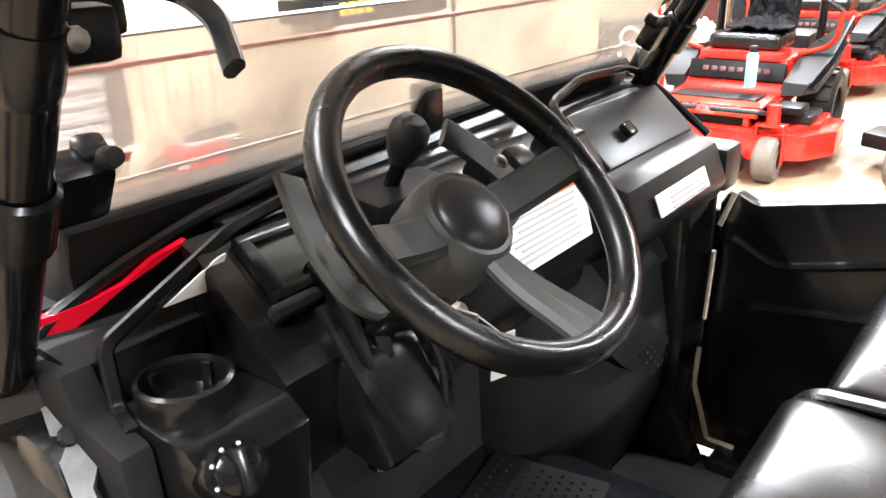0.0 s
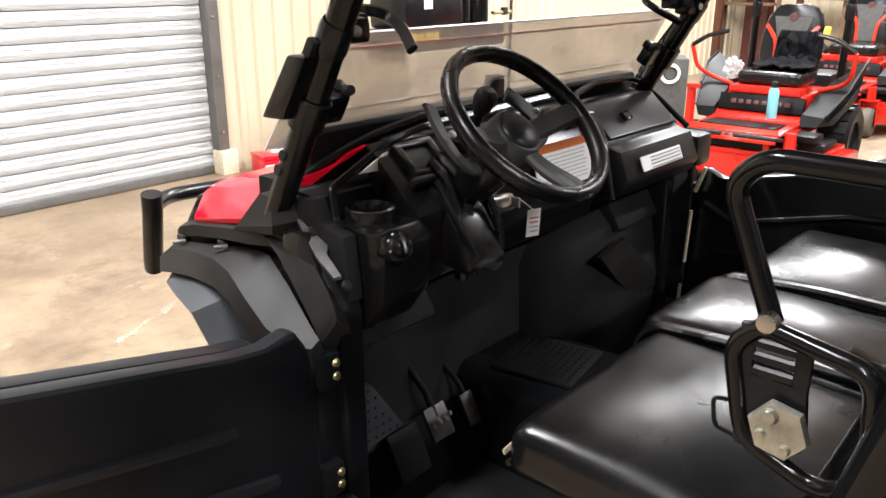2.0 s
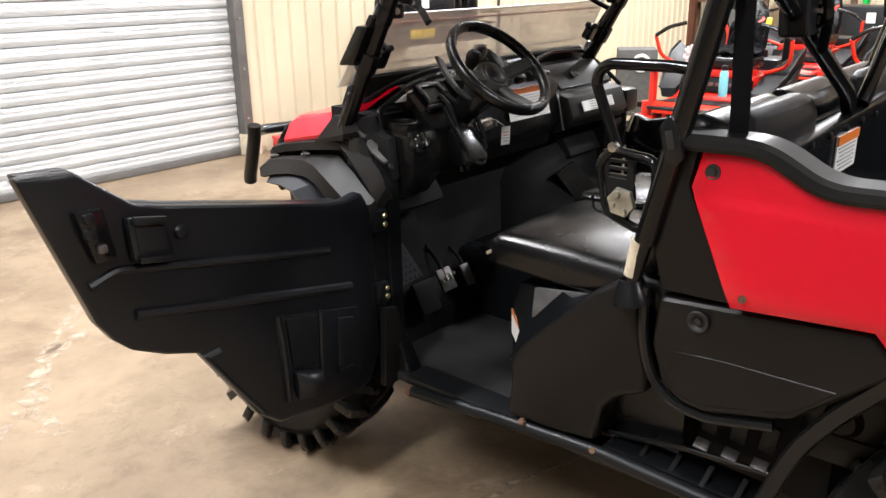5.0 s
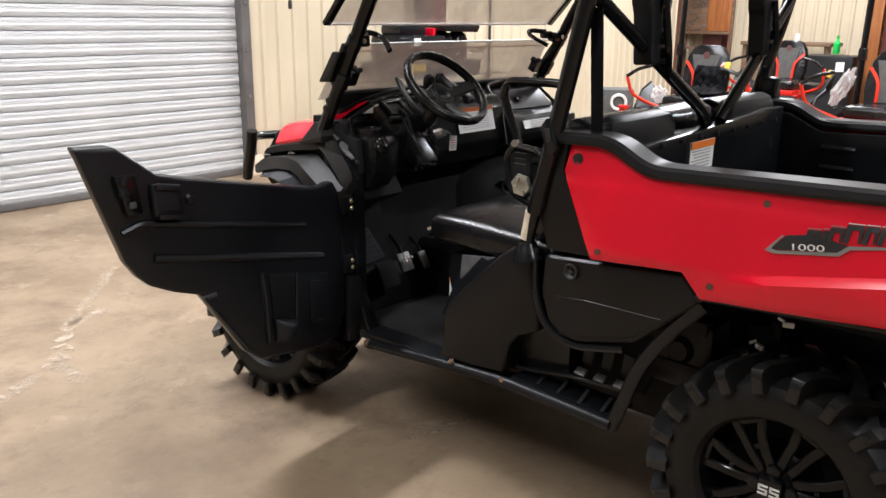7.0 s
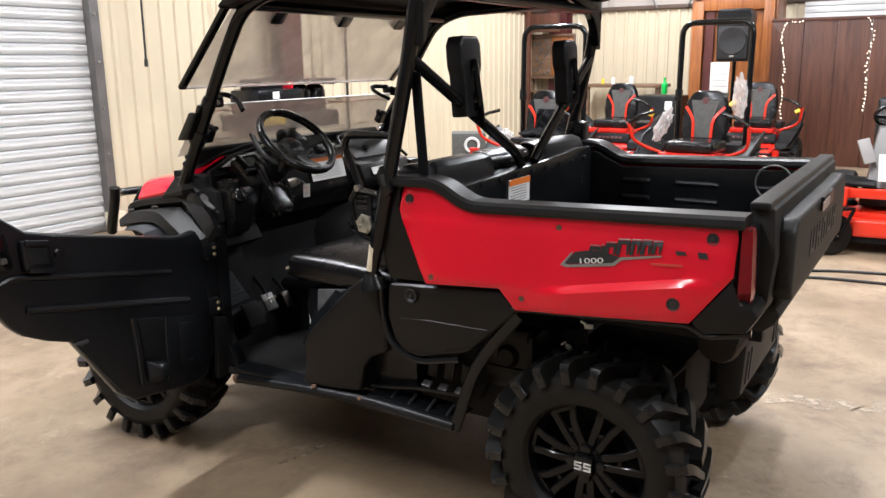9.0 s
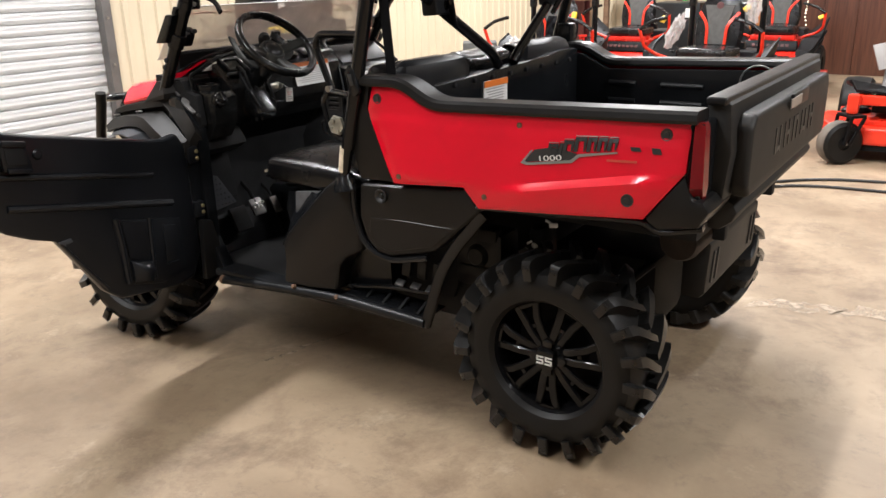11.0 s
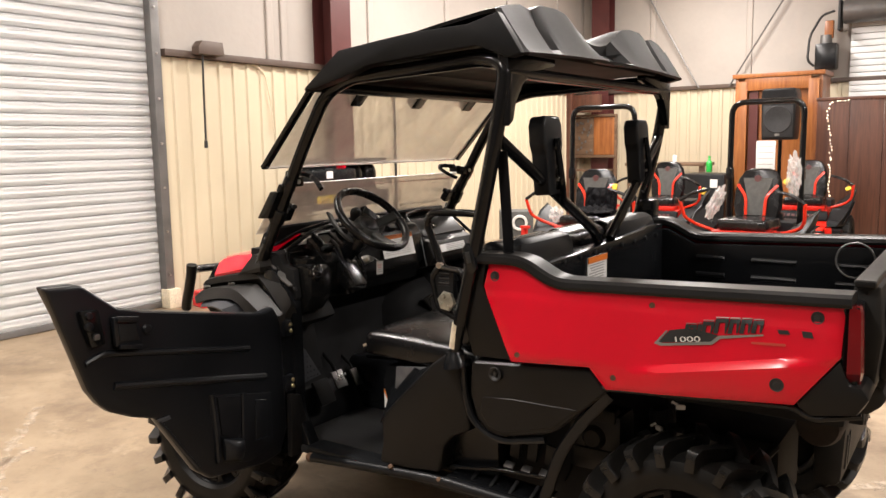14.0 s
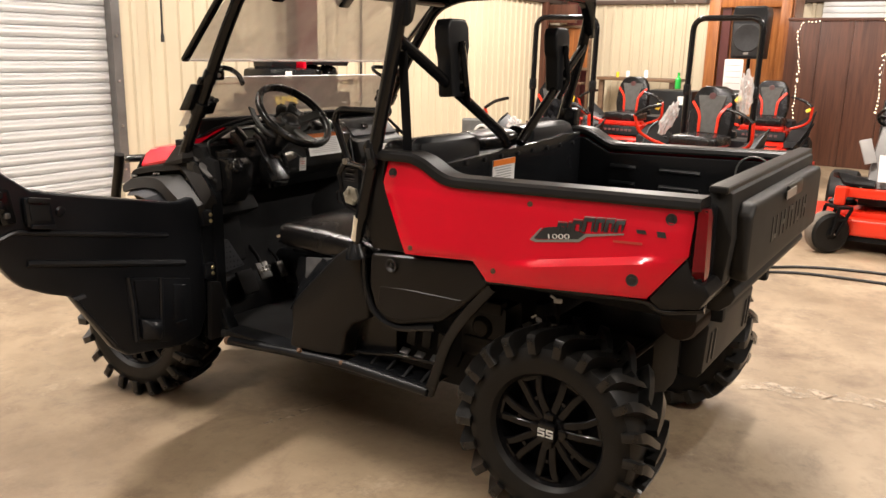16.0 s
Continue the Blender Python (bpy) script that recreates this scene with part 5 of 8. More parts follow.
V("hood_nose", b, M_satin, label="black plastic nose below the hood")
for s in (-1, 1):
    # black band between hood and fender
    b = loft([[(s * 0.60, yy, z), (s * (xo - 0.02), yy, z), (s * xo, yy, z - 0.008), (s * (xo + 0.002), yy, z - 0.034), (s * (xo - 0.02), yy, z - 0.042), (s * 0.60, yy, z - 0.10)] for yy, z, xo in ((1.86, 1.112, 0.692), (1.97, 1.098, 0.702), (2.08, 1.083, 0.692), (2.215, 1.058, 0.680), (2.29, 1.036, 0.672), (2.322, 1.018, 0.660), (2.34, 0.99, 0.64))])
    V("hood_band", bevel(b, 0.004), M_fender, label="charcoal band under the hood edge")
    b = prism([(1.83, 1.06), (1.98, 1.05), (2.20, 1.01), (2.34, 0.95), (2.33, 0.885), (2.29, 0.88), (2.24, 0.89), (2.02, 0.90), (1.80, 0.84), (1.72, 0.88)], "x", s * 0.40, s * 0.64, 0.012)
    V("front_side", b, M_dark)
    # flared fender: inner edge, crest, arch edge and return
    secs = []
    for (ix, iy, iz), (cx, cy, cz), (ax, ay, az) in (
            ((0.660, 2.335, 0.978), (0.712, 2.325, 0.956), (0.735, 2.29, 0.934)),
            ((0.672, 2.257, 1.000), (0.726, 2.235, 1.000), (0.752, 2.20, 0.958)),
            ((0.674, 2.15, 1.018), (0.742, 2.12, 1.022), (0.770, 2.09, 0.980)),
            ((0.674, 2.06, 1.033), (0.752, 2.03, 1.030), (0.783, 1.99, 0.988)),
            ((0.678, 1.985, 1.045), (0.762, 1.965, 1.022), (0.784, 1.94, 0.970)),
            ((0.692, 1.92, 1.048), (0.780, 1.89, 0.992), (0.786, 1.88, 0.925)),
            ((0.716, 1.83, 1.012), (0.790, 1.81, 0.952), (0.784, 1.81, 0.870)),
            ((0.742, 1.735, 0.962), (0.790, 1.725, 0.938), (0.778, 1.735, 0.850)),
            ((0.752, 1.700, 0.950), (0.780, 1.690, 0.945), (0.770, 1.71, 0.845))):
        secs.append([(s * ix, iy, iz), (s * cx, cy, cz), (s * ax, ay, az), (s * (ax - 0.014), ay, az - 0.006), (s * (cx - 0.02), cy, cz - 0.03), (s * (ix - 0.01), iy, iz - 0.03)])
    b = bevel(loft(secs), 0.009, 3)
    fender = V("front_fender", b, M_fender, label="charcoal plastic front fender", angle=24)
    for yy, xx, z in ((2.262, 0.680, 1.006), (2.088, 0.684, 1.034)):
        part("fender_clip", box(s * xx, yy, z, 0.022, 0.03, 0.022, 0.005), M_satin, fender)
        part("clip_pin", box(s * (xx + 0.028), yy - 0.025, z + 0.006, 0.03, 0.018, 0.007, 0.003, rot=(0, 0, s * 25)), M_steel, fender)
    # long raised ridge down to the hinge
    b = loft([[(s * lx, ly, lz), (s * rx, ry, rz), (s * (rx - 0.05), ry + 0.02, rz - 0.045), (s * (lx - 0.03), ly + 0.012, lz - 0.045)] for (lx, ly, lz), (rx, ry, rz) in (
        ((0.702, 1.965, 1.096), (0.672, 1.90, 1.118)), ((0.703, 1.915, 1.094), (0.668, 1.872, 1.118)), ((0.712, 1.862, 1.066), (0.680, 1.825, 1.096)), ((0.738, 1.745, 0.980), (0.716, 1.715, 1.036)), ((0.745, 1.716, 0.955), (0.728, 1.683, 1.014)), ((0.742, 1.708, 0.935), (0.726, 1.678, 0.985)))])
    V("fender_ridge", bevel(b, 0.006), M_fender, label="raised charcoal ridge along the fender")
    inner = [(0.710, 2.262, 0.945), (0.725, 2.15, 0.968), (0.738, 2.05, 0.985), (0.745, 1.965, 0.970), (0.748, 1.90, 0.895), (0.745, 1.86, 0.79)]
    outer = [(0.750, 2.238, 0.926), (0.790, 2.145, 0.942), (0.820, 2.07, 0.955), (0.842, 1.985, 0.952), (0.846, 1.90, 0.875), (0.842, 1.85, 0.76)]
    b = loft([[(s * p[0], p[1], p[2]), (s * q[0], q[1], q[2]), (s * (q[0] - 0.006), q[1] + 0.012, q[2] - 0.006), (s * (p[0] - 0.006), p[1] + 0.012, p[2] - 0.006)] for p, q in zip(inner, outer)])
    V("arch_flap", b, M_flap, label="blue-grey plastic arch extension")
    b = prism([(2.30, 0.93), (2.20, 0.955), (2.0, 0.975), (1.86, 0.90), (1.80, 0.62), (1.84, 0.60), (1.90, 0.85), (2.02, 0.93), (2.18, 0.92), (2.24, 0.88)], "x", s * 0.42, s * 0.69, 0.006)
    V("arch_liner", b, M_dark)
    # hinge pillar and lower cab front
    b = prism([(1.86, 1.12), (1.80, 1.12), (1.70, 0.98), (1.695, 0.50), (1.62, 0.36), (1.90, 0.36), (1.92, 0.80)], "x", s * 0.64, s * 0.70, 0.01)
    V("hinge_pillar", b, M_satin)
    b = loft([[(s * 0.676, 1.842, 1.137), (s * 0.652, 1.823, 1.147), (s * 0.650, 1.825, 1.140), (s * 0.674, 1.845, 1.130)], [(s * 0.692, 1.79, 1.105), (s * 0.660, 1.768, 1.112), (s * 0.658, 1.77, 1.105), (s * 0.690, 1.793, 1.098)],
              [(s * 0.70, 1.76, 1.085), (s * 0.685, 1.748, 1.09), (s * 0.683, 1.75, 1.083), (s * 0.698, 1.762, 1.078)], [(s * 0.712, 1.698, 1.062), (s * 0.70, 1.69, 1.064), (s * 0.698, 1.692, 1.057), (s * 0.71, 1.70, 1.055)]])
    br = V("pillar_bracket", b, M_wornplate, label="worn grey hinge bracket")
    for px, py, pz in ((0.659, 1.838, 1.168), (0.675, 1.80, 1.122), (0.694, 1.687, 1.045)):
        part("bolt", lathe([(0, 0.007), (0.009, 0.006), (0.011, 0)], 8, m=pose(s * px, py - 0.002, pz, 60, 0, 0)), M_dusty, br)
    b = prism([(s * 0.752, 0.60), (s * 0.695, 0.585), (s * 0.635, 0.325), (s * 0.765, 0.325)], "y", 1.672, 1.70, 0.005)
    V("pillar_foot", b, M_greyplastic, label="charcoal plate at the foot of the hinge pillar")
V("kick_side", box(0.742, 1.762, 0.70, 0.02, 0.19, 0.76, 0.006), M_dark)
# dark block added behind the door gap to keep bright floor out
V("door_seal", box(0.815, 1.67, 0.63, 0.02, 0.26, 0.64, 0.006), M_dark)
V("hinge_cover", box(-0.728, 1.722, 0.62, 0.07, 0.03, 0.58, 0.008), M_satin)
V("front_grille", prism([(2.38, 0.95), (2.42, 0.88), (2.40, 0.60), (2.30, 0.56), (2.26, 0.93)], "x", -0.52, 0.52, 0.015), M_plastic, label="black plastic front grille")
for s in (-1, 1):
    V("head_lamp", box(s * 0.44, 2.39, 0.90, 0.18, 0.04, 0.08, 0.015, rot=(-10, 0, 0)), M_clear, label="clear head lamp")
# brush guard
b = tube([(-0.690, 2.365, 1.068), (-0.615, 2.432, 1.066), (-0.30, 2.437, 1.050), (0.30, 2.437, 1.050), (0.615, 2.432, 1.066), (0.690, 2.365, 1.068)], 0.019, 0.05, 12)
guard = V("brush_guard", b, M_satin, label="black tube brush guard")
for s in (-1, 1):
    b = tube([(s * 0.707, 2.340, 1.105), (s * 0.703, 2.35, 1.06), (s * 0.664, 2.45, 0.90), (s * 0.658, 2.46, 0.88)], 0.024, 0.05, 16)
    part("guard_post", bevel(b, 0.008, 2, [e for e in b.edges if len(e.link_faces) == 2 and e.calc_face_angle(0) > 1.2]), M_greyplastic, guard, "charcoal end post of the guard")
    part("guard_leg", tube([(s * 0.42, 2.437, 1.055), (s * 0.42, 2.44, 0.70)], 0.018, 0, 10), M_satin, guard)

# ---- cab interior ----
V("firewall", prism([(1.98, 1.20), (1.92, 1.20), (1.90, 0.60), (1.80, 0.36), (2.0, 0.36)], "x", -0.66, 0.66), M_dark, label="black firewall behind the dash")
V("toe_board", prism([(1.92, 0.62), (1.78, 0.36), (1.92, 0.36)], "x", -0.66, 0.66, 0.006), M_plastic)
b = prism([(2.0, 1.19), (1.945, 1.296), (1.882, 1.297), (1.872, 1.288), (1.885, 1.245), (1.885, 1.13), (2.0, 1.13)], "x", -0.60, 0.70, 0.005)
V("scuttle", b, M_dark, label="matt black panel below the windscreen")
# main dash body: centre, lower left and right runs
b = prism([(1.92, 1.26), (1.84, 1.262), (1.77, 1.225), (1.725, 1.17), (1.71, 1.06), (1.73, 0.96), (1.90, 0.94)], "x", -0.44, 0.24, 0.014)
V("dash_centre", b, M_dash, label="black moulded dash centre")
b = prism([(1.92, 1.14), (1.80, 1.135), (1.67, 1.132), (1.64, 1.11), (1.65, 1.0), (1.70, 0.93), (1.90, 0.93)], "x", -0.634, -0.506, 0.006)
V("dash_left", b, M_dash, label="black dash shelf on the driver's side")
b = sweep([(-0.640, 1.74, 1.128), (-0.632, 1.777, 1.135), (-0.626, 1.794, 1.198), (-0.447, 1.812, 1.262), (-0.30, 1.825, 1.277), (0.2, 1.835, 1.283)], flatbar(0.016, 0.013, 0.003), 0.012)
V("dash_edge", b, M_dash, label="raised charcoal edge of the dash")
b = tube([(-0.665, 1.885, 1.165), (-0.64, 1.89, 1.195), (-0.569, 1.876, 1.232), (-0.466, 1.862, 1.266), (-0.30, 1.868, 1.287), (0.2, 1.875, 1.292)], 0.009, 0.04, 8)
V("dash_lip", b, M_satin)
b = loft([[(x, y, z + w), (x + 0.002, y + 0.012, z + w), (x + 0.002, y + 0.012, z - w), (x, y, z - w)] for x, y, z, w in
          ((-0.650, 1.884, 1.194, 0.014), (-0.624, 1.878, 1.195, 0.014), (-0.588, 1.868, 1.207, 0.007), (-0.556, 1.860, 1.2205, 0.0015), (-0.522, 1.852, 1.2375, 0.0045), (-0.485, 1.842, 1.253, 0.001))])
V("cowl_strip", b, M_red, label="red painted cowl strip")
b = prism([(1.90, 1.19), (1.83, 1.185), (1.806, 1.18), (1.806, 1.08), (1.90, 1.08)], "x", -0.655, -0.44, 0.004)
V("dash_left_back", b, M_dark)
# outer cheek of the dash, left of the shelf
b = prism([(1.90, 1.17), (1.80, 1.185), (1.775, 1.138), (1.715, 1.125), (1.70, 1.0), (1.74, 0.95), (1.90, 0.95)], "x", -0.672, -0.636, 0.008)
V("dash_cheek", b, M_dark)
# instrument pod: sloping wall that closes the cubby
b = prism([(1.83, 1.262), (1.80, 1.248), (1.69, 1.150), (1.675, 1.135), (1.69, 1.0), (1.80, 1.0)], "x", -0.505, -0.32, 0.008)
clu = V("instrument_housing", b, M_dash, label="black instrument housing with an unlit display")
face = pose(-0.405, 1.752, 1.210, 41.5, 0, 0)
part("display", move(box(0, 0.018, 0, 0.078, 0.058, 0.006, 0.002), face), M_display, clu, "unlit olive display")
b = bmesh.new()
for x0, y0, sx, sy in ((0, 0.054, 0.115, 0.016), (0, -0.018, 0.115, 0.016), (-0.048, 0.018, 0.018, 0.08), (0.048, 0.018, 0.018, 0.08)):
    box(x0, y0, 0.006, sx, sy, 0.016, 0.005, bm=b)
part("bezel", move(b, face), M_satin, clu)
part("button_bar", move(box(-0.038, -0.036, 0.006, 0.07, 0.020, 0.020, 0.009), face), M_plastic, clu)
V("dash_ledge", box(-0.45, 1.716, 1.124, 0.10, 0.034, 0.022, 0.005), M_dash)
for xx in (-0.395, -0.36):
    b = sweep([(xx, 1.745, 1.215), (xx, 1.70, 1.185), (xx - 0.004, 1.665, 1.10), (xx - 0.002, 1.655, 0.98)], flatbar(0.022, 0.03, 0.007), 0.03, up=(0, -1, 0))
    V("column_moulding", b, M_dash)
# bright light behind the dash edge, painted as a white patch
b = prism([(-0.557, 1.214), (-0.486, 1.244), (-0.474, 1.246), (-0.490, 1.212)], "y", 1.789, 1.792)
V("bright_sticker", b, M_white, label="white patch standing in for bright light at the dash edge")
cup = V("cup_holder", lathe([(0.0, 0.0), (0.036, 0.0), (0.041, 0.074), (0.044, 0.08), (0.049, 0.078), (0.050, 0.070), (0.048, 0.06), (0.049, 0.045), (0.056, 0.036), (0.058, 0.02)], 32, m=pose(-0.58, 1.737, 1.084)), M_dash, label="black round cup holder")
for a in (20, 110, 200, 300):
    part("cup_tab", box(0.038, 0, 0.05, 0.008, 0.012, 0.03, 0.003), M_satin, cup).matrix_basis = pose(-0.58, 1.737, 1.094, 0, 0, a)
cup = V("cup_holder", lathe([(0.0, 0.0), (0.036, 0.0), (0.041, 0.074), (0.044, 0.08), (0.049, 0.078), (0.050, 0.070), (0.048, 0.06), (0.049, 0.045), (0.056, 0.036), (0.058, 0.02)], 32, m=pose(0.735, 1.80, 1.09)), M_satin, label="black round cup holder")
knob = V("round_switch", lathe([(0.0, 0.02), (0.014, 0.019), (0.022, 0.013), (0.024, 0.004), (0.03, 0.002), (0.033, -0.006), (0.034, -0.03)], 22, m=pose(-0.607, 1.634, 1.112, 60, 0, -14)), M_gloss, label="glossy black round dash switch")
part("switch_bar", box(0, 0, 0.024, 0.012, 0.045, 0.012, 0.004), M_satin, knob).matrix_basis = pose(-0.607, 1.634, 1.112, 60, 0, -14)
for a in (70, 110, 150, 200):
    part("switch_mark", box(0.024, 0, 0.006, 0.004, 0.004, 0.002, 0.0008), M_white, knob).matrix_basis = pose(-0.607, 1.634, 1.112, 60, 0, -14) @ pose(0, 0, 0, 0, 0, a)
# centre stack with the shifter gate, vents and warning label
b = prism([(1.80, 1.255), (1.74, 1.245), (1.70, 1.19), (1.68, 1.05), (1.74, 0.98), (1.82, 1.0)], "x", -0.30, 0.25, 0.012)
V("dash_console", b, M_dash)
sh = V("shift_lever", tube([(-0.222, 1.80, 1.20), (-0.222, 1.755, 1.29)], 0.011, 0, 8), M_satin, label="black shift lever")
part("knob", lathe([(0, -0.034), (0.013, -0.032), (0.020, -0.018), (0.027, 0.006), (0.025, 0.022), (0.015, 0.033), (0, 0.036)], 24, m=pose(-0.222, 1.742, 1.322, 25, 0, 0)), M_dusty, sh, "black egg-shaped knob")
V("shift_gate", prism([(-0.30, 1.72), (-0.15, 1.72), (-0.13, 1.80), (-0.28, 1.82)], "z", 1.22, 1.262, 0.006), M_plastic)
lab = V("warning_label", box(0, 0, 0, 0.25, 0.11, 0.003), M_white, label="white dash warning label with an orange band")
lab.matrix_basis = pose(0.028, 1.684, 1.152, 76, 0, 0)
part("label_band", box(0, 0.045, 0.0025, 0.25, 0.02, 0.002), M_orange_label, lab)
for k in range(8):
    part("label_line", box(-0.01 + 0.006 * (k % 3), 0.026 - 0.0095 * k, 0.0025, 0.2 - 0.02 * (k % 3), 0.0035, 0.002), M_paleink, lab)
for xx, zz in ((-0.06, 1.255), (0.03, 1.25), (0.12, 1.25)):
    V("dash_switch", box(xx, 1.735, zz - 0.01, 0.05, 0.05, 0.03, 0.01, rot=(35, 0, 0)), M_satin)
V("phone_bracket", box(-0.02, 1.87, 1.315, 0.05, 0.03, 0.08, 0.008), M_satin)
# glove box
b = prism([(1.90, 1.255), (1.80, 1.245), (1.70, 1.155), (1.655, 1.145), (1.625, 1.065), (1.64, 1.03), (1.72, 1.0), (1.90, 0.98)], "x", 0.25, 0.675, 0.014)
glove = V("glove_box", b, M_greyplastic, label="charcoal glove box, closed")
part("glove_lid", box(0, 0, 0, 0.38, 0.125, 0.014, 0.006), M_greyplastic, glove).matrix_basis = pose(0.47, 1.754, 1.207, 42, 0, 0)
part("latch", box(0, 0, 0, 0.035, 0.03, 0.016, 0.006), M_gloss, glove, "black push latch").matrix_basis = pose(0.404, 1.732, 1.214, 42, 0, 0)
gl = part("glove_label", box(0, 0, 0, 0.23, 0.040, 0.003), M_white, glove, "white paper label")
gl.matrix_basis = pose(0.435, 1.6285, 1.104, 68, 0, 0)
for k in range(4):
    part("label_line", box(0.455, 1.6262, 1.104, 0.17, 0.002, 0.003), M_greyink, glove).matrix_basis = pose(0, -0.0015 + 0.0035 * (k - 1.5), 0.0088 * (k - 1.5))
b = tube([(0.23, 1.66, 1.02), (0.24, 1.70, 1.17), (0.26, 1.82, 1.275), (0.45, 1.86, 1.29), (0.68, 1.86, 1.28), (0.73, 1.80, 1.22), (0.74, 1.70, 1.14)], 0.009, 0.04, 8)
V("dash_edge", b, M_satin)
b = box(0.725, 1.74, 1.08, 0.10, 0.22, 0.10, 0.02)
V("dash_end", b, M_greyplastic)

# steering
SW = pose(-0.349, 1.533, 1.321, 43, 0, 0)


def steer(bm_):
    return move(bm_, SW)


ring = [(0.176 * math.cos(a), 0.176 * math.sin(a), 0.0) for a in [2 * math.pi * k / 48 for k in range(48)]]
wheel_root = new("steering_wheel")
wheel_root.parent = vehicle
part("rim", steer(sweep(ring, circle(0.0165, 12, 0.0185), closed=True)), M_grip, wheel_root, "grained black rim")
for a, w in ((0, 0.046), (180, 0.046), (266.5, 0.030), (276.5, 0.030)):
    ca, sa = math.cos(radians(a)), math.sin(radians(a))
    b = sweep([(0.03 * ca, 0.03 * sa, -0.046), (0.09 * ca, 0.09 * sa, -0.034), (0.14 * ca, 0.14 * sa, -0.013), (0.168 * ca, 0.168 * sa, -0.002)], flatbar(w, 0.018, 0.006), 0.03)
    part("spoke", steer(b), M_paddle, wheel_root)
part("hub", steer(lathe([(0, -0.024), (0.05, -0.026), (0.056, -0.036), (0.06, -0.066), (0.058, -0.096), (0.04, -0.116)], 28)), M_paddle, wheel_root)
part("horn_cap", steer(lathe([(0, -0.012), (0.025, -0.014), (0.04, -0.02), (0.045, -0.026), (0.046, -0.032)], 28)), M_horn, wheel_root, "domed black cap")
b = lathe([(0.05, -0.09), (0.055, -0.12), (0.05, -0.18), (0.035, -0.22), (0.03, -0.5)], 20)
V("steering_column", steer(b), M_satin, label="black steering column")
for pts, sc in (([(-0.482, 1.668, 1.352), (-0.497, 1.635, 1.322), (-0.508, 1.60, 1.293), (-0.508, 1.572, 1.268), (-0.49, 1.565, 1.252), (-0.42, 1.60, 1.235)], (-0.492, 1.602, 1.308)),
                ([(-0.262, 1.652, 1.354), (-0.235, 1.635, 1.332), (-0.205, 1.622, 1.305), (-0.19, 1.608, 1.283), (-0.22, 1.59, 1.262), (-0.30, 1.60, 1.235)], (-0.225, 1.60, 1.318))):
    b = sweep(pts, flatbar(0.036, 0.010, 0.003), 0.02, up=(0.25 if pts[0][0] < -0.4 else -0.25, -0.75, 0.6))
    pad = V("shift_paddle", b, M_paddle, label="charcoal curved shift paddle")
    part("screw", lathe([(0, 0.006), (0.008, 0.004), (0.009, 0)], 10, m=pose(*sc, 43)), M_steel, pad)
b = prism([(1.74, 1.16), (1.66, 1.12), (1.60, 1.02), (1.62, 1.0), (1.72, 1.02), (1.80, 1.1)], "x", -0.43, -0.31, 0.025)
V("column_shroud", b, M_dash, label="black column shroud")
b = sweep([(-0.435, 1.69, 1.195), (-0.432, 1.64, 1.12), (-0.388, 1.612, 1.014), (-0.320, 1.612, 0.996), (-0.302, 1.625, 1.08), (-0.312, 1.66, 1.16)], flatbar(0.016, 0.014, 0.004), 0.03)
V("tilt_handle", b, M_satin, label="black tilt handle loop")
ig = V("ignition_switch", lathe([(0, 0.03), (0.016, 0.03), (0.02, 0.02), (0.022, -0.02)], 16, m=pose(-0.262, 1.66, 1.115, 70, 0, 20)), M_steel, label="steel ignition barrel with key")
part("key", box(-0.262, 1.622, 1.126, 0.006, 0.03, 0.022, 0.002), M_steel, ig)
tag = V("key_tag", box(-0.25, 1.579, 1.085, 0.034, 0.002, 0.062, 0.0006, rot=(4, 0, -18)), M_white, label="white paper key tag with handwriting")
for k in range(4):
    part("writing", box(-0.25, 1.5772, 1.097 - 0.01 * k, 0.024 - 0.003 * (k % 2), 0.0012, 0.003, rot=(4, 0, -18)), M_redink if k < 2 else M_greyink, tag)
V("tag_string", tube([(-0.26, 1.61, 1.135), (-0.25, 1.58, 1.114)], 0.0012, 0, 5), M_white)

# pedals and floor hump
ped = V("brake_pedal", sweep([(-0.30, 1.93, 0.66), (-0.31, 1.84, 0.60), (-0.31, 1.81, 0.545)], flatbar(0.014, 0.02), 0.02), M_dark, label="steel brake pedal on a black arm")
part("pedal_pad", box(-0.31, 1.80, 0.535, 0.075, 0.012, 0.085, 0.004, rot=(-30, 0, 0)), M_pedal, ped, "worn drilled steel pad")
for i in range(3):
    for j in range(3):
        part("pad_stud", lathe([(0, 0.004), (0.005, 0.003), (0.007, 0)], 8, m=pose(-0.31 + 0.022 * (i - 1), 1.792 - 0.012 * (j - 1), 0.536 + 0.022 * (j - 1), 60)), M_steel, ped)
ped = V("gas_pedal", sweep([(-0.17, 1.93, 0.62), (-0.18, 1.84, 0.57), (-0.18, 1.82, 0.53)], flatbar(0.012, 0.016), 0.02), M_dark, label="steel gas pedal on a black arm")
part("pedal_pad", box(-0.18, 1.805, 0.515, 0.045, 0.01, 0.085, 0.003, rot=(-30, 0, 0)), M_pedal, ped, "ribbed steel pad")
rest = V("foot_rest", prism([(-0.592, 0.755), (-0.539, 0.735), (-0.441, 0.592), (-0.578, 0.578)], "y", 1.79, 1.81, 0.004), M_flap, label="grey studded dead pedal")
for i in range(6):
    for j in range(6):
        if j * 0.022 < 0.028 + 0.019 * i:
            part("stud", lathe([(0, 0.003), (0.003, 0.002), (0.004, 0)], 6, m=pose(-0.575 + 0.022 * j, 1.79, 0.725 - 0.025 * i, 90)), M_greyplastic, rest)
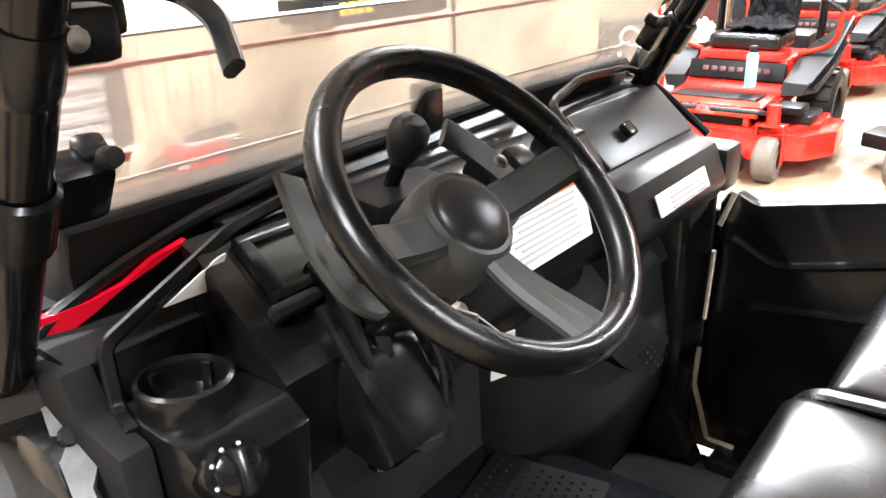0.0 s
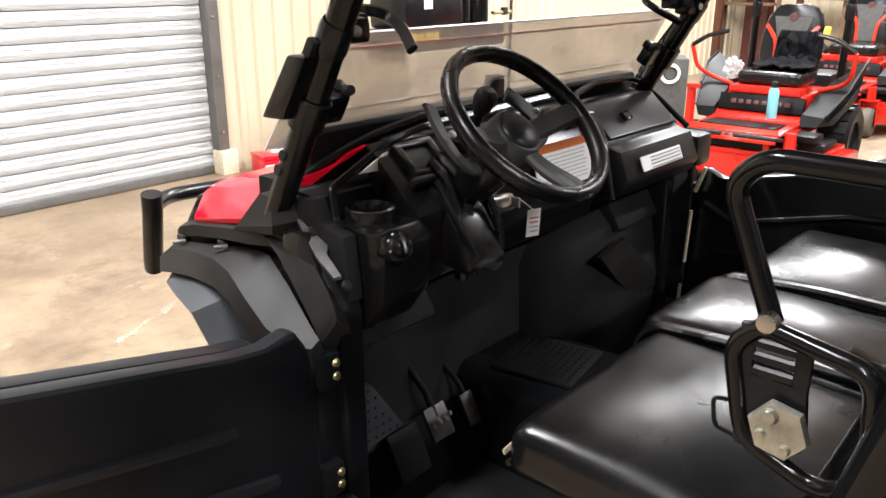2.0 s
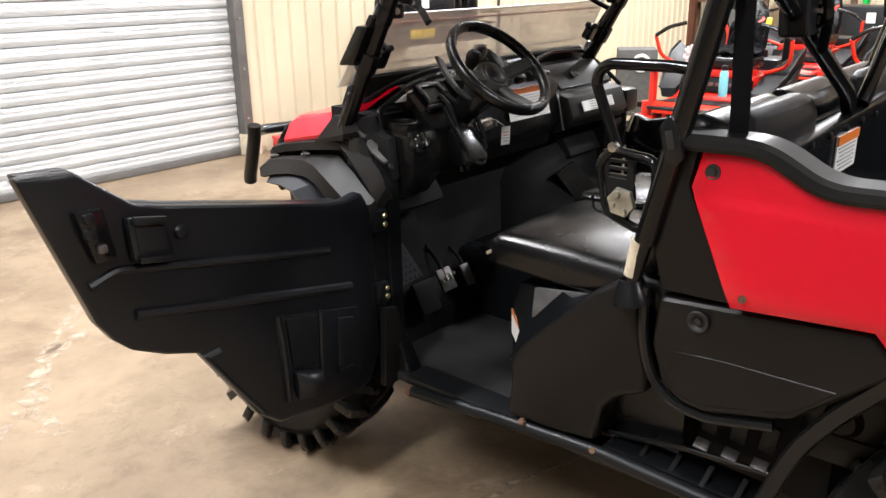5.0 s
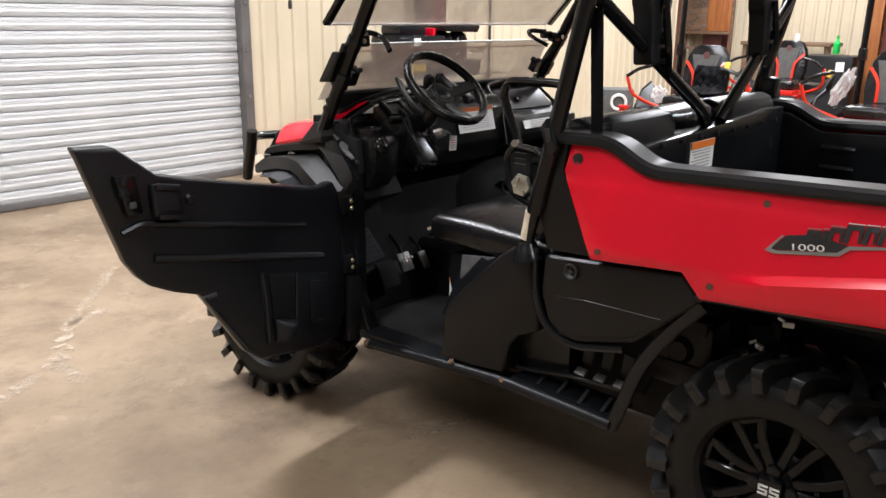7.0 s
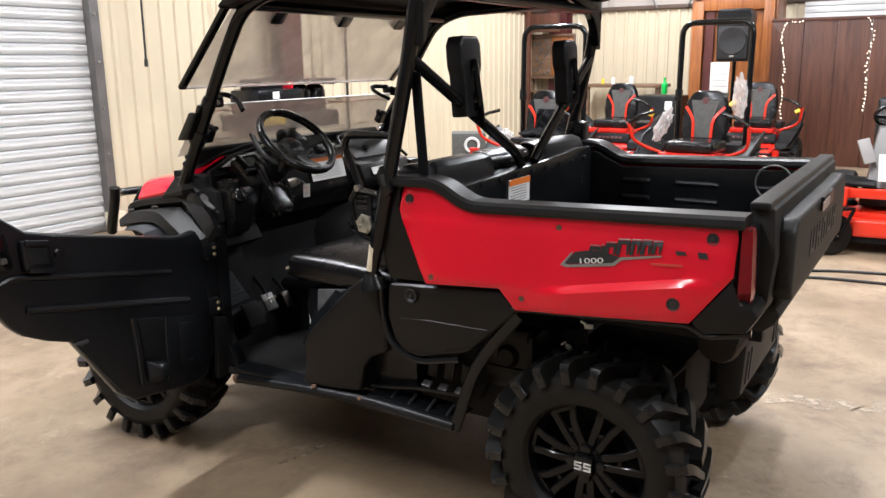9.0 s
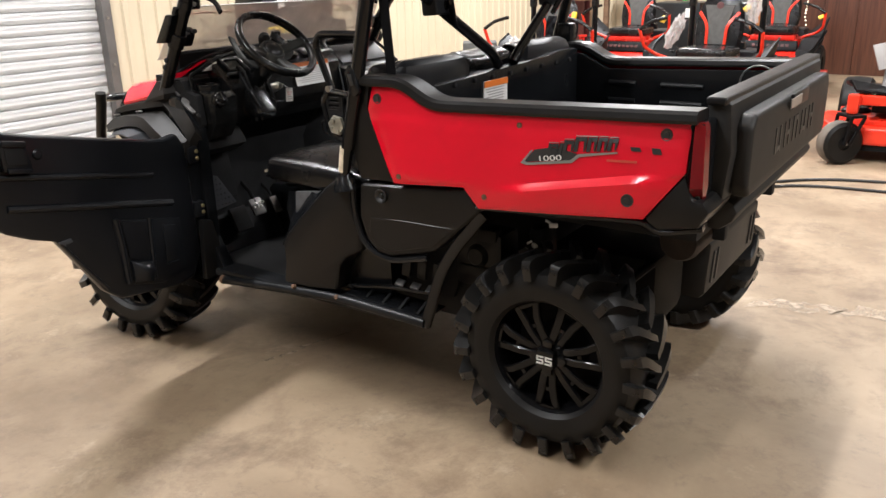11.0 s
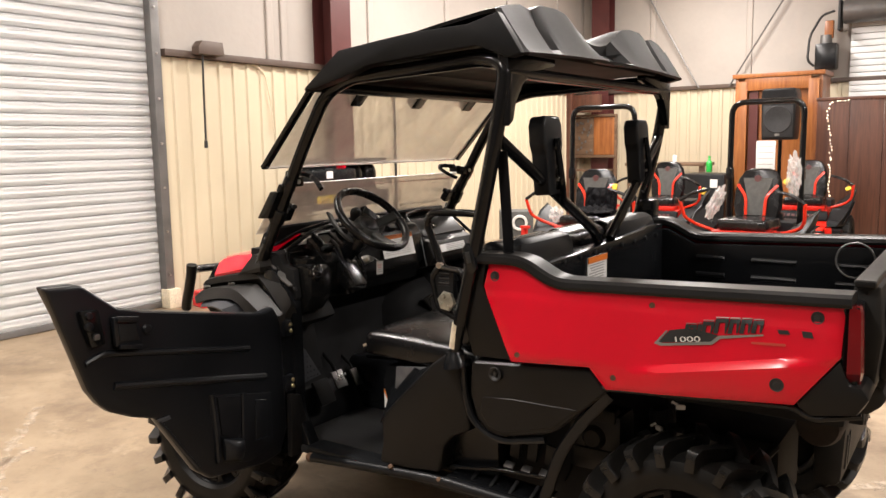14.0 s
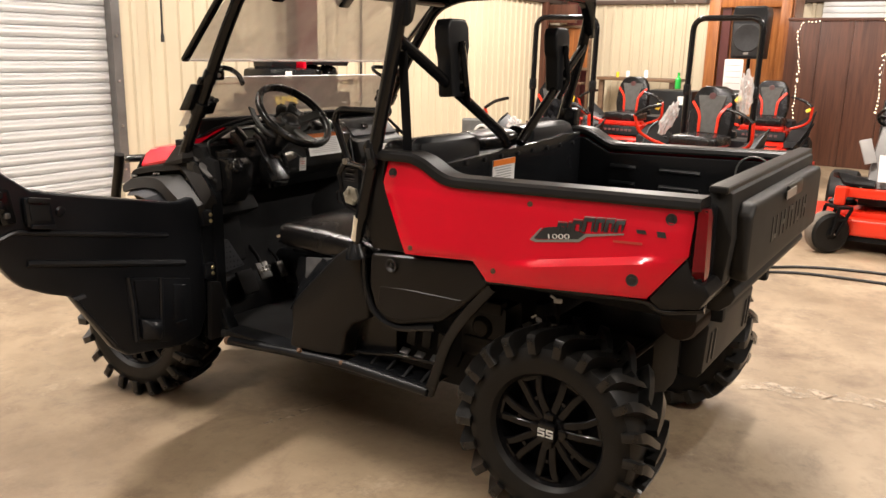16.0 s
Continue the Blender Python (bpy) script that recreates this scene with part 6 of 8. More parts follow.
V("pedal_guard", box(-0.42, 1.80, 0.50, 0.10, 0.02, 0.12, 0.006, rot=(-28, 0, 0)), M_dark)
b = prism([(-0.16, 0.36), (-0.14, 0.57), (-0.10, 0.592), (0.20, 0.592), (0.27, 0.56), (0.33, 0.36)], "y", 1.20, 1.92, 0.015)
hump = V("tunnel", b, M_satin, label="black plastic centre tunnel")
pad = part("tread_pad", move(box(0, 0, 0, 0.235, 0.235, 0.010, 0.004), pose(0.05, 1.72, 0.597, 0, 0, 10)), M_plastic, hump, "studded black tread pad")
stud = part("stud", lathe([(0, 0.004), (0.003, 0.003), (0.0045, 0)], 6), M_greyplastic, hump)
stud.matrix_basis = pose(0.05, 1.72, 0.602, 0, 0, 10) @ pose(-0.095, -0.095, 0)
for i in range(10):
    for j in range(10):
        if i or j:
            share("stud", stud, hump, pose(0.05, 1.72, 0.602, 0, 0, 10) @ pose(-0.095 + 0.02 * i + 0.01 * (j % 2), -0.095 + 0.021 * j, 0))
secs = []
for x0, yf, zt in ((0.16, 1.86, 0.80), (0.22, 1.80, 0.88), (0.30, 1.765, 0.92), (0.42, 1.75, 0.94), (0.66, 1.75, 0.94)):
    secs.append([(x0, 1.92, 0.36), (x0, yf + 0.02, 0.38), (x0, yf - 0.03, 0.56), (x0, yf - 0.035, 0.70), (x0, yf, zt - 0.05), (x0, yf + 0.05, zt), (x0, 1.92, zt)])
V("passenger_toe_box", bevel(loft(secs), 0.008), M_dark, label="rounded black toe box", angle=60)
b = loft([[(0.273, 1.722, 0.832), (0.273, 1.706, 0.832), (0.395, 1.700, 0.865), (0.395, 1.716, 0.865)], [(0.40, 1.728, 0.72), (0.40, 1.710, 0.72), (0.53, 1.700, 0.755), (0.53, 1.716, 0.755)], [(0.553, 1.738, 0.615), (0.553, 1.722, 0.615), (0.693, 1.714, 0.655), (0.693, 1.730, 0.655)]])
hold = V("knee_pad", bevel(b, 0.005), M_fender, label="studded black knee pad")
for i in range(5):
    for j in range(6):
        part("stud", lathe([(0, 0.003), (0.003, 0.002), (0.004, 0)], 6, m=pose(0.47 + 0.022 * i + 0.022 * j, 1.7065, 0.715 + 0.006 * i - 0.021 * j, 90)), M_greyplastic, hold) if j < 5 else None
# round mirror pod outside the windscreen foot
V("side_pod", lathe([(0, 0.03), (0.03, 0.028), (0.042, 0.012), (0.044, -0.02), (0.02, -0.03), (0, -0.03)], 20, m=pose(0.865, 1.943, 1.261, 80, 0, 0)), M_satin, label="round black mirror pod")
V("pod_arm", tube([(0.72, 1.92, 1.22), (0.80, 1.945, 1.25), (0.86, 1.955, 1.261)], 0.012, 0.03, 8), M_satin)

# small white tailed blocks under the bed, standing in for bright floor in the gaps
for ty, tz, q in ((0.053, 0.785, 20), (0.123, 0.70, -35)):
    b = box(0, 0, 0, 0.012, 0.030, 0.016, 0.004, rot=(0, 0, q))
    box(0.0, 0.020, 0.010, 0.006, 0.022, 0.008, 0.002, rot=(q, 0, 0), bm=b)
    V("cable_tie", move(b, pose(-0.60, ty, tz)), M_white, label="white spot standing in for bright floor seen through a gap")

# ---- doors ----
# open driver's door, square to the car; inner face looks backwards
DOOR = [(-1.77, 1.215), (-1.645, 1.208), (-1.515, 1.106), (-1.427, 1.084), (-0.93, 0.980), (-0.87, 0.974), (-0.805, 0.986), (-0.765, 0.92), (-0.755, 0.45), (-0.80, 0.35), (-0.90, 0.335), (-1.17, 0.370), (-1.237, 0.425), (-1.281, 0.495), (-1.40, 0.680), (-1.49, 0.712), (-1.575, 0.755), (-1.615, 0.795), (-1.65, 0.85)]
door = new("driver_door")
door.parent = vehicle
door["label"] = "black moulded plastic door, swung open"
part("door_shell", prism(DOOR, "y", 1.70, 1.745, 0.014, seg=3), M_doorplastic, door)

part("outer_skin", prism([(-1.755, 1.214), (-1.640, 1.207), (-1.512, 1.107), (-1.427, 1.084), (-0.93, 0.978), (-0.86, 0.968), (-0.86, 0.80), (-1.50, 0.80), (-1.63, 0.90)], "y", 1.742, 1.79, 0.012, seg=3), M_doorplastic, door)


def door_ridge(pts, r=0.011):
    return part("moulded_ridge", sweep([(x, 1.70, z) for x, z in pts], [(a, b_) for a, b_ in circle(r, 8, r)], 0.02), M_doorplastic, door)


door_ridge([(-1.655, 0.945), (-1.589, 0.966), (-0.950, 0.842)], 0.012)
door_ridge([(-1.557, 0.845), (-0.871, 0.706)], 0.014)
# storage pocket, its inner shade painted as a flat black plate, with a bulging lip, and a tall shallow slot beside it
part("storage_panel", prism([(-1.165, 0.705), (-0.845, 0.632), (-0.845, 0.40), (-0.97, 0.375), (-1.14, 0.42)], "y", 1.694, 1.712, 0.006, seg=2), M_doorplastic, door)
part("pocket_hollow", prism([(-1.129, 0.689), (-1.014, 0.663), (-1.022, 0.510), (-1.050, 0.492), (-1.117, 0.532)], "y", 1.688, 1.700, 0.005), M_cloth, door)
part("pocket_rim", tube([(-1.150, 1.698, 0.705), (-1.140, 1.695, 0.60), (-1.135, 1.695, 0.43)], 0.012, 0.03, 8), M_doorplastic, door)
part("pocket_rim", tube([(-0.998, 1.696, 0.67), (-1.004, 1.693, 0.57), (-1.010, 1.694, 0.41)], 0.010, 0.03, 8), M_doorplastic, door)
b = loft([[(-1.118, 1.676, 0.520), (-1.08, 1.660, 0.500), (-1.03, 1.660, 0.488), (-1.02, 1.678, 0.490), (-1.02, 1.69, 0.49), (-1.118, 1.69, 0.52)], [(-1.118, 1.668, 0.48), (-1.08, 1.648, 0.470), (-1.035, 1.650, 0.458), (-1.02, 1.670, 0.455), (-1.02, 1.69, 0.455), (-1.118, 1.69, 0.48)],
          [(-1.112, 1.680, 0.43), (-1.08, 1.668, 0.425), (-1.04, 1.668, 0.412), (-1.028, 1.680, 0.408), (-1.028, 1.69, 0.408), (-1.112, 1.69, 0.43)]])
part("pocket_lip", bevel(b, 0.006), M_doorplastic, door, angle=60)
part("slot_hollow", prism([(-0.938, 0.626), (-0.874, 0.610), (-0.880, 0.455), (-0.946, 0.460)], "y", 1.688, 1.700, 0.006), M_doorplastic, door)
part("slot_lip", box(-0.915, 1.688, 0.452, 0.062, 0.012, 0.010, 0.004, rot=(0, 4, 0)), M_doorplastic, door)
part("door_step", prism([(-1.398, 0.676), (-1.345, 0.680), (-1.338, 0.664), (-1.386, 0.660)], "y", 1.694, 1.704, 0.003), M_flap, door, "pale edge of the lower door lobe")
part("lobe_crease", sweep([(-1.386, 1.700, 0.668), (-1.272, 1.700, 0.500), (-1.225, 1.700, 0.435)], circle(0.007, 8), 0.03), M_doorplastic, door)
# pull handle and latch
pull = part("pull_bezel", prism([(-1.556, 1.088), (-1.458, 1.07), (-1.444, 0.962), (-1.552, 0.98)], "y", 1.676, 1.70, 0.012), M_doorplastic, door)
part("pull_recess", prism([(-1.54, 1.062), (-1.472, 1.05), (-1.464, 0.99), (-1.538, 1.002)], "y", 1.672, 1.678, 0.004), M_dark, door)
part("pull_bar", box(-1.505, 1.670, 1.072, 0.085, 0.014, 0.02, 0.006, rot=(0, 11, 0)), M_plastic, door)
part("pull_lip", box(-1.498, 1.670, 0.975, 0.09, 0.012, 0.016, 0.005, rot=(0, 10, 0)), M_doorplastic, door)
part("latch_plate", prism([(-1.672, 1.128), (-1.604, 1.124), (-1.586, 1.0), (-1.64, 0.998)], "y", 1.676, 1.70, 0.01), M_gloss, door)
for xx, dz, rr in ((-1.643, 1.108, 0.014), (-1.645, 1.072, 0.016)):
    part("latch_button", lathe([(0, 0.012), (rr * 0.8, 0.01), (rr, 0)], 14, m=pose(xx, 1.676, dz, 90)), M_doorplastic, door)
part("latch_tongue", box(-1.625, 1.670, 1.034, 0.022, 0.014, 0.020, 0.005), M_pedal, door)
part("pull_knob", lathe([(0, 0.01), (0.014, 0.008), (0.02, 0)], 14, m=pose(-1.413, 1.698, 1.015, 90)), M_doorplastic, door)
for zz in (0.885, 0.645):
    hg = part("hinge", box(-0.742, 1.70, zz, 0.05, 0.03, 0.07, 0.006), M_doorplastic, door, "black hinge with brass screws")
    for dz in (-0.014, 0.014):
        part("hinge_screw", lathe([(0, 0.006), (0.007, 0.005), (0.009, 0)], 10, m=pose(-0.728, 1.685, zz + dz, 90)), M_zinc, hg)
# closed passenger door
RD = [(1.665, 0.985), (1.645, 1.018), (1.62, 1.012), (1.583, 0.994), (1.35, 1.043), (1.20, 1.072), (0.95, 1.085), (0.80, 1.085), (0.82, 0.50), (0.95, 0.36), (1.60, 0.33), (1.665, 0.50)]
rdoor = new("passenger_door")
rdoor.parent = vehicle
rdoor["label"] = "black moulded plastic door, closed"
part("door_shell", prism(RD, "x", 0.755, 0.80, 0.014), M_satin, rdoor)
part("moulded_ridge", sweep([(0.755, 1.625, 0.912), (0.755, 1.53, 0.860), (0.755, 1.20, 0.942), (0.755, 0.85, 0.965)], circle(0.011, 8), 0.03), M_satin, rdoor)
part("moulded_ridge", sweep([(0.755, 1.57, 0.755), (0.755, 1.2, 0.80), (0.755, 0.95, 0.82)], circle(0.012, 8), 0.03), M_satin, rdoor)
# bright floor showing in the door gap, painted as pale strips
for pts in ([(0.726, 1.622, 1.026), (0.726, 1.649, 0.945)], [(0.726, 1.655, 0.882), (0.726, 1.661, 0.71)], [(0.726, 1.665, 0.632), (0.726, 1.670, 0.536), (0.726, 1.625, 0.395), (0.726, 1.56, 0.392)]):
    part("door_edge_strip", sweep(pts, flatbar(0.008, 0.012, 0.002), 0.01), M_tape, rdoor, "pale strip standing in for bright floor seen in the door gap")
# hip guard and latch hardware beside the seats
for s in (-1,):
    g = new("hip_guard")
    g.parent = vehicle
    g["label"] = "gloss black hip guard loop with a latch plate"
    part("grab_bar", tube([(s * 0.695, 0.92, 1.20), (s * 0.70, 0.985, 1.36), (s * 0.72, 0.945, 1.40), (s * 0.745, 0.76, 1.405), (s * 0.76, 0.70, 1.40)], 0.0135, 0.05, 18), M_gloss, g)
    part("loop", tube([(s * 0.70, 0.93, 1.195), (s * 0.70, 0.962, 1.16), (s * 0.70, 0.936, 1.04), (s * 0.715, 0.835, 1.012), (s * 0.75, 0.778, 1.06), (s * 0.75, 0.79, 1.195)], 0.012, 0.03, 16, closed=True), M_gloss, g)
    bb = prism([(0.955, 1.128), (0.945, 1.03), (0.88, 1.02), (0.862, 1.08), (0.868, 1.128)], "x", s * 0.693, s * 0.703)
    part("bracket", bb, M_plastic, g)
    for yy in (0.876, 0.944):
        part("bracket_side", box(s * 0.698, yy, 1.16, 0.010, 0.018, 0.066), M_plastic, g)
    for k in range(4):
        part("bracket_bar", box(s * 0.698, 0.91, 1.134 + 0.018 * k, 0.010, 0.052, 0.008), M_plastic, g)
    part("bolt", lathe([(0, 0.016), (0.012, 0.014), (0.014, 0)], 10, m=pose(s * 0.705, 0.92, 1.205, 0, s * 90, 0)), M_steel, g)
    b = lathe([(0, 0.012), (0.036, 0.012), (0.038, 0.008), (0.038, 0)], 6, m=pose(s * 0.712, 0.888, 1.075, 0, s * 90, 0) @ pose(0, 0, 0, 0, 0, 20))
    pl = part("latch_plate", b, M_castzinc, g, "cast zinc hexagonal latch plate")
    for dy, dz, rr in ((0.01, 0.018, 0.011), (-0.012, -0.02, 0.008), (0.018, -0.008, 0.007)):
        part("rivet", lathe([(0, 0.018), (rr * 0.7, 0.018), (rr, 0.012), (rr, 0)], 10, m=pose(s * 0.712, 0.888 + dy, 1.075 + dz, 0, s * 90, 0)), M_castzinc, g)
    part("wire_clip", tube([(s * 0.70, 0.945, 1.085), (s * 0.70, 0.978, 1.08), (s * 0.70, 0.972, 1.04), (s * 0.70, 0.94, 1.035)], 0.003, 0.01, 6), M_gloss, g)
# seat belts
V("seat_belt", sweep([(-0.755, 0.625, 1.62), (-0.72, 0.62, 1.25), (-0.68, 0.76, 0.93)], flatbar(0.045, 0.003, 0.001), 0.05), M_cloth, label="black seat belt webbing")
V("belt_buckle", box(-0.19, 0.90, 0.95, 0.035, 0.09, 0.02, 0.008, rot=(20, 0, 0)), M_gloss, label="black belt buckle")
V("belt_buckle", box(0.21, 0.90, 0.95, 0.035, 0.09, 0.02, 0.008, rot=(20, 0, 0)), M_gloss, label="black belt buckle")
V("belt_reel", box(0.74, 0.66, 1.30, 0.08, 0.08, 0.12, 0.02), M_satin)
# loop of cable lying in the bed
V("cable_loop", tube([(0.63, -0.28 + 0.075 * math.cos(a), 1.13 + 0.075 * math.sin(a)) for a in [2 * math.pi * k / 20 for k in range(20)]], 0.004, 0, 6, closed=True), M_jamb, label="grey cable loop")

# ---- zero-turn mowers ----
def mower(m, name_label, red=None, hoop=True, group="parked zero-turn mowers", cast=0.148, castmat=None):
    """A zero-turn mower whose front looks along -x, standing at the origin under its seat."""
    red = red or M_mowred
    root = thing("zero_turn_mower", name_label, "lawn mower", group, m)

    def P(name, bm_, mat, parent=None, label=""):
        return part(name, bm_, mat, parent or root, label)
    # deck with rounded front corners and a rolled lip
    outline = [(-0.15, -0.74), (-0.55, -0.76), (-0.80, -0.62), (-0.92, -0.35), (-0.92, 0.30), (-0.80, 0.58), (-0.55, 0.68), (-0.15, 0.66)]
    outline = [(a, b_ * (0.84 if b_ > 0 else 0.97)) for a, b_ in outline]
    P("deck", prism(outline, "z", 0.13, 0.30, 0.02), red, label="glossy red cutting deck")
    P("deck_top", prism([(a * 0.94 - 0.02, b_ * 0.86) for a, b_ in outline], "z", 0.29, 0.335, 0.012), red)
    for yy in (-0.62, 0.52):
        P("spindle_cover", box(-0.48, yy * 0.8, 0.36, 0.34, 0.2, 0.07, 0.025), M_plastic)
    P("chute", prism([(-0.62, 0.56), (-0.25, 0.55), (-0.28, 0.74), (-0.55, 0.76)], "z", 0.14, 0.24, 0.015), M_plastic)
    for yy in (-0.40, 0.40):
        w = P("anti_scalp_wheel", lathe([(0.0, -0.03), (0.05, -0.03), (0.062, -0.02), (0.062, 0.02), (0.05, 0.03), (0, 0.03)], 18, m=pose(-0.97, yy * 0.62, 0.12, 90)), M_plastic)
        P("scalp_bracket", box(-0.93, yy * 0.62, 0.17, 0.06, 0.07, 0.05, 0.01), red)
    # frame arms and casters
    for s in (-1, 1):
        P("frame_arm", sweep([(0.1, s * 0.30, 0.42), (-0.62, s * 0.33, 0.42), (-0.87, s * 0.41, 0.43)], flatbar(0.06, 0.08, 0.008), 0.06), red)
        fork = P("caster_fork", lathe([(0, 0.08), (0.04, 0.075), (0.045, -0.05), (0, -0.05)], 14, m=pose(-0.87, s * 0.41, 0.42)), red, label="red caster fork")
        for d in (-1, 1):
            part("fork_leg", box(-0.89, s * 0.41 + d * 0.085, 0.25, 0.07, 0.012, 0.26, 0.004), red, fork)
        part("fork_bridge", box(-0.88, s * 0.41, 0.365, 0.08, 0.185, 0.02, 0.005), red, fork)
        cw = P("caster_wheel", lathe([(0.05, -0.07), (0.075, -0.065), (cast - 0.028, -0.068), (cast - 0.006, -0.05), (cast, 0), (cast - 0.006, 0.05), (cast - 0.028, 0.068), (0.075, 0.065), (0.05, 0.07), (0.045, 0), (0.05, -0.07)], 28, m=pose(-0.91, s * 0.41, cast, 90)), castmat or M_rubber2, label="dusty caster tyre")
        part("caster_hub", lathe([(0, -0.072), (0.04, -0.072), (0.055, -0.06), (0.055, 0.06), (0.04, 0.072), (0, 0.072)], 16, m=pose(-0.91, s * 0.41, cast, 90)), M_plastic, cw)
        # rear drive wheels
        rw = P("drive_wheel", lathe([(0.15, -0.11), (0.17, -0.12), (0.24, -0.125), (0.275, -0.10), (0.285, 0), (0.275, 0.10), (0.24, 0.125), (0.17, 0.12), (0.15, 0.11), (0.14, 0), (0.15, -0.11)], 32, m=pose(0.28, s * 0.46, 0.285, 90)), M_rubber, label="black drive tyre")
        part("wheel_disc", lathe([(0, -0.06), (0.08, -0.06), (0.15, -0.09), (0.15, 0.09), (0.08, 0.06), (0, 0.06)], 20, m=pose(0.28, s * 0.46, 0.285, 90)), M_plastic, rw)
        tread = part("tread_block", box(0.0, 0.0, 0.284, 0.045, 0.2, 0.016, 0.004), M_rubber, rw)
        tread.matrix_basis = pose(0.28, s * 0.46, 0.285)
        for k in range(1, 16):
            share("tread_block", tread, rw, pose(0.28, s * 0.46, 0.285, 0, 22.5 * k, 0))
        # angular side tanks
        P("side_tank", loft([[(-0.44, s * 0.32, 0.47), (-0.44, s * 0.46, 0.48), (-0.40, s * 0.50, 0.55), (-0.42, s * 0.34, 0.56)], [(-0.20, s * 0.32, 0.46), (-0.20, s * 0.52, 0.47), (-0.16, s * 0.57, 0.70), (-0.16, s * 0.35, 0.66)],
                             [(0.02, s * 0.32, 0.50), (0.02, s * 0.55, 0.56), (0.04, s * 0.60, 0.86), (0.04, s * 0.38, 0.74)], [(0.20, s * 0.34, 0.56), (0.22, s * 0.56, 0.62), (0.24, s * 0.60, 0.93), (0.22, s * 0.38, 0.76)]]), M_mowblack, label="black angular side tank")
        P("tank_rib", sweep([(-0.40, s * 0.505, 0.56), (-0.16, s * 0.575, 0.71), (0.04, s * 0.605, 0.865), (0.24, s * 0.605, 0.935)], flatbar(0.02, 0.014, 0.003)), M_mowblack)
        P("tank_crease", sweep([(-0.30, s * 0.50, 0.50), (-0.16, s * 0.555, 0.60), (0.04, s * 0.585, 0.72), (0.22, s * 0.59, 0.77)], flatbar(0.03, 0.012, 0.003)), M_plastic)
        P("belt_guard", box(-0.52, s * 0.30, 0.40, 0.30, 0.16, 0.09, 0.02, rot=(0, 0, s * 14)), M_plastic)
        P("deck_strap", box(-0.84, s * 0.24, 0.35, 0.05, 0.04, 0.16, 0.008), red)
        P("deck_bolt", lathe([(0, 0.03), (0.022, 0.028), (0.026, 0)], 8, m=pose(-0.72, s * 0.40, 0.335)), M_steel)
        P("tank_cap", lathe([(0, 0.03), (0.04, 0.03), (0.045, 0)], 16, m=pose(0.1, s * 0.46, 0.755)), M_plastic)
        # steering lever
        lv = P("control_lever", tube([(-0.06, s * 0.34, 0.70), (-0.10, s * 0.52, 0.76), (-0.22, s * 0.60, 0.84), (-0.30, s * 0.62, 1.02)], 0.017, 0.06, 10), M_orange, label="red steering lever")
        part("lever_grip", tube([(-0.30, s * 0.62, 1.02), (-0.29, s * 0.50, 1.10), (-0.28, s * 0.34, 1.14)], 0.018, 0.05, 10), M_grip, lv, "black rubber grip")
    P("deck_lift_post", box(-0.86, 0.36, 0.60, 0.07, 0.05, 0.34, 0.01), red)
    P("deck_lift_pedal", box(-0.90, 0.33, 0.775, 0.05, 0.10, 0.03, 0.008), red)
    # foot platform, floor and front plate
    P("platform", prism([(-0.92, 0.455), (-0.92, 0.475), (-0.45, 0.495), (-0.30, 0.56), (-0.28, 0.53), (-0.44, 0.465)], "y", -0.34, 0.34, 0.006), red)
    P("foot_mat", box(-0.66, 0, 0.493, 0.40, 0.56, 0.012, 0.004, rot=(0, 2.5, 0)), M_mowblack)
    fp = P("front_plate", box(-0.915, 0, 0.455, 0.016, 0.66, 0.11, 0.006, rot=(0, 28, 0)), M_orange, label="orange-red front plate with dark lettering bars")
    for k in range(8):
        part("plate_mark", box(-0.930, -0.20 + 0.057 * k, 0.458, 0.006, 0.036, 0.035, 0.002, rot=(0, 28, 0)), M_maroon, fp)
    for s in (-1, 1):
        P("foot_rest", tube([(-0.90, s * 0.36, 0.44), (-1.0, s * 0.34, 0.46), (-1.0, s * 0.05, 0.46)], 0.016, 0.03, 8), M_plastic)
        P("step_pad", box(-0.66, s * 0.47, 0.44, 0.22, 0.16, 0.05, 0.012), M_mowblack)
    P("under_frame", box(-0.55, 0, 0.39, 0.62, 0.5, 0.10, 0.01), M_dark)
    P("pedestal", prism([(-0.30, 0.42), (-0.30, 0.60), (-0.24, 0.68), (0.40, 0.68), (0.46, 0.42)], "y", -0.31, 0.31, 0.012), red)
    pf = P("pedestal_face", box(-0.33, 0, 0.60, 0.06, 0.66, 0.13, 0.012, rot=(0, 18, 0)), M_mowblack)
    for k in range(8):
        part("face_mark", box(-0.364, -0.21 + 0.06 * k, 0.612, 0.004, 0.04, 0.034, 0.002, rot=(0, 18, 0)), M_maroon, pf)
    P("seat_mount", box(-0.16, 0, 0.70, 0.30, 0.56, 0.06, 0.012), red)
    # seat
    seat_ = P("seat", cushion(-0.02, 0, 0.785, 0.46, 0.50, 0.11, 0.045, 0.02), M_vinylseat, label="black vinyl seat with red piping")
    back = []
    for z, w, x0 in ((0.79, 0.22, 0.20), (0.95, 0.25, 0.22), (1.10, 0.245, 0.245), (1.23, 0.215, 0.27), (1.31, 0.16, 0.285), (1.335, 0.10, 0.29)):
        back.append([(x0 - 0.05, -w * 0.9, z), (x0 - 0.06, -w * 0.5, z), (x0 - 0.065, 0, z), (x0 - 0.06, w * 0.5, z), (x0 - 0.05, w * 0.9, z), (x0, w, z), (x0 + 0.05, w * 0.85, z), (x0 + 0.06, 0, z), (x0 + 0.05, -w * 0.85, z), (x0, -w, z)])
    bb = loft(back)
    bevel(bb, 0.012, 2, [e for e in bb.edges if abs(e.verts[0].co.z - e.verts[1].co.z) < 0.001 and e.verts[0].co.z > 1.32])
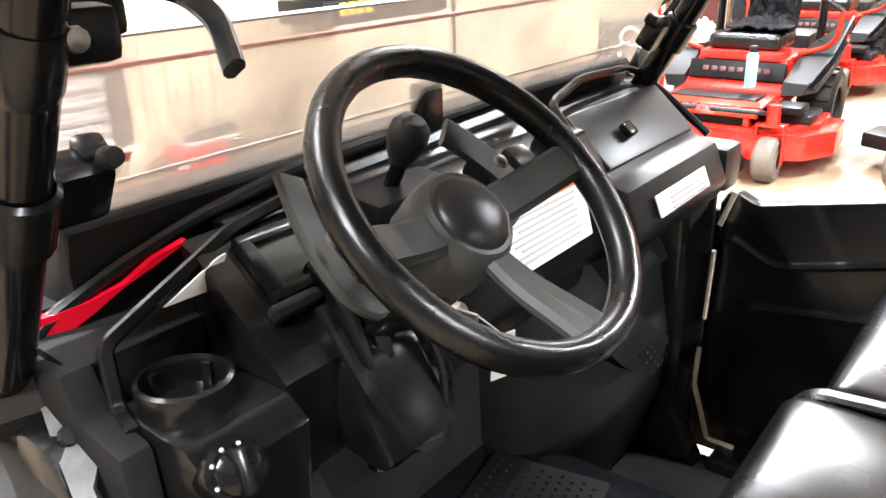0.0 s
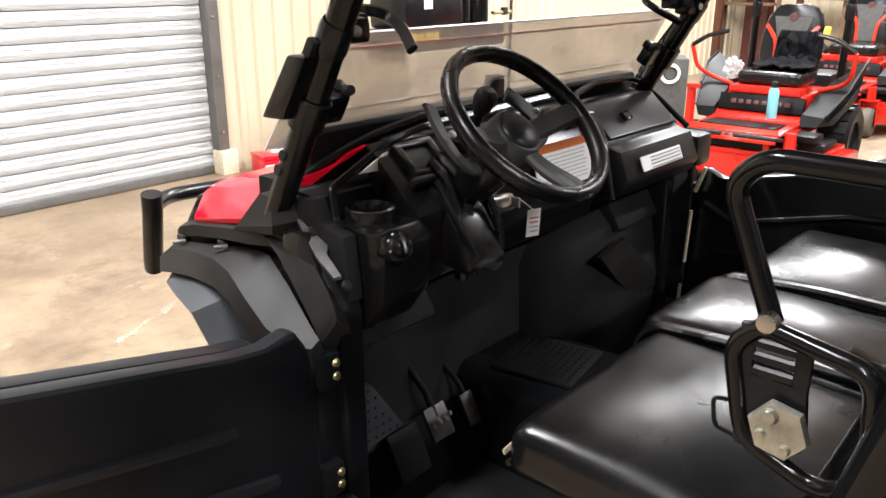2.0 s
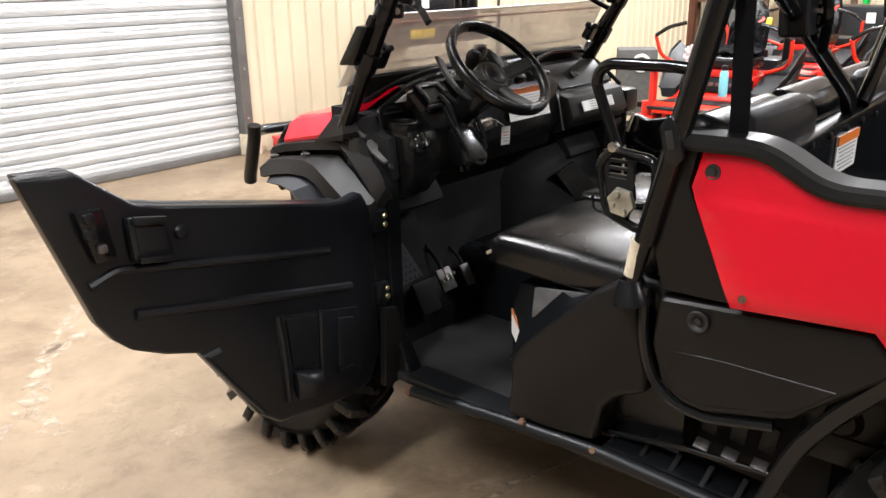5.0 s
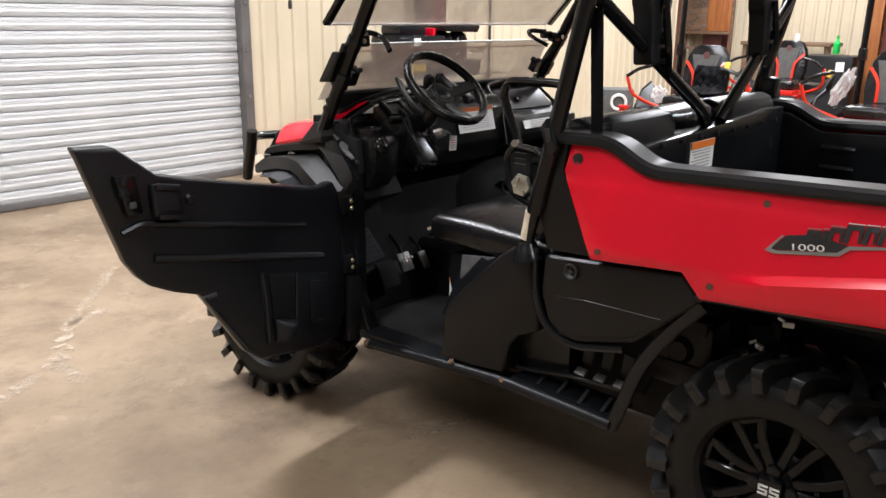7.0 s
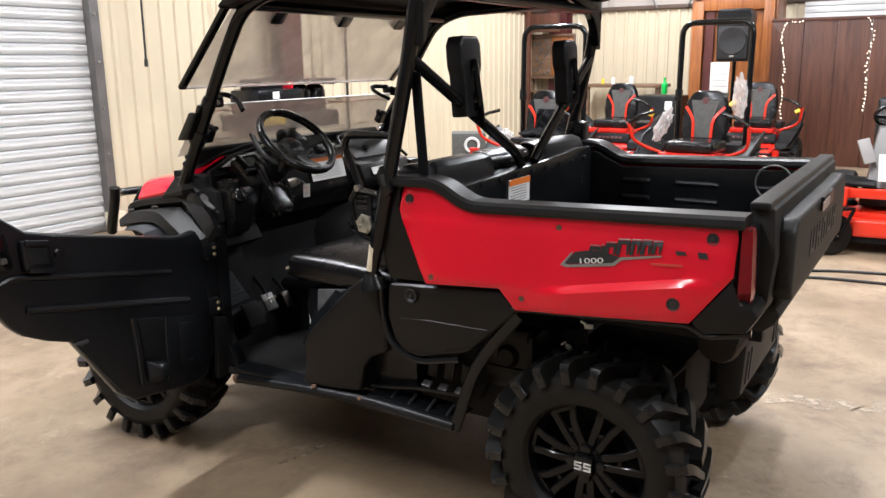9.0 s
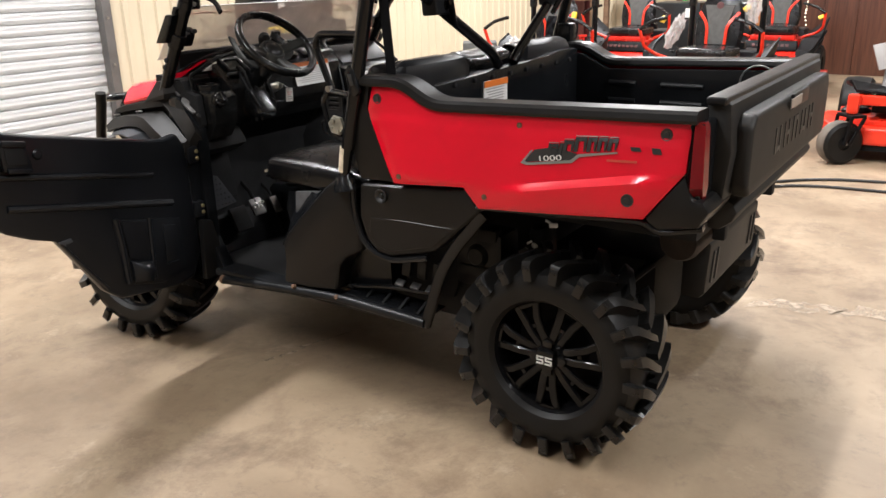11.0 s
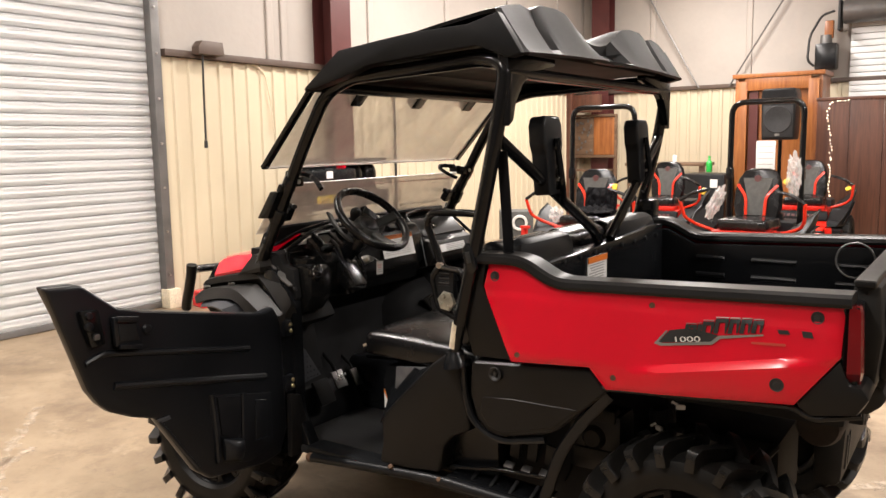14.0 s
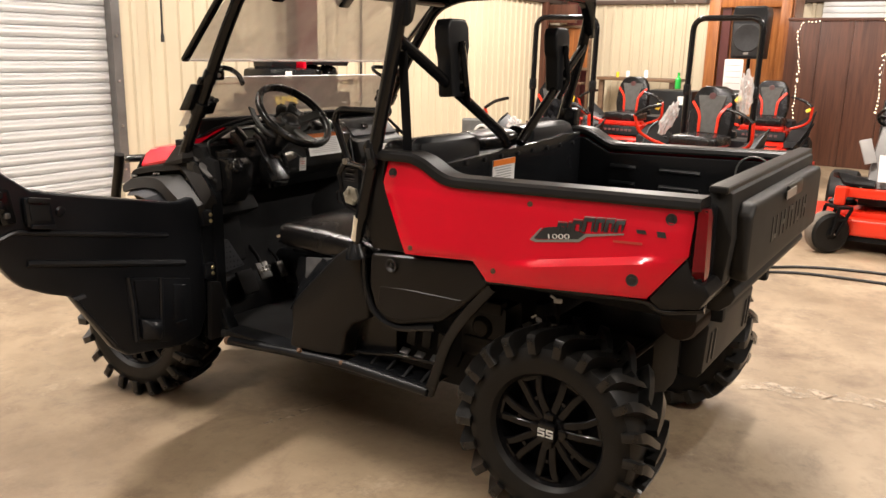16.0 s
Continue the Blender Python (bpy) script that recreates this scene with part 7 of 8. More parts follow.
    part("backrest", bb, M_vinylseat, seat_)
    for s in (-1, 1):
        part("piping", sweep([(0.140, s * 0.095, 0.86), (0.155, s * 0.10, 1.02), (0.168, s * 0.125, 1.08), (0.205, s * 0.205, 1.17)], flatbar(0.030, 0.014, 0.003), 0.03, up=(1, 0, 0)), M_orange, seat_, "red piping")
    part("back_panel", loft([[(0.142, -0.085, 0.86), (0.142, 0.085, 0.86), (0.165, 0.085, 0.86), (0.165, -0.085, 0.86)], [(0.158, -0.09, 1.03), (0.158, 0.09, 1.03), (0.18, 0.09, 1.03), (0.18, -0.09, 1.03)], [(0.205, -0.15, 1.24), (0.205, 0.15, 1.24), (0.23, 0.15, 1.24), (0.23, -0.15, 1.24)]]), M_grey, seat_, "grey fabric middle of the backrest")
    part("seat_emblem", lathe([(0, 0.006), (0.035, 0.005), (0.04, 0)], 6, m=pose(0.205, 0, 1.235, 0, -80, 0)), M_maroon, seat_)
    # engine
    eng = P("engine", box(0.72, 0, 0.60, 0.42, 0.56, 0.34, 0.05), M_plastic, label="black engine")
    part("air_filter", lathe([(0, 0.09), (0.10, 0.08), (0.11, 0), (0, 0)], 20, m=pose(0.72, 0, 0.76)), M_satin, eng)
    P("rear_bumper", tube([(0.55, -0.34, 0.45), (0.98, -0.34, 0.45), (0.98, 0.34, 0.45), (0.55, 0.34, 0.45)], 0.025, 0.06, 10), M_gloss)
    if hoop:
        hp = P("roll_hoop", tube([(0.40, -0.37, 0.50), (0.40, -0.37, 1.30), (0.42, -0.37, 2.03), (0.42, 0.37, 2.03), (0.40, 0.37, 1.30), (0.40, 0.37, 0.50)], 0.031, 0.14, 12), M_gloss, label="black roll hoop")
        for s in (-1, 1):
            part("hoop_hinge", box(0.40, s * 0.37, 1.28, 0.06, 0.07, 0.12, 0.01), M_satin, hp)
    return root


m_a = mower(pose(5.15, 2.97, 0, 0, 0, 2), "red zero-turn mower with black seat and folded levers")
copy_thing(m_a, pose(5.42, 1.31, 0, 0, 0, -6))
m_b = mower(pose(8.15, 3.18, 0, 0, 0, 0), "red zero-turn mower with black seat, no roll hoop", hoop=False)
copy_thing(m_b, pose(8.9, 1.42, 0, 0, 0, 2))

# wide-deck mower with a steering wheel, its front towards the vehicle
def wheel_mower(m, label):
    root = thing("riding_mower", label, "lawn mower", "", m)

    def P(name, bm_, mat, parent=None, label=""):
        return part(name, bm_, mat, parent or root, label)
    deck = P("deck", prism([(-0.12, -0.80), (-0.50, -0.84), (-0.86, -0.70), (-0.98, -0.36), (-0.98, 0.30), (-0.84, 0.60), (-0.50, 0.72), (-0.12, 0.70)], "z", 0.15, 0.30, 0.03, seg=3), M_orange, label="orange-red cutting deck")
    part("deck_shelf", prism([(-0.15, -0.68), (-0.50, -0.70), (-0.80, -0.56), (-0.88, -0.30), (-0.88, 0.25), (-0.78, 0.48), (-0.15, 0.58)], "z", 0.29, 0.35, 0.02), M_orange, deck)
    part("deck_skirt", prism([(-0.14, -0.76), (-0.50, -0.80), (-0.82, -0.66), (-0.94, -0.34), (-0.94, 0.28), (-0.80, 0.56), (-0.50, 0.68), (-0.14, 0.66)], "z", 0.10, 0.16), M_dark, deck)
    for yy in (-0.45, 0.0, 0.42):
        part("pulley_cover", lathe([(0, 0.05), (0.09, 0.045), (0.12, 0.02), (0.125, 0)], 18, m=pose(-0.45, yy, 0.35)), M_mowblack, deck)
    P("front_beam", sweep([(-0.50, 0.34, 0.50), (-0.86, 0.36, 0.52), (-1.02, 0.40, 0.52)], flatbar(0.07, 0.09, 0.01), 0.05), M_orange)
    P("front_beam", sweep([(-0.50, -0.34, 0.50), (-0.86, -0.36, 0.52), (-1.02, -0.40, 0.52)], flatbar(0.07, 0.09, 0.01), 0.05), M_orange)
    P("cross_beam", box(-0.90, 0, 0.52, 0.08, 0.84, 0.08, 0.012), M_orange, label="orange-red front cross beam")
    for s in (-1, 1):
        at = pose(-1.02, s * 0.40, 0)
        swung = at @ pose(0, 0, 0, 0, 0, -50)
        P("pivot_boss", move(box(0, 0, 0.50, 0.10, 0.09, 0.16, 0.02), at), M_orange)
        fork = P("caster_fork", move(box(0, 0, 0.405, 0.14, 0.20, 0.025, 0.006), swung), M_mowblack, label="black pierced caster fork")
        for d in (-0.095, 0.095):
            for x0, x1 in ((0.06, -0.055), (-0.06, -0.095)):
                part("fork_arm", move(sweep([(x0, d, 0.40), (x1, d, 0.17)], flatbar(0.016, 0.030, 0.003), up=(1, 0, 0)), swung), M_mowblack, fork)
            part("fork_tie", move(box(-0.02, d, 0.30, 0.08, 0.014, 0.03, 0.003), swung), M_mowblack, fork)
        r = 0.18
        hubm = swung @ pose(-0.08, 0, r, 90)
        cw = P("caster_wheel", lathe([(0.055, -0.07), (0.08, -0.068), (r - 0.03, -0.075), (r - 0.006, -0.058), (r, 0), (r - 0.006, 0.058), (r - 0.03, 0.075), (0.08, 0.068), (0.055, 0.07), (0.05, 0), (0.055, -0.07)], 32, m=hubm), M_rubber, label="black caster tyre")
        part("tread_band", lathe([(r - 0.002, -0.052), (r + 0.003, -0.03), (r + 0.003, 0.03), (r - 0.002, 0.052)], 32, m=hubm), M_rubber2, cw, "dusty tan tread")
        for d in (0, 180):
            part("axle_cap", lathe([(0, 0.085), (0.018, 0.084), (0.024, 0.07), (0.058, 0.060)], 14, m=hubm @ pose(0, 0, 0, d)), M_mowblack, cw)
            part("axle_nut", lathe([(0, 0.102), (0.012, 0.10), (0.014, 0.083)], 8, m=hubm @ pose(0, 0, 0, d)), M_steel, cw)
        rw = P("drive_wheel", lathe([(0.14, -0.12), (0.17, -0.13), (0.24, -0.135), (0.27, -0.11), (0.28, 0), (0.27, 0.11), (0.24, 0.135), (0.17, 0.13), (0.14, 0.12), (0.13, 0), (0.14, -0.12)], 32, m=pose(0.42, s * 0.50, 0.28, 90)), M_rubber, label="black drive tyre")
        part("wheel_disc", lathe([(0, -0.07), (0.14, -0.09), (0.14, 0.09), (0, 0.07)], 20, m=pose(0.42, s * 0.50, 0.28, 90)), M_mowblack, rw)
        P("foot_pan", loft([[(-0.90, s * 0.16, 0.57), (-0.90, s * 0.40, 0.58), (-0.90, s * 0.40, 0.60), (-0.90, s * 0.16, 0.59)], [(-0.80, s * 0.16, 0.60), (-0.78, s * 0.46, 0.64), (-0.78, s * 0.46, 0.67), (-0.80, s * 0.16, 0.62)], [(-0.55, s * 0.16, 0.56), (-0.55, s * 0.52, 0.60), (-0.55, s * 0.52, 0.63), (-0.55, s * 0.16, 0.58)], [(-0.2, s * 0.16, 0.54), (-0.2, s * 0.50, 0.54), (-0.2, s * 0.50, 0.57), (-0.2, s * 0.16, 0.57)]]), M_mowblack, label="black moulded foot pan")
    P("chassis", box(0.0, 0, 0.46, 1.5, 0.56, 0.14, 0.02), M_dark)
    tower = P("tower", loft([[(-0.74, -0.01, 0.55), (-0.74, 0.23, 0.55), (-0.50, 0.25, 0.55), (-0.50, -0.03, 0.55)], [(-0.62, 0.01, 0.85), (-0.62, 0.21, 0.85), (-0.42, 0.23, 0.85), (-0.42, -0.01, 0.85)], [(-0.52, 0.04, 1.05), (-0.52, 0.18, 1.05), (-0.38, 0.19, 1.06), (-0.38, 0.03, 1.06)]]), M_jamb, label="grey steering tower")
    rim = P("steering_wheel", sweep([(0.18 * math.cos(a), 0.18 * math.sin(a), 0) for a in [2 * math.pi * k / 36 for k in range(36)]], circle(0.015, 8), closed=True), M_grip, label="black steering wheel")
    rim.matrix_basis = pose(-0.38, 0.06, 1.14, 0, 35, 0)
    part("spoke", box(0, 0, 0, 0.05, 0.34, 0.016, 0.005), M_grip, rim)
    part("spoke_hub", lathe([(0, 0.02), (0.04, 0.016), (0.045, -0.03), (0, -0.06)], 16), M_grip, rim)
    part("tag", box(-0.78, 0.10, 0.73, 0.004, 0.11, 0.24, rot=(0, 24, 10)), M_white, tower, "white paper tag")
    part("booklet", box(-0.70, 0.26, 0.86, 0.02, 0.10, 0.22, 0.004, rot=(-14, 20, 20)), M_greyink, tower, "grey plastic booklet pouch")
    st = P("seat", cushion(0.02, 0, 0.80, 0.46, 0.50, 0.12, 0.045, 0.02), M_vinylseat, label="black vinyl seat")
    part("backrest", cushion(0, 0, 0, 0.44, 0.50, 0.10, 0.045, 0.02, m=pose(0.28, 0, 1.06, 0, -78, 0)), M_vinylseat, st)
    part("seat_post", box(0.05, 0, 0.66, 0.36, 0.40, 0.20, 0.02), M_orange, st)
    P("engine_hood", box(0.72, 0, 0.66, 0.44, 0.54, 0.34, 0.06), M_mowblack, label="black engine cover")
    return root


wheel_mower(pose(5.56, -0.54, 0, 0, 0, 2), "orange-red riding mower with grey steering tower and paper tag")

# things lying on the first mower
cl = bmesh.new()
rows = []
for i in range(37):
    row = []
    u = i / 36
    for j in range(33):
        v = j / 32 - 0.5
        along = u * 0.62
        x, z = (-0.20 + along, 0.855) if along < 0.34 else (0.14 + 0.06 * (along - 0.34) / 0.28, 0.855 + (along - 0.34) * 0.95)
        y = v * (0.44 - 0.16 * u) + 0.05 * noise.noise(Vector((u * 3, v * 2, 4.0)))
        q = Vector((u * 5.0, v * 6.0, 1.7))
        fold = abs(noise.noise(q)) * 0.085 + abs(noise.noise(q * 2.3)) * 0.035 + 0.02
        edge = min(1.0, 6 * min(u + 0.02, 1.02 - u, v + 0.52, 0.52 - v))
        n_ = Vector((0, 0, 1)) if along < 0.34 else Vector((-0.95, 0, 0.3))
        row.append(cl.verts.new(Vector((x, y, z)) + n_ * fold * (0.35 + 0.65 * edge)))
    rows.append(row)
for r0, r1 in zip(rows, rows[1:]):
    for k in range(32):
        cl.faces.new((r0[k], r0[k + 1], r1[k + 1], r1[k]))
thick(cl, 0.012)
tagged(part("jacket", move(cl, pose(5.15, 2.90, 0, 0, 0, 2)), M_cloth, None, angle=60), "crumpled black cloth jacket on the mower seat", "jacket")
bt = thing("water_bottle", "pale blue insulated water bottle standing on the mower", "bottle", "", pose(4.56, 2.78, 0.545))
part("body", lathe([(0, 0), (0.036, 0), (0.038, 0.01), (0.038, 0.20), (0.026, 0.225)], 20), M_teal, bt)
part("cap", lathe([(0.026, 0.222), (0.027, 0.26), (0.02, 0.268), (0, 0.268)], 20), M_plastic, bt, "grey screw cap")


def bag(m, sx, sz, label):
    b_ = bmesh.new()
    bmesh.ops.create_icosphere(b_, subdivisions=4, radius=1.0)
    for v in b_.verts:
        n = v.co.copy()
        v.co = Vector((n.x * sx, n.y * sx * 0.7, n.z * sz)) * (1 + 0.4 * noise.noise(n * 2.5) + 0.28 * noise.noise(n * 6) + 0.12 * noise.noise(n * 14))
    return tagged(part("plastic_bag", move(b_, m), M_bag, None, angle=12), label, "plastic bag", "plastic wrappings")


bag(pose(4.98, 3.28, 0.84), 0.09, 0.08, "crumpled clear plastic wrap on the mower lever")
bag(pose(5.2, 0.86, 1.28), 0.085, 0.20, "clear plastic wrap hanging on the mower lever")
bag(pose(5.2, 1.60, 1.0, 25, 0, 0), 0.08, 0.17, "clear plastic wrap hanging on the mower lever")
for k, p in enumerate(((5.0, 2.60, 1.16), (5.2, 1.72, 1.12), (5.2, 0.92, 1.23), (9.0, 0.90, 0.95))):
    tagged(part("lever_tag", box(0, 0, 0, 0.03, 0.05, 0.07, 0.01, rot=(20 * k, 30, 0)), M_yellow, None), "yellow plastic tag on a mower lever", "tag", "yellow tags").matrix_basis = pose(*p)

# ---- things along the walls ----
# grey bass cabinet by the wall
bc = thing("bass_speaker", "grey carpeted bass speaker cabinet with a chrome cone ring", "speaker", "", pose(6.35, 4.45, 0, 0, 0, -58))
part("cabinet", box(-0.10, 0, 0.375, 0.44, 0.40, 0.75, 0.02), M_grey, bc)
part("cone_ring", lathe([(0.065, 0.0), (0.075, 0.02), (0.10, 0.02), (0.105, 0.0)], 28, m=pose(-0.06, -0.202, 0.60, 90)), M_white, bc, "bright metal ring")
part("cone", lathe([(0, -0.03), (0.02, -0.028), (0.068, 0.006)], 24, m=pose(-0.06, -0.204, 0.60, 90)), M_cone, bc)

# red tool case with a pair of sneakers on it
tc = thing("tool_case", "red plastic tool case on the floor by the wall", "tool case", "", pose(2.43, 6.02, 0, 0, 0, -12))
part("body", box(0, 0, 0.068, 0.39, 0.25, 0.136, 0.012), M_red, tc)
part("lid", box(0, 0, 0.152, 0.40, 0.26, 0.032, 0.010), M_red, tc)
part("label_plate", box(-0.145, -0.127, 0.066, 0.08, 0.004, 0.06), M_white, tc)
part("latch", box(0.1, -0.131, 0.136, 0.05, 0.014, 0.035, 0.004), M_jamb, tc)
cart = thing("carton", "grey-brown cardboard carton beside the tool case", "box", "", pose(2.75, 6.04, 0, 0, 0, 6))
part("body", box(0, 0, 0.075, 0.22, 0.24, 0.15, 0.004), M_carton, cart)
part("flap", box(0, -0.005, 0.153, 0.225, 0.24, 0.006, 0.002), M_carton, cart)
part("tape", box(0, -0.006, 0.1575, 0.05, 0.235, 0.002), M_greyink, cart)


def sneaker(m):
    root = thing("sneaker", "black and grey sneaker with a white sole", "shoe", "pair of sneakers", m)
    secs, sole = [], []
    for x, w, h in ((-0.14, 0.028, 0.075), (-0.11, 0.036, 0.095), (-0.05, 0.038, 0.10), (0.0, 0.04, 0.08), (0.06, 0.046, 0.055), (0.11, 0.044, 0.042), (0.14, 0.028, 0.03)):
        secs.append([(x, -w, 0.024), (x, -w * 0.95, h * 0.6), (x, -w * 0.5, h), (x, w * 0.5, h), (x, w * 0.95, h * 0.6), (x, w, 0.024)])
        sole.append([(x * 1.04, -w * 1.08, 0), (x * 1.04, -w * 1.1, 0.026), (x * 1.04, w * 1.1, 0.026), (x * 1.04, w * 1.08, 0)])
    bb = loft(secs)
    part("upper", bb, M_shoe, root)
    part("sole", loft(sole), M_white, root, "white rubber sole")
    part("tongue", box(0.01, 0, 0.094, 0.075, 0.034, 0.012, 0.004, rot=(0, 30, 0)), M_greyink, root)
    for k in range(4):
        part("lace", tube([(0.04 - 0.02 * k, -0.03, 0.068 + 0.008 * k), (0.04 - 0.02 * k, 0, 0.088 + 0.011 * k), (0.04 - 0.02 * k, 0.03, 0.068 + 0.008 * k)], 0.003, 0.01, 5), M_cloth, root)
    for q in (-1, 1):
        part("lace_loop", tube([(-0.02, 0, 0.115), (-0.01, q * 0.03, 0.145), (0.01, q * 0.05, 0.14), (0.01, q * 0.035, 0.112), (-0.02, 0, 0.112)], 0.0025, 0.02, 5), M_cloth, root)
    return root


sn = sneaker(pose(2.50, 6.03, 0.169, 0, 0, 172))
copy_thing(sn, pose(2.70, 6.08, 0.159, 0, 0, 150))

# compressor: black box with tanks, red strap and a yellow-lettered front
ac = thing("air_compressor", "black air compressor with upright tanks and white sticker", "compressor", "", pose(4.05, 5.55, 0))
# invented beige block: pane haze over the lower compressor, put into its colour
part("base", box(-0.15, 0, 0.475, 1.3, 0.5, 0.95, 0.02), M_beige, ac, "pale block in place of the compressor's hazed lower part")
part("panel", box(-0.20, 0, 1.04, 1.42, 0.48, 0.17, 0.02), M_plastic, ac)
part("housing", box(-0.42, 0, 1.26, 0.74, 0.44, 0.28, 0.06), M_satin, ac)
part("sticker", box(-0.52, -0.223, 1.33, 0.10, 0.004, 0.08), M_white, ac, "white sticker")
for k, (dx, w) in enumerate(((-0.72, 0.07), (-0.63, 0.07), (-0.54, 0.07), (-0.45, 0.07))):
    part("letter_bar", box(dx, -0.244, 1.06, w, 0.004, 0.09, 0.002), M_yellow, ac)
for dx in (0.12, 0.38):
    part("tank", lathe([(0, 0.95), (0.12, 0.95), (0.13, 1.0), (0.13, 1.34), (0.11, 1.40), (0.05, 1.43), (0, 1.435)], 24, m=pose(dx, 0.02, 0)), M_gloss, ac, "glossy black upright tank")
part("pump", box(-0.50, 0, 1.45, 0.40, 0.3, 0.12, 0.04), M_satin, ac)
part("red_strap", box(-0.18, -0.05, 1.40, 0.04, 0.2, 0.14, 0.01), M_red, ac, "red strap")
part("tray", prism([(-0.10, 1.44), (0.50, 1.42), (0.54, 1.48), (0.52, 1.50), (-0.10, 1.50)], "y", -0.2, 0.2, 0.01), M_satin, ac)
part("valve", tube([(0.50, -0.1, 1.22), (0.78, -0.1, 1.22)], 0.018, 0, 8), M_zinc, ac, "brass valve")
part("valve_knob", box(0.68, -0.1, 1.23, 0.06, 0.05, 0.07, 0.01), M_ink, ac)

# hanging cord and power outlet by the door
hc = thing("hanging_cord", "black cord hanging from a brown junction box", "cord")
part("junction_box", prism([(2.50, 2.62), (2.50, 2.70), (2.55, 2.76), (2.82, 2.76), (2.84, 2.62)], "y", 6.14, 6.26, 0.01), M_trim, hc)
part("cord", tube([(2.575, 6.18, 2.62), (2.57, 6.19, 2.2), (2.565, 6.19, 1.70)], 0.011, 0.1, 8), M_ink, hc)
part("plug", lathe([(0, 0.05), (0.018, 0.045), (0.02, -0.03), (0, -0.035)], 10, m=pose(2.565, 6.19, 1.68)), M_ink, hc)
pp = thing("wall_pipe", "thin dark conduit on the sheet steel wall", "pipe")
part("pipe", tube([(5.95, 6.28, 0), (5.95, 6.28, 2.6)], 0.018, 0, 8), M_ink, pp)
tagged(part("wall_cable", tube([(3.35, 6.30, 2.6), (3.55, 6.30, 2.5), (3.62, 6.30, 2.2), (3.66, 6.30, 1.8)], 0.008, 0.1, 6), M_tape, None), "pale cable running down the sheet steel wall", "cable")

# wooden wardrobe
wd = thing("wardrobe", "tall varnished orange wooden wardrobe with open middle", "wardrobe", "", pose(10.95, 2.27, 0))
for yy in (-0.64, 0.64):
    part("side", box(0.35, yy, 1.32, 0.70, 0.06, 2.64, 0.006), M_wood, wd)
    part("stile", box(-0.02, yy * 0.86, 1.30, 0.05, 0.16, 2.56, 0.006), M_wood, wd)
part("top", box(0.34, 0, 2.67, 0.80, 1.42, 0.07, 0.012), M_wood, wd)
part("back", box(0.06, 0, 1.32, 0.03, 1.24, 2.6), M_wood, wd)
part("header", box(-0.02, 0, 2.53, 0.045, 1.02, 0.20, 0.006), M_wood, wd)
part("shelf", box(0.34, 0, 0.62, 0.64, 1.22, 0.03), M_wood, wd)
part("curtain", sweep([(0.02, 0.44, 1.7), (0.01, 0.30, 1.7)], flatbar(1.6, 0.04, 0.01), up=(1, 0, 0)), M_maroon, wd, "dark red cloth")

# loudspeaker on a stand with papers
sp = thing("loudspeaker", "black loudspeaker on a pole stand before the wardrobe", "speaker", "", pose(10.2, 2.06, 0))
bb = prism([(-0.235, 1.62), (0.235, 1.62), (0.255, 2.30), (0.23, 2.40), (-0.23, 2.40), (-0.255, 2.30)], "x", -0.16, 0.26, 0.03)
part("cabinet", bb, M_plastic, sp)
part("grille", box(-0.165, 0, 1.90, 0.02, 0.44, 0.48, 0.02), M_cone, sp)
part("woofer", lathe([(0.0, 0.0), (0.05, 0.004), (0.15, 0.016), (0.20, 0.02), (0.21, 0.0)], 32, m=pose(-0.172, 0, 1.93, 0, -90, 0)), M_cone, sp)
part("horn", loft([[(-0.168, -0.20, 2.20), (-0.168, 0.20, 2.20), (-0.168, 0.24, 2.37), (-0.168, -0.24, 2.37)], [(-0.10, -0.06, 2.26), (-0.10, 0.06, 2.26), (-0.10, 0.06, 2.31), (-0.10, -0.06, 2.31)]]), M_dark, sp)
part("badge", box(-0.178, 0, 1.70, 0.006, 0.07, 0.035, 0.002), M_silver, sp)
part("stand", tube([(0.05, 0, 0), (0.05, 0, 1.62)], 0.03, 0, 12), M_gloss, sp)
for a in (0, 120, 240):
    part("stand_leg", tube([(0.05, 0, 0.55), (0.05 + 0.5 * math.cos(radians(a)), 0.5 * math.sin(radians(a)), 0.02)], 0.014, 0, 8), M_gloss, sp)
pb = thing("paper_board", "white printed price sheet below the loudspeaker", "paper", "", pose(10.0, 2.21, 0))
part("sheet", box(0, 0, 1.38, 0.01, 0.28, 0.46, 0.002), M_white, pb)
for k in range(4):
    part("printed_line", box(-0.007, 0.0, 1.52 - 0.09 * k, 0.003, 0.22, 0.008), M_greyink, pb)
part("backing", box(0.02, 0, 0.60, 0.02, 0.30, 1.2, 0.004), M_grey, pb)

# dark panelled partition with string lights
pn = thing("wood_partition", "dark red-brown panelled wooden partition with string lights", "partition", "", pose(10.85, 0, 0))
for k in range(6):
    part("board", box(0.05, 1.42 - 0.47 * k, 1.11, 0.05, 0.465, 2.22, 0.004), M_darkwood, pn)
part("top_rail", box(0.05, 0.24, 2.24, 0.08, 2.86, 0.05, 0.006), M_darkwood, pn)
random.seed(12)
bulb_mesh = None


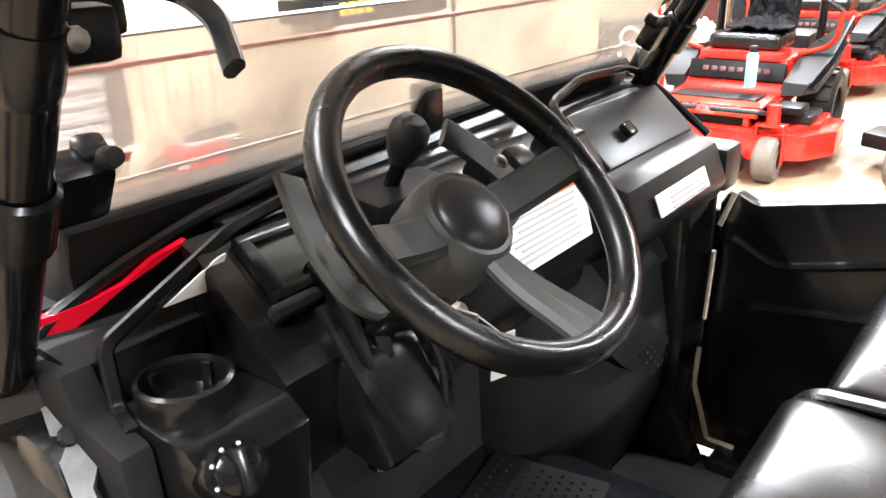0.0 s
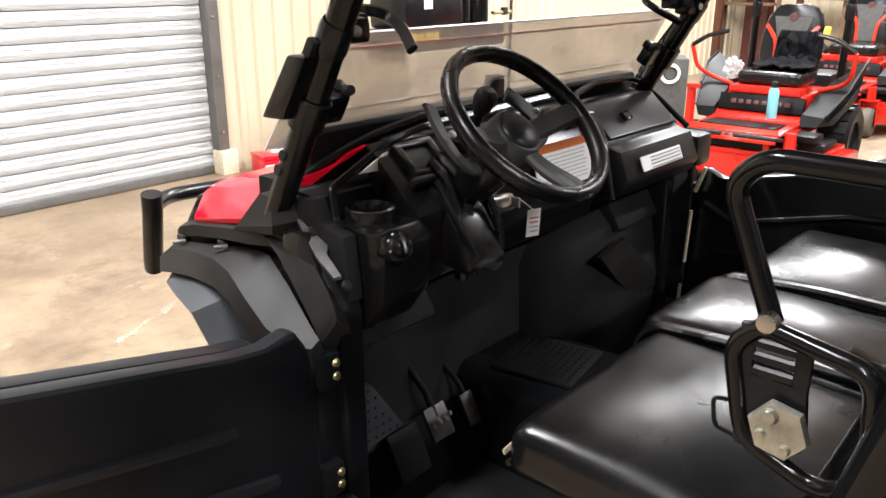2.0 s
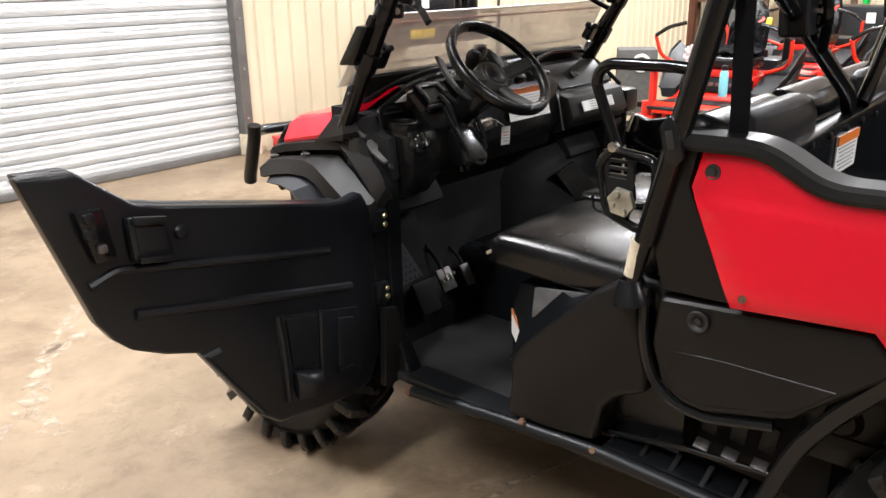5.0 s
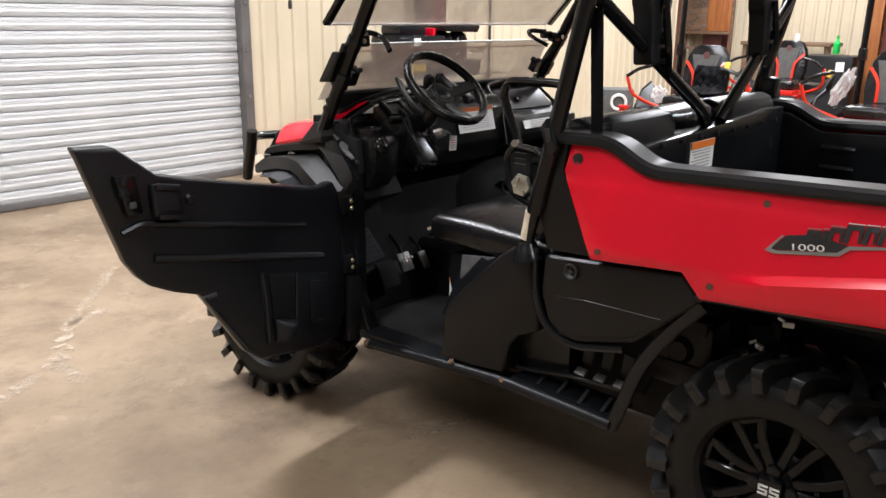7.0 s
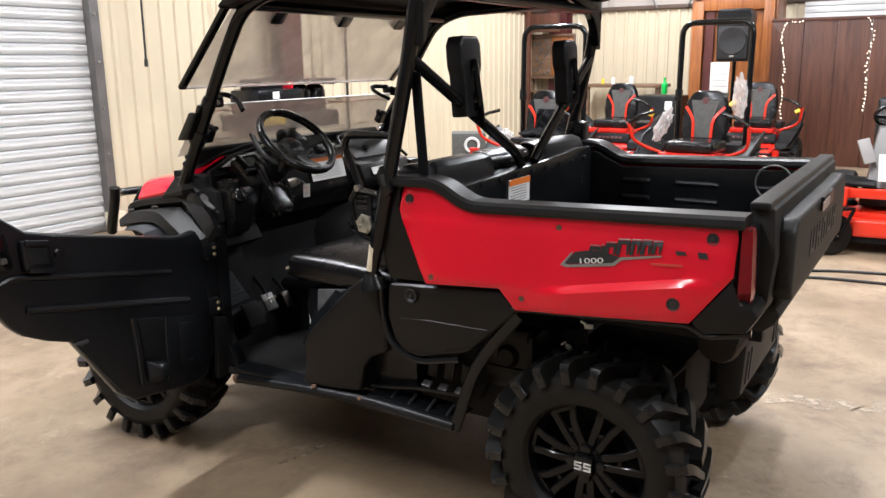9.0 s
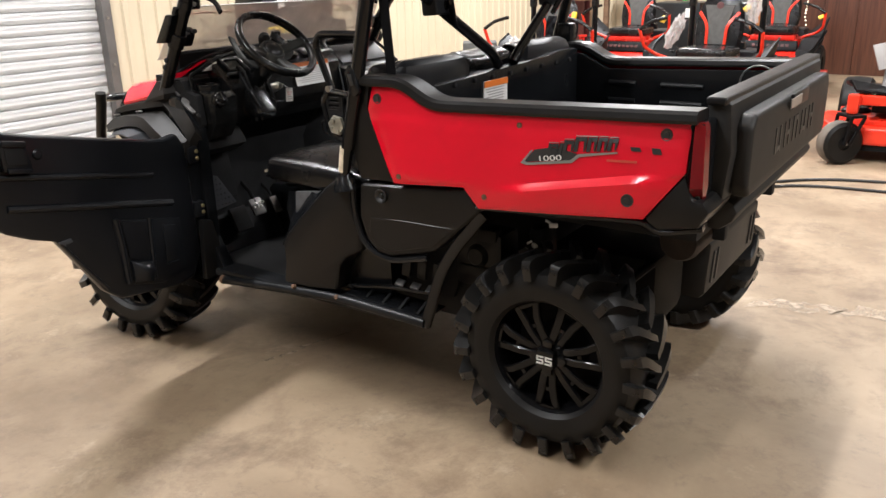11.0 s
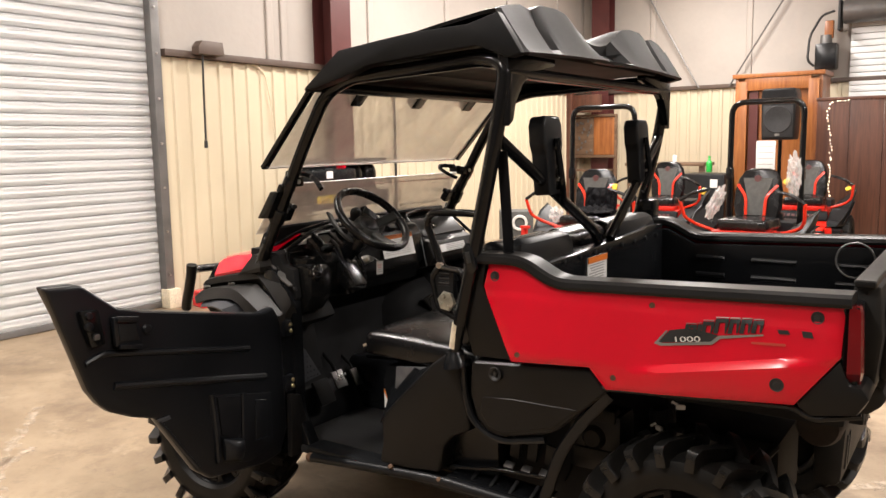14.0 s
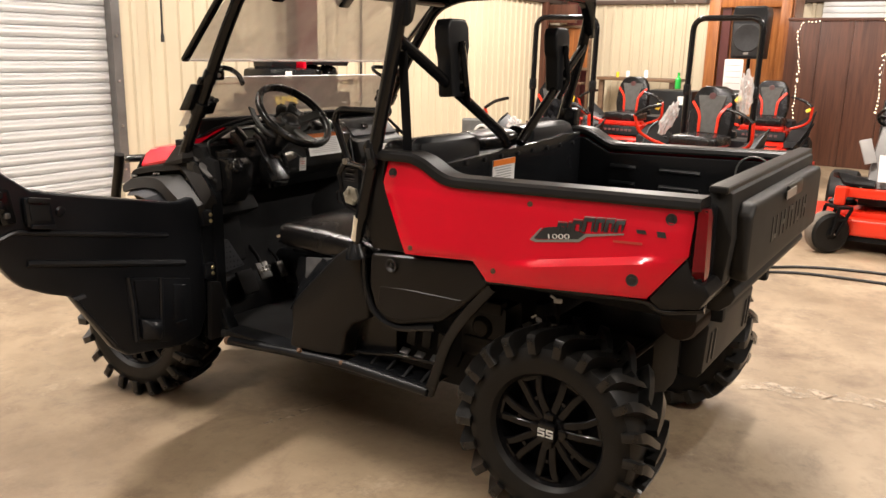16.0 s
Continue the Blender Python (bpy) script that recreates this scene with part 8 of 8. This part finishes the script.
def light_string(points, n, label):
    global bulb_mesh
    root = thing("string_lights", label, "string lights", "warm string lights")
    pts = rounded(points, 0.1)
    part("wire", tube(pts, 0.003, 0, 5), M_ink, root)
    seg = [(pts[i], pts[i + 1]) for i in range(len(pts) - 1)]
    total = sum((b_ - a_).length for a_, b_ in seg)
    for k in range(n):
        d = total * (k + 0.5) / n
        for a_, b_ in seg:
            ln = (b_ - a_).length
            if d <= ln:
                p = a_.lerp(b_, d / ln)
                break
            d -= ln
        p = p + Vector((-0.02, random.uniform(-0.016, 0.016), random.uniform(-0.014, 0.014)))
        if bulb_mesh is None:
            bulb_mesh = part("bulb", lathe([(0, -0.008), (0.0055, -0.0055), (0.0075, 0), (0.0055, 0.0055), (0, 0.008)], 8), M_bulb, root)
            bulb_mesh.matrix_basis = Matrix.Translation(p)
        else:
            share("bulb", bulb_mesh, root, Matrix.Translation(p))


light_string([(10.84, 1.42, 0.60), (10.84, 1.44, 1.0), (10.84, 1.42, 1.5), (10.84, 1.50, 2.05), (10.84, 1.46, 2.19), (10.84, 1.18, 2.21)], 34, "warm white string lights up the partition edge")
light_string([(10.84, 0.28, 0.85), (10.84, 0.25, 1.1), (10.84, 0.28, 1.6), (10.84, 0.20, 2.0), (10.84, 0.32, 2.25)], 26, "warm white string lights over the partition face")

# wall cabinet with hanging goods, near the corner
wc = thing("display_cabinet", "orange wooden wall cabinet with small goods on hooks", "cabinet", "", pose(11.9, 5.85, 0))
part("panel", box(0, -0.17, 1.75, 0.05, 0.43, 0.74, 0.006), M_wood, wc)
part("pegboard", box(0.0, 0.25, 1.75, 0.05, 0.40, 0.74, 0.006), M_brownwood, wc)
random.seed(3)
goods = part("goods_pack", box(0, 0, 0, 0.02, 0.03, 0.045, 0.004), M_jamb, wc)
goods.matrix_basis = pose(-0.04, 0.10, 1.47)
for k in range(20):
    share("goods_pack", goods, wc, pose(-0.04, 0.09 + 0.32 * random.random(), 1.42 + 0.64 * random.random(), random.uniform(-15, 15)))
part("top_board", box(0, 0.04, 2.15, 0.12, 0.90, 0.05, 0.006), M_brownwood, wc)
part("bottom_board", box(0, 0.04, 1.35, 0.12, 0.90, 0.05, 0.006), M_brownwood, wc)
for yy in (-0.40, 0.47):
    part("post", box(0.02, yy, 1.08, 0.08, 0.05, 2.16, 0.006), M_brownwood, wc)
part("lower_shelf", box(-0.1, 0.04, 1.08, 0.25, 0.82, 0.04, 0.006), M_brownwood, wc)

part("frame_post", box(-0.35, 0.42, 1.30, 0.10, 0.14, 2.60, 0.008), M_darkwood, wc, "dark stained post")
part("frame_head", box(-0.25, 0.10, 2.38, 0.10, 0.60, 0.34, 0.008), M_darkwood, wc, "dark stained head board")

# workbench along the east wall
wb = thing("workbench", "brown wooden workbench against the sheet steel wall", "workbench", "", pose(11.85, 4.35, 0))
part("top", box(0, 0, 1.20, 0.66, 1.5, 0.06, 0.01), M_brownwood, wb)
for yy in (-0.68, 0.0, 0.68):
    part("leg", box(-0.22, yy, 0.585, 0.09, 0.09, 1.17, 0.008), M_brownwood, wb)
part("shelf", box(0, 0, 0.45, 0.6, 1.4, 0.04, 0.008), M_brownwood, wb)
gb = thing("spray_bottle", "bright green bottle on the black storage bin", "bottle", "", pose(10.6, 3.24, 1.10))
part("body", lathe([(0, 0), (0.045, 0), (0.05, 0.02), (0.05, 0.16), (0.02, 0.20), (0.018, 0.24)], 18), M_green, gb)
part("cap", lathe([(0.02, 0.235), (0.022, 0.27), (0, 0.275)], 14), M_green, gb)
bn = thing("storage_bin", "black plastic storage bin with a white label", "storage bin", "", pose(10.7, 3.3, 0))
part("body", box(0, 0, 0.54, 0.6, 0.75, 1.08, 0.04), M_plastic, bn)
part("label_sheet", box(-0.305, -0.20, 0.92, 0.006, 0.12, 0.14), M_white, bn)
for k, (yy, mt, r) in enumerate(((4.75, M_yellow, 0.03), (4.55, M_white, 0.035), (4.2, M_white, 0.04))):
    tagged(part("jar", lathe([(0, 0), (r, 0), (r, 0.08 + 0.02 * k), (r * 0.7, 0.10 + 0.02 * k), (0, 0.10 + 0.02 * k)], 14, m=pose(11.7, yy, 1.23)), mt, None), "small jar on the workbench", "jar", "jars on the workbench")

# roll-up door with drum and motor in the east wall, above the partition
rd = thing("door_2", "white ribbed roll-up door with drum and motor", "garage door")
rd["kind"] = "structure"
sl = part("slat", move(box(0, 0, SLAT / 2, 0.03, 3.2, SLAT - 0.008, 0.012), pose(0, 0, 0)), M_door, rd)
sl.matrix_basis = pose(WX1 - 0.08, -0.18, 0.05)
for k in range(1, 33):
    share("slat", sl, rd, pose(WX1 - 0.08, -0.18, 0.05 + SLAT * k))
part("drum", lathe([(0, -1.6), (0.2, -1.6), (0.2, 1.6), (0, 1.6)], 28, m=pose(WX1 - 0.3, -0.1, 3.72, 90)), M_jamb, rd, "grey steel drum")
part("drum_bracket", box(WX1 - 0.3, 1.56, 3.66, 0.34, 0.04, 0.5, 0.01), M_ink, rd)
mo = thing("door_motor", "black door motor unit with hoses on the wall", "motor", "", pose(WX1 - 0.3, 1.75, 2.75))
part("body", box(0, 0, 0.25, 0.3, 0.34, 0.44, 0.04), M_satin, mo)
part("cap", lathe([(0, 0.16), (0.09, 0.15), (0.1, 0), (0, 0)], 18, m=pose(0, 0.02, 0.46)), M_jamb, mo)
part("hose", tube([(-0.1, 0.18, 0.1), (-0.14, 0.28, 0.2), (-0.12, 0.26, 0.6), (0.0, 0.1, 0.95), (0.0, -0.1, 1.0)], 0.02, 0.1, 8), M_ink, mo)
part("pipe", box(0.02, -0.02, 0.70, 0.1, 0.14, 0.3, 0.02), M_wood, mo)
part("bracket", box(0.12, 0, 0.1, 0.2, 0.2, 0.05, 0.01), M_ink, mo)

# two black cables on the floor
for k, pts in enumerate((((2.9, 0.55, 0.012), (3.53, 0.02, 0.012), (3.60, -0.62, 0.012), (3.7, -2.6, 0.012)), ((3.0, 0.75, 0.012), (3.80, -0.12, 0.012), (3.92, -0.60, 0.012), (4.1, -2.6, 0.012)))):
    tagged(part("floor_cable", tube(pts, 0.011, 0.3, 8), M_ink, None), "black power cable lying on the concrete floor", "cable", "cables on the floor")

# chalky cracks and scuffs in the concrete
for a, b_, n, jag, w in (((-0.45, 4.3), (-1.02, 3.6), 22, 0.02, 0.035), ((-1.02, 3.6), (-1.36, 3.08), 20, 0.02, 0.045), ((-1.36, 3.08), (-1.38, 2.76), 12, 0.015, 0.04), ((-1.36, 3.08), (-1.75, 2.82), 14, 0.015, 0.04), ((-1.10, 3.50), (-0.85, 3.62), 8, 0.02, 0.05),
                         ((-0.75, 1.36), (-0.28, 1.22), 14, 0.015, 0.035), ((1.00, -0.28), (1.22, -1.05), 16, 0.03, 0.085), ((-0.15, 3.9), (0.4, 4.2), 9, 0.02, 0.03), ((-1.9, 3.5), (-1.7, 3.2), 8, 0.02, 0.03)):
    structure("floor_crack", crack(a, b_, n, jag, w), M_chalk, "pale chalky crack in the concrete")
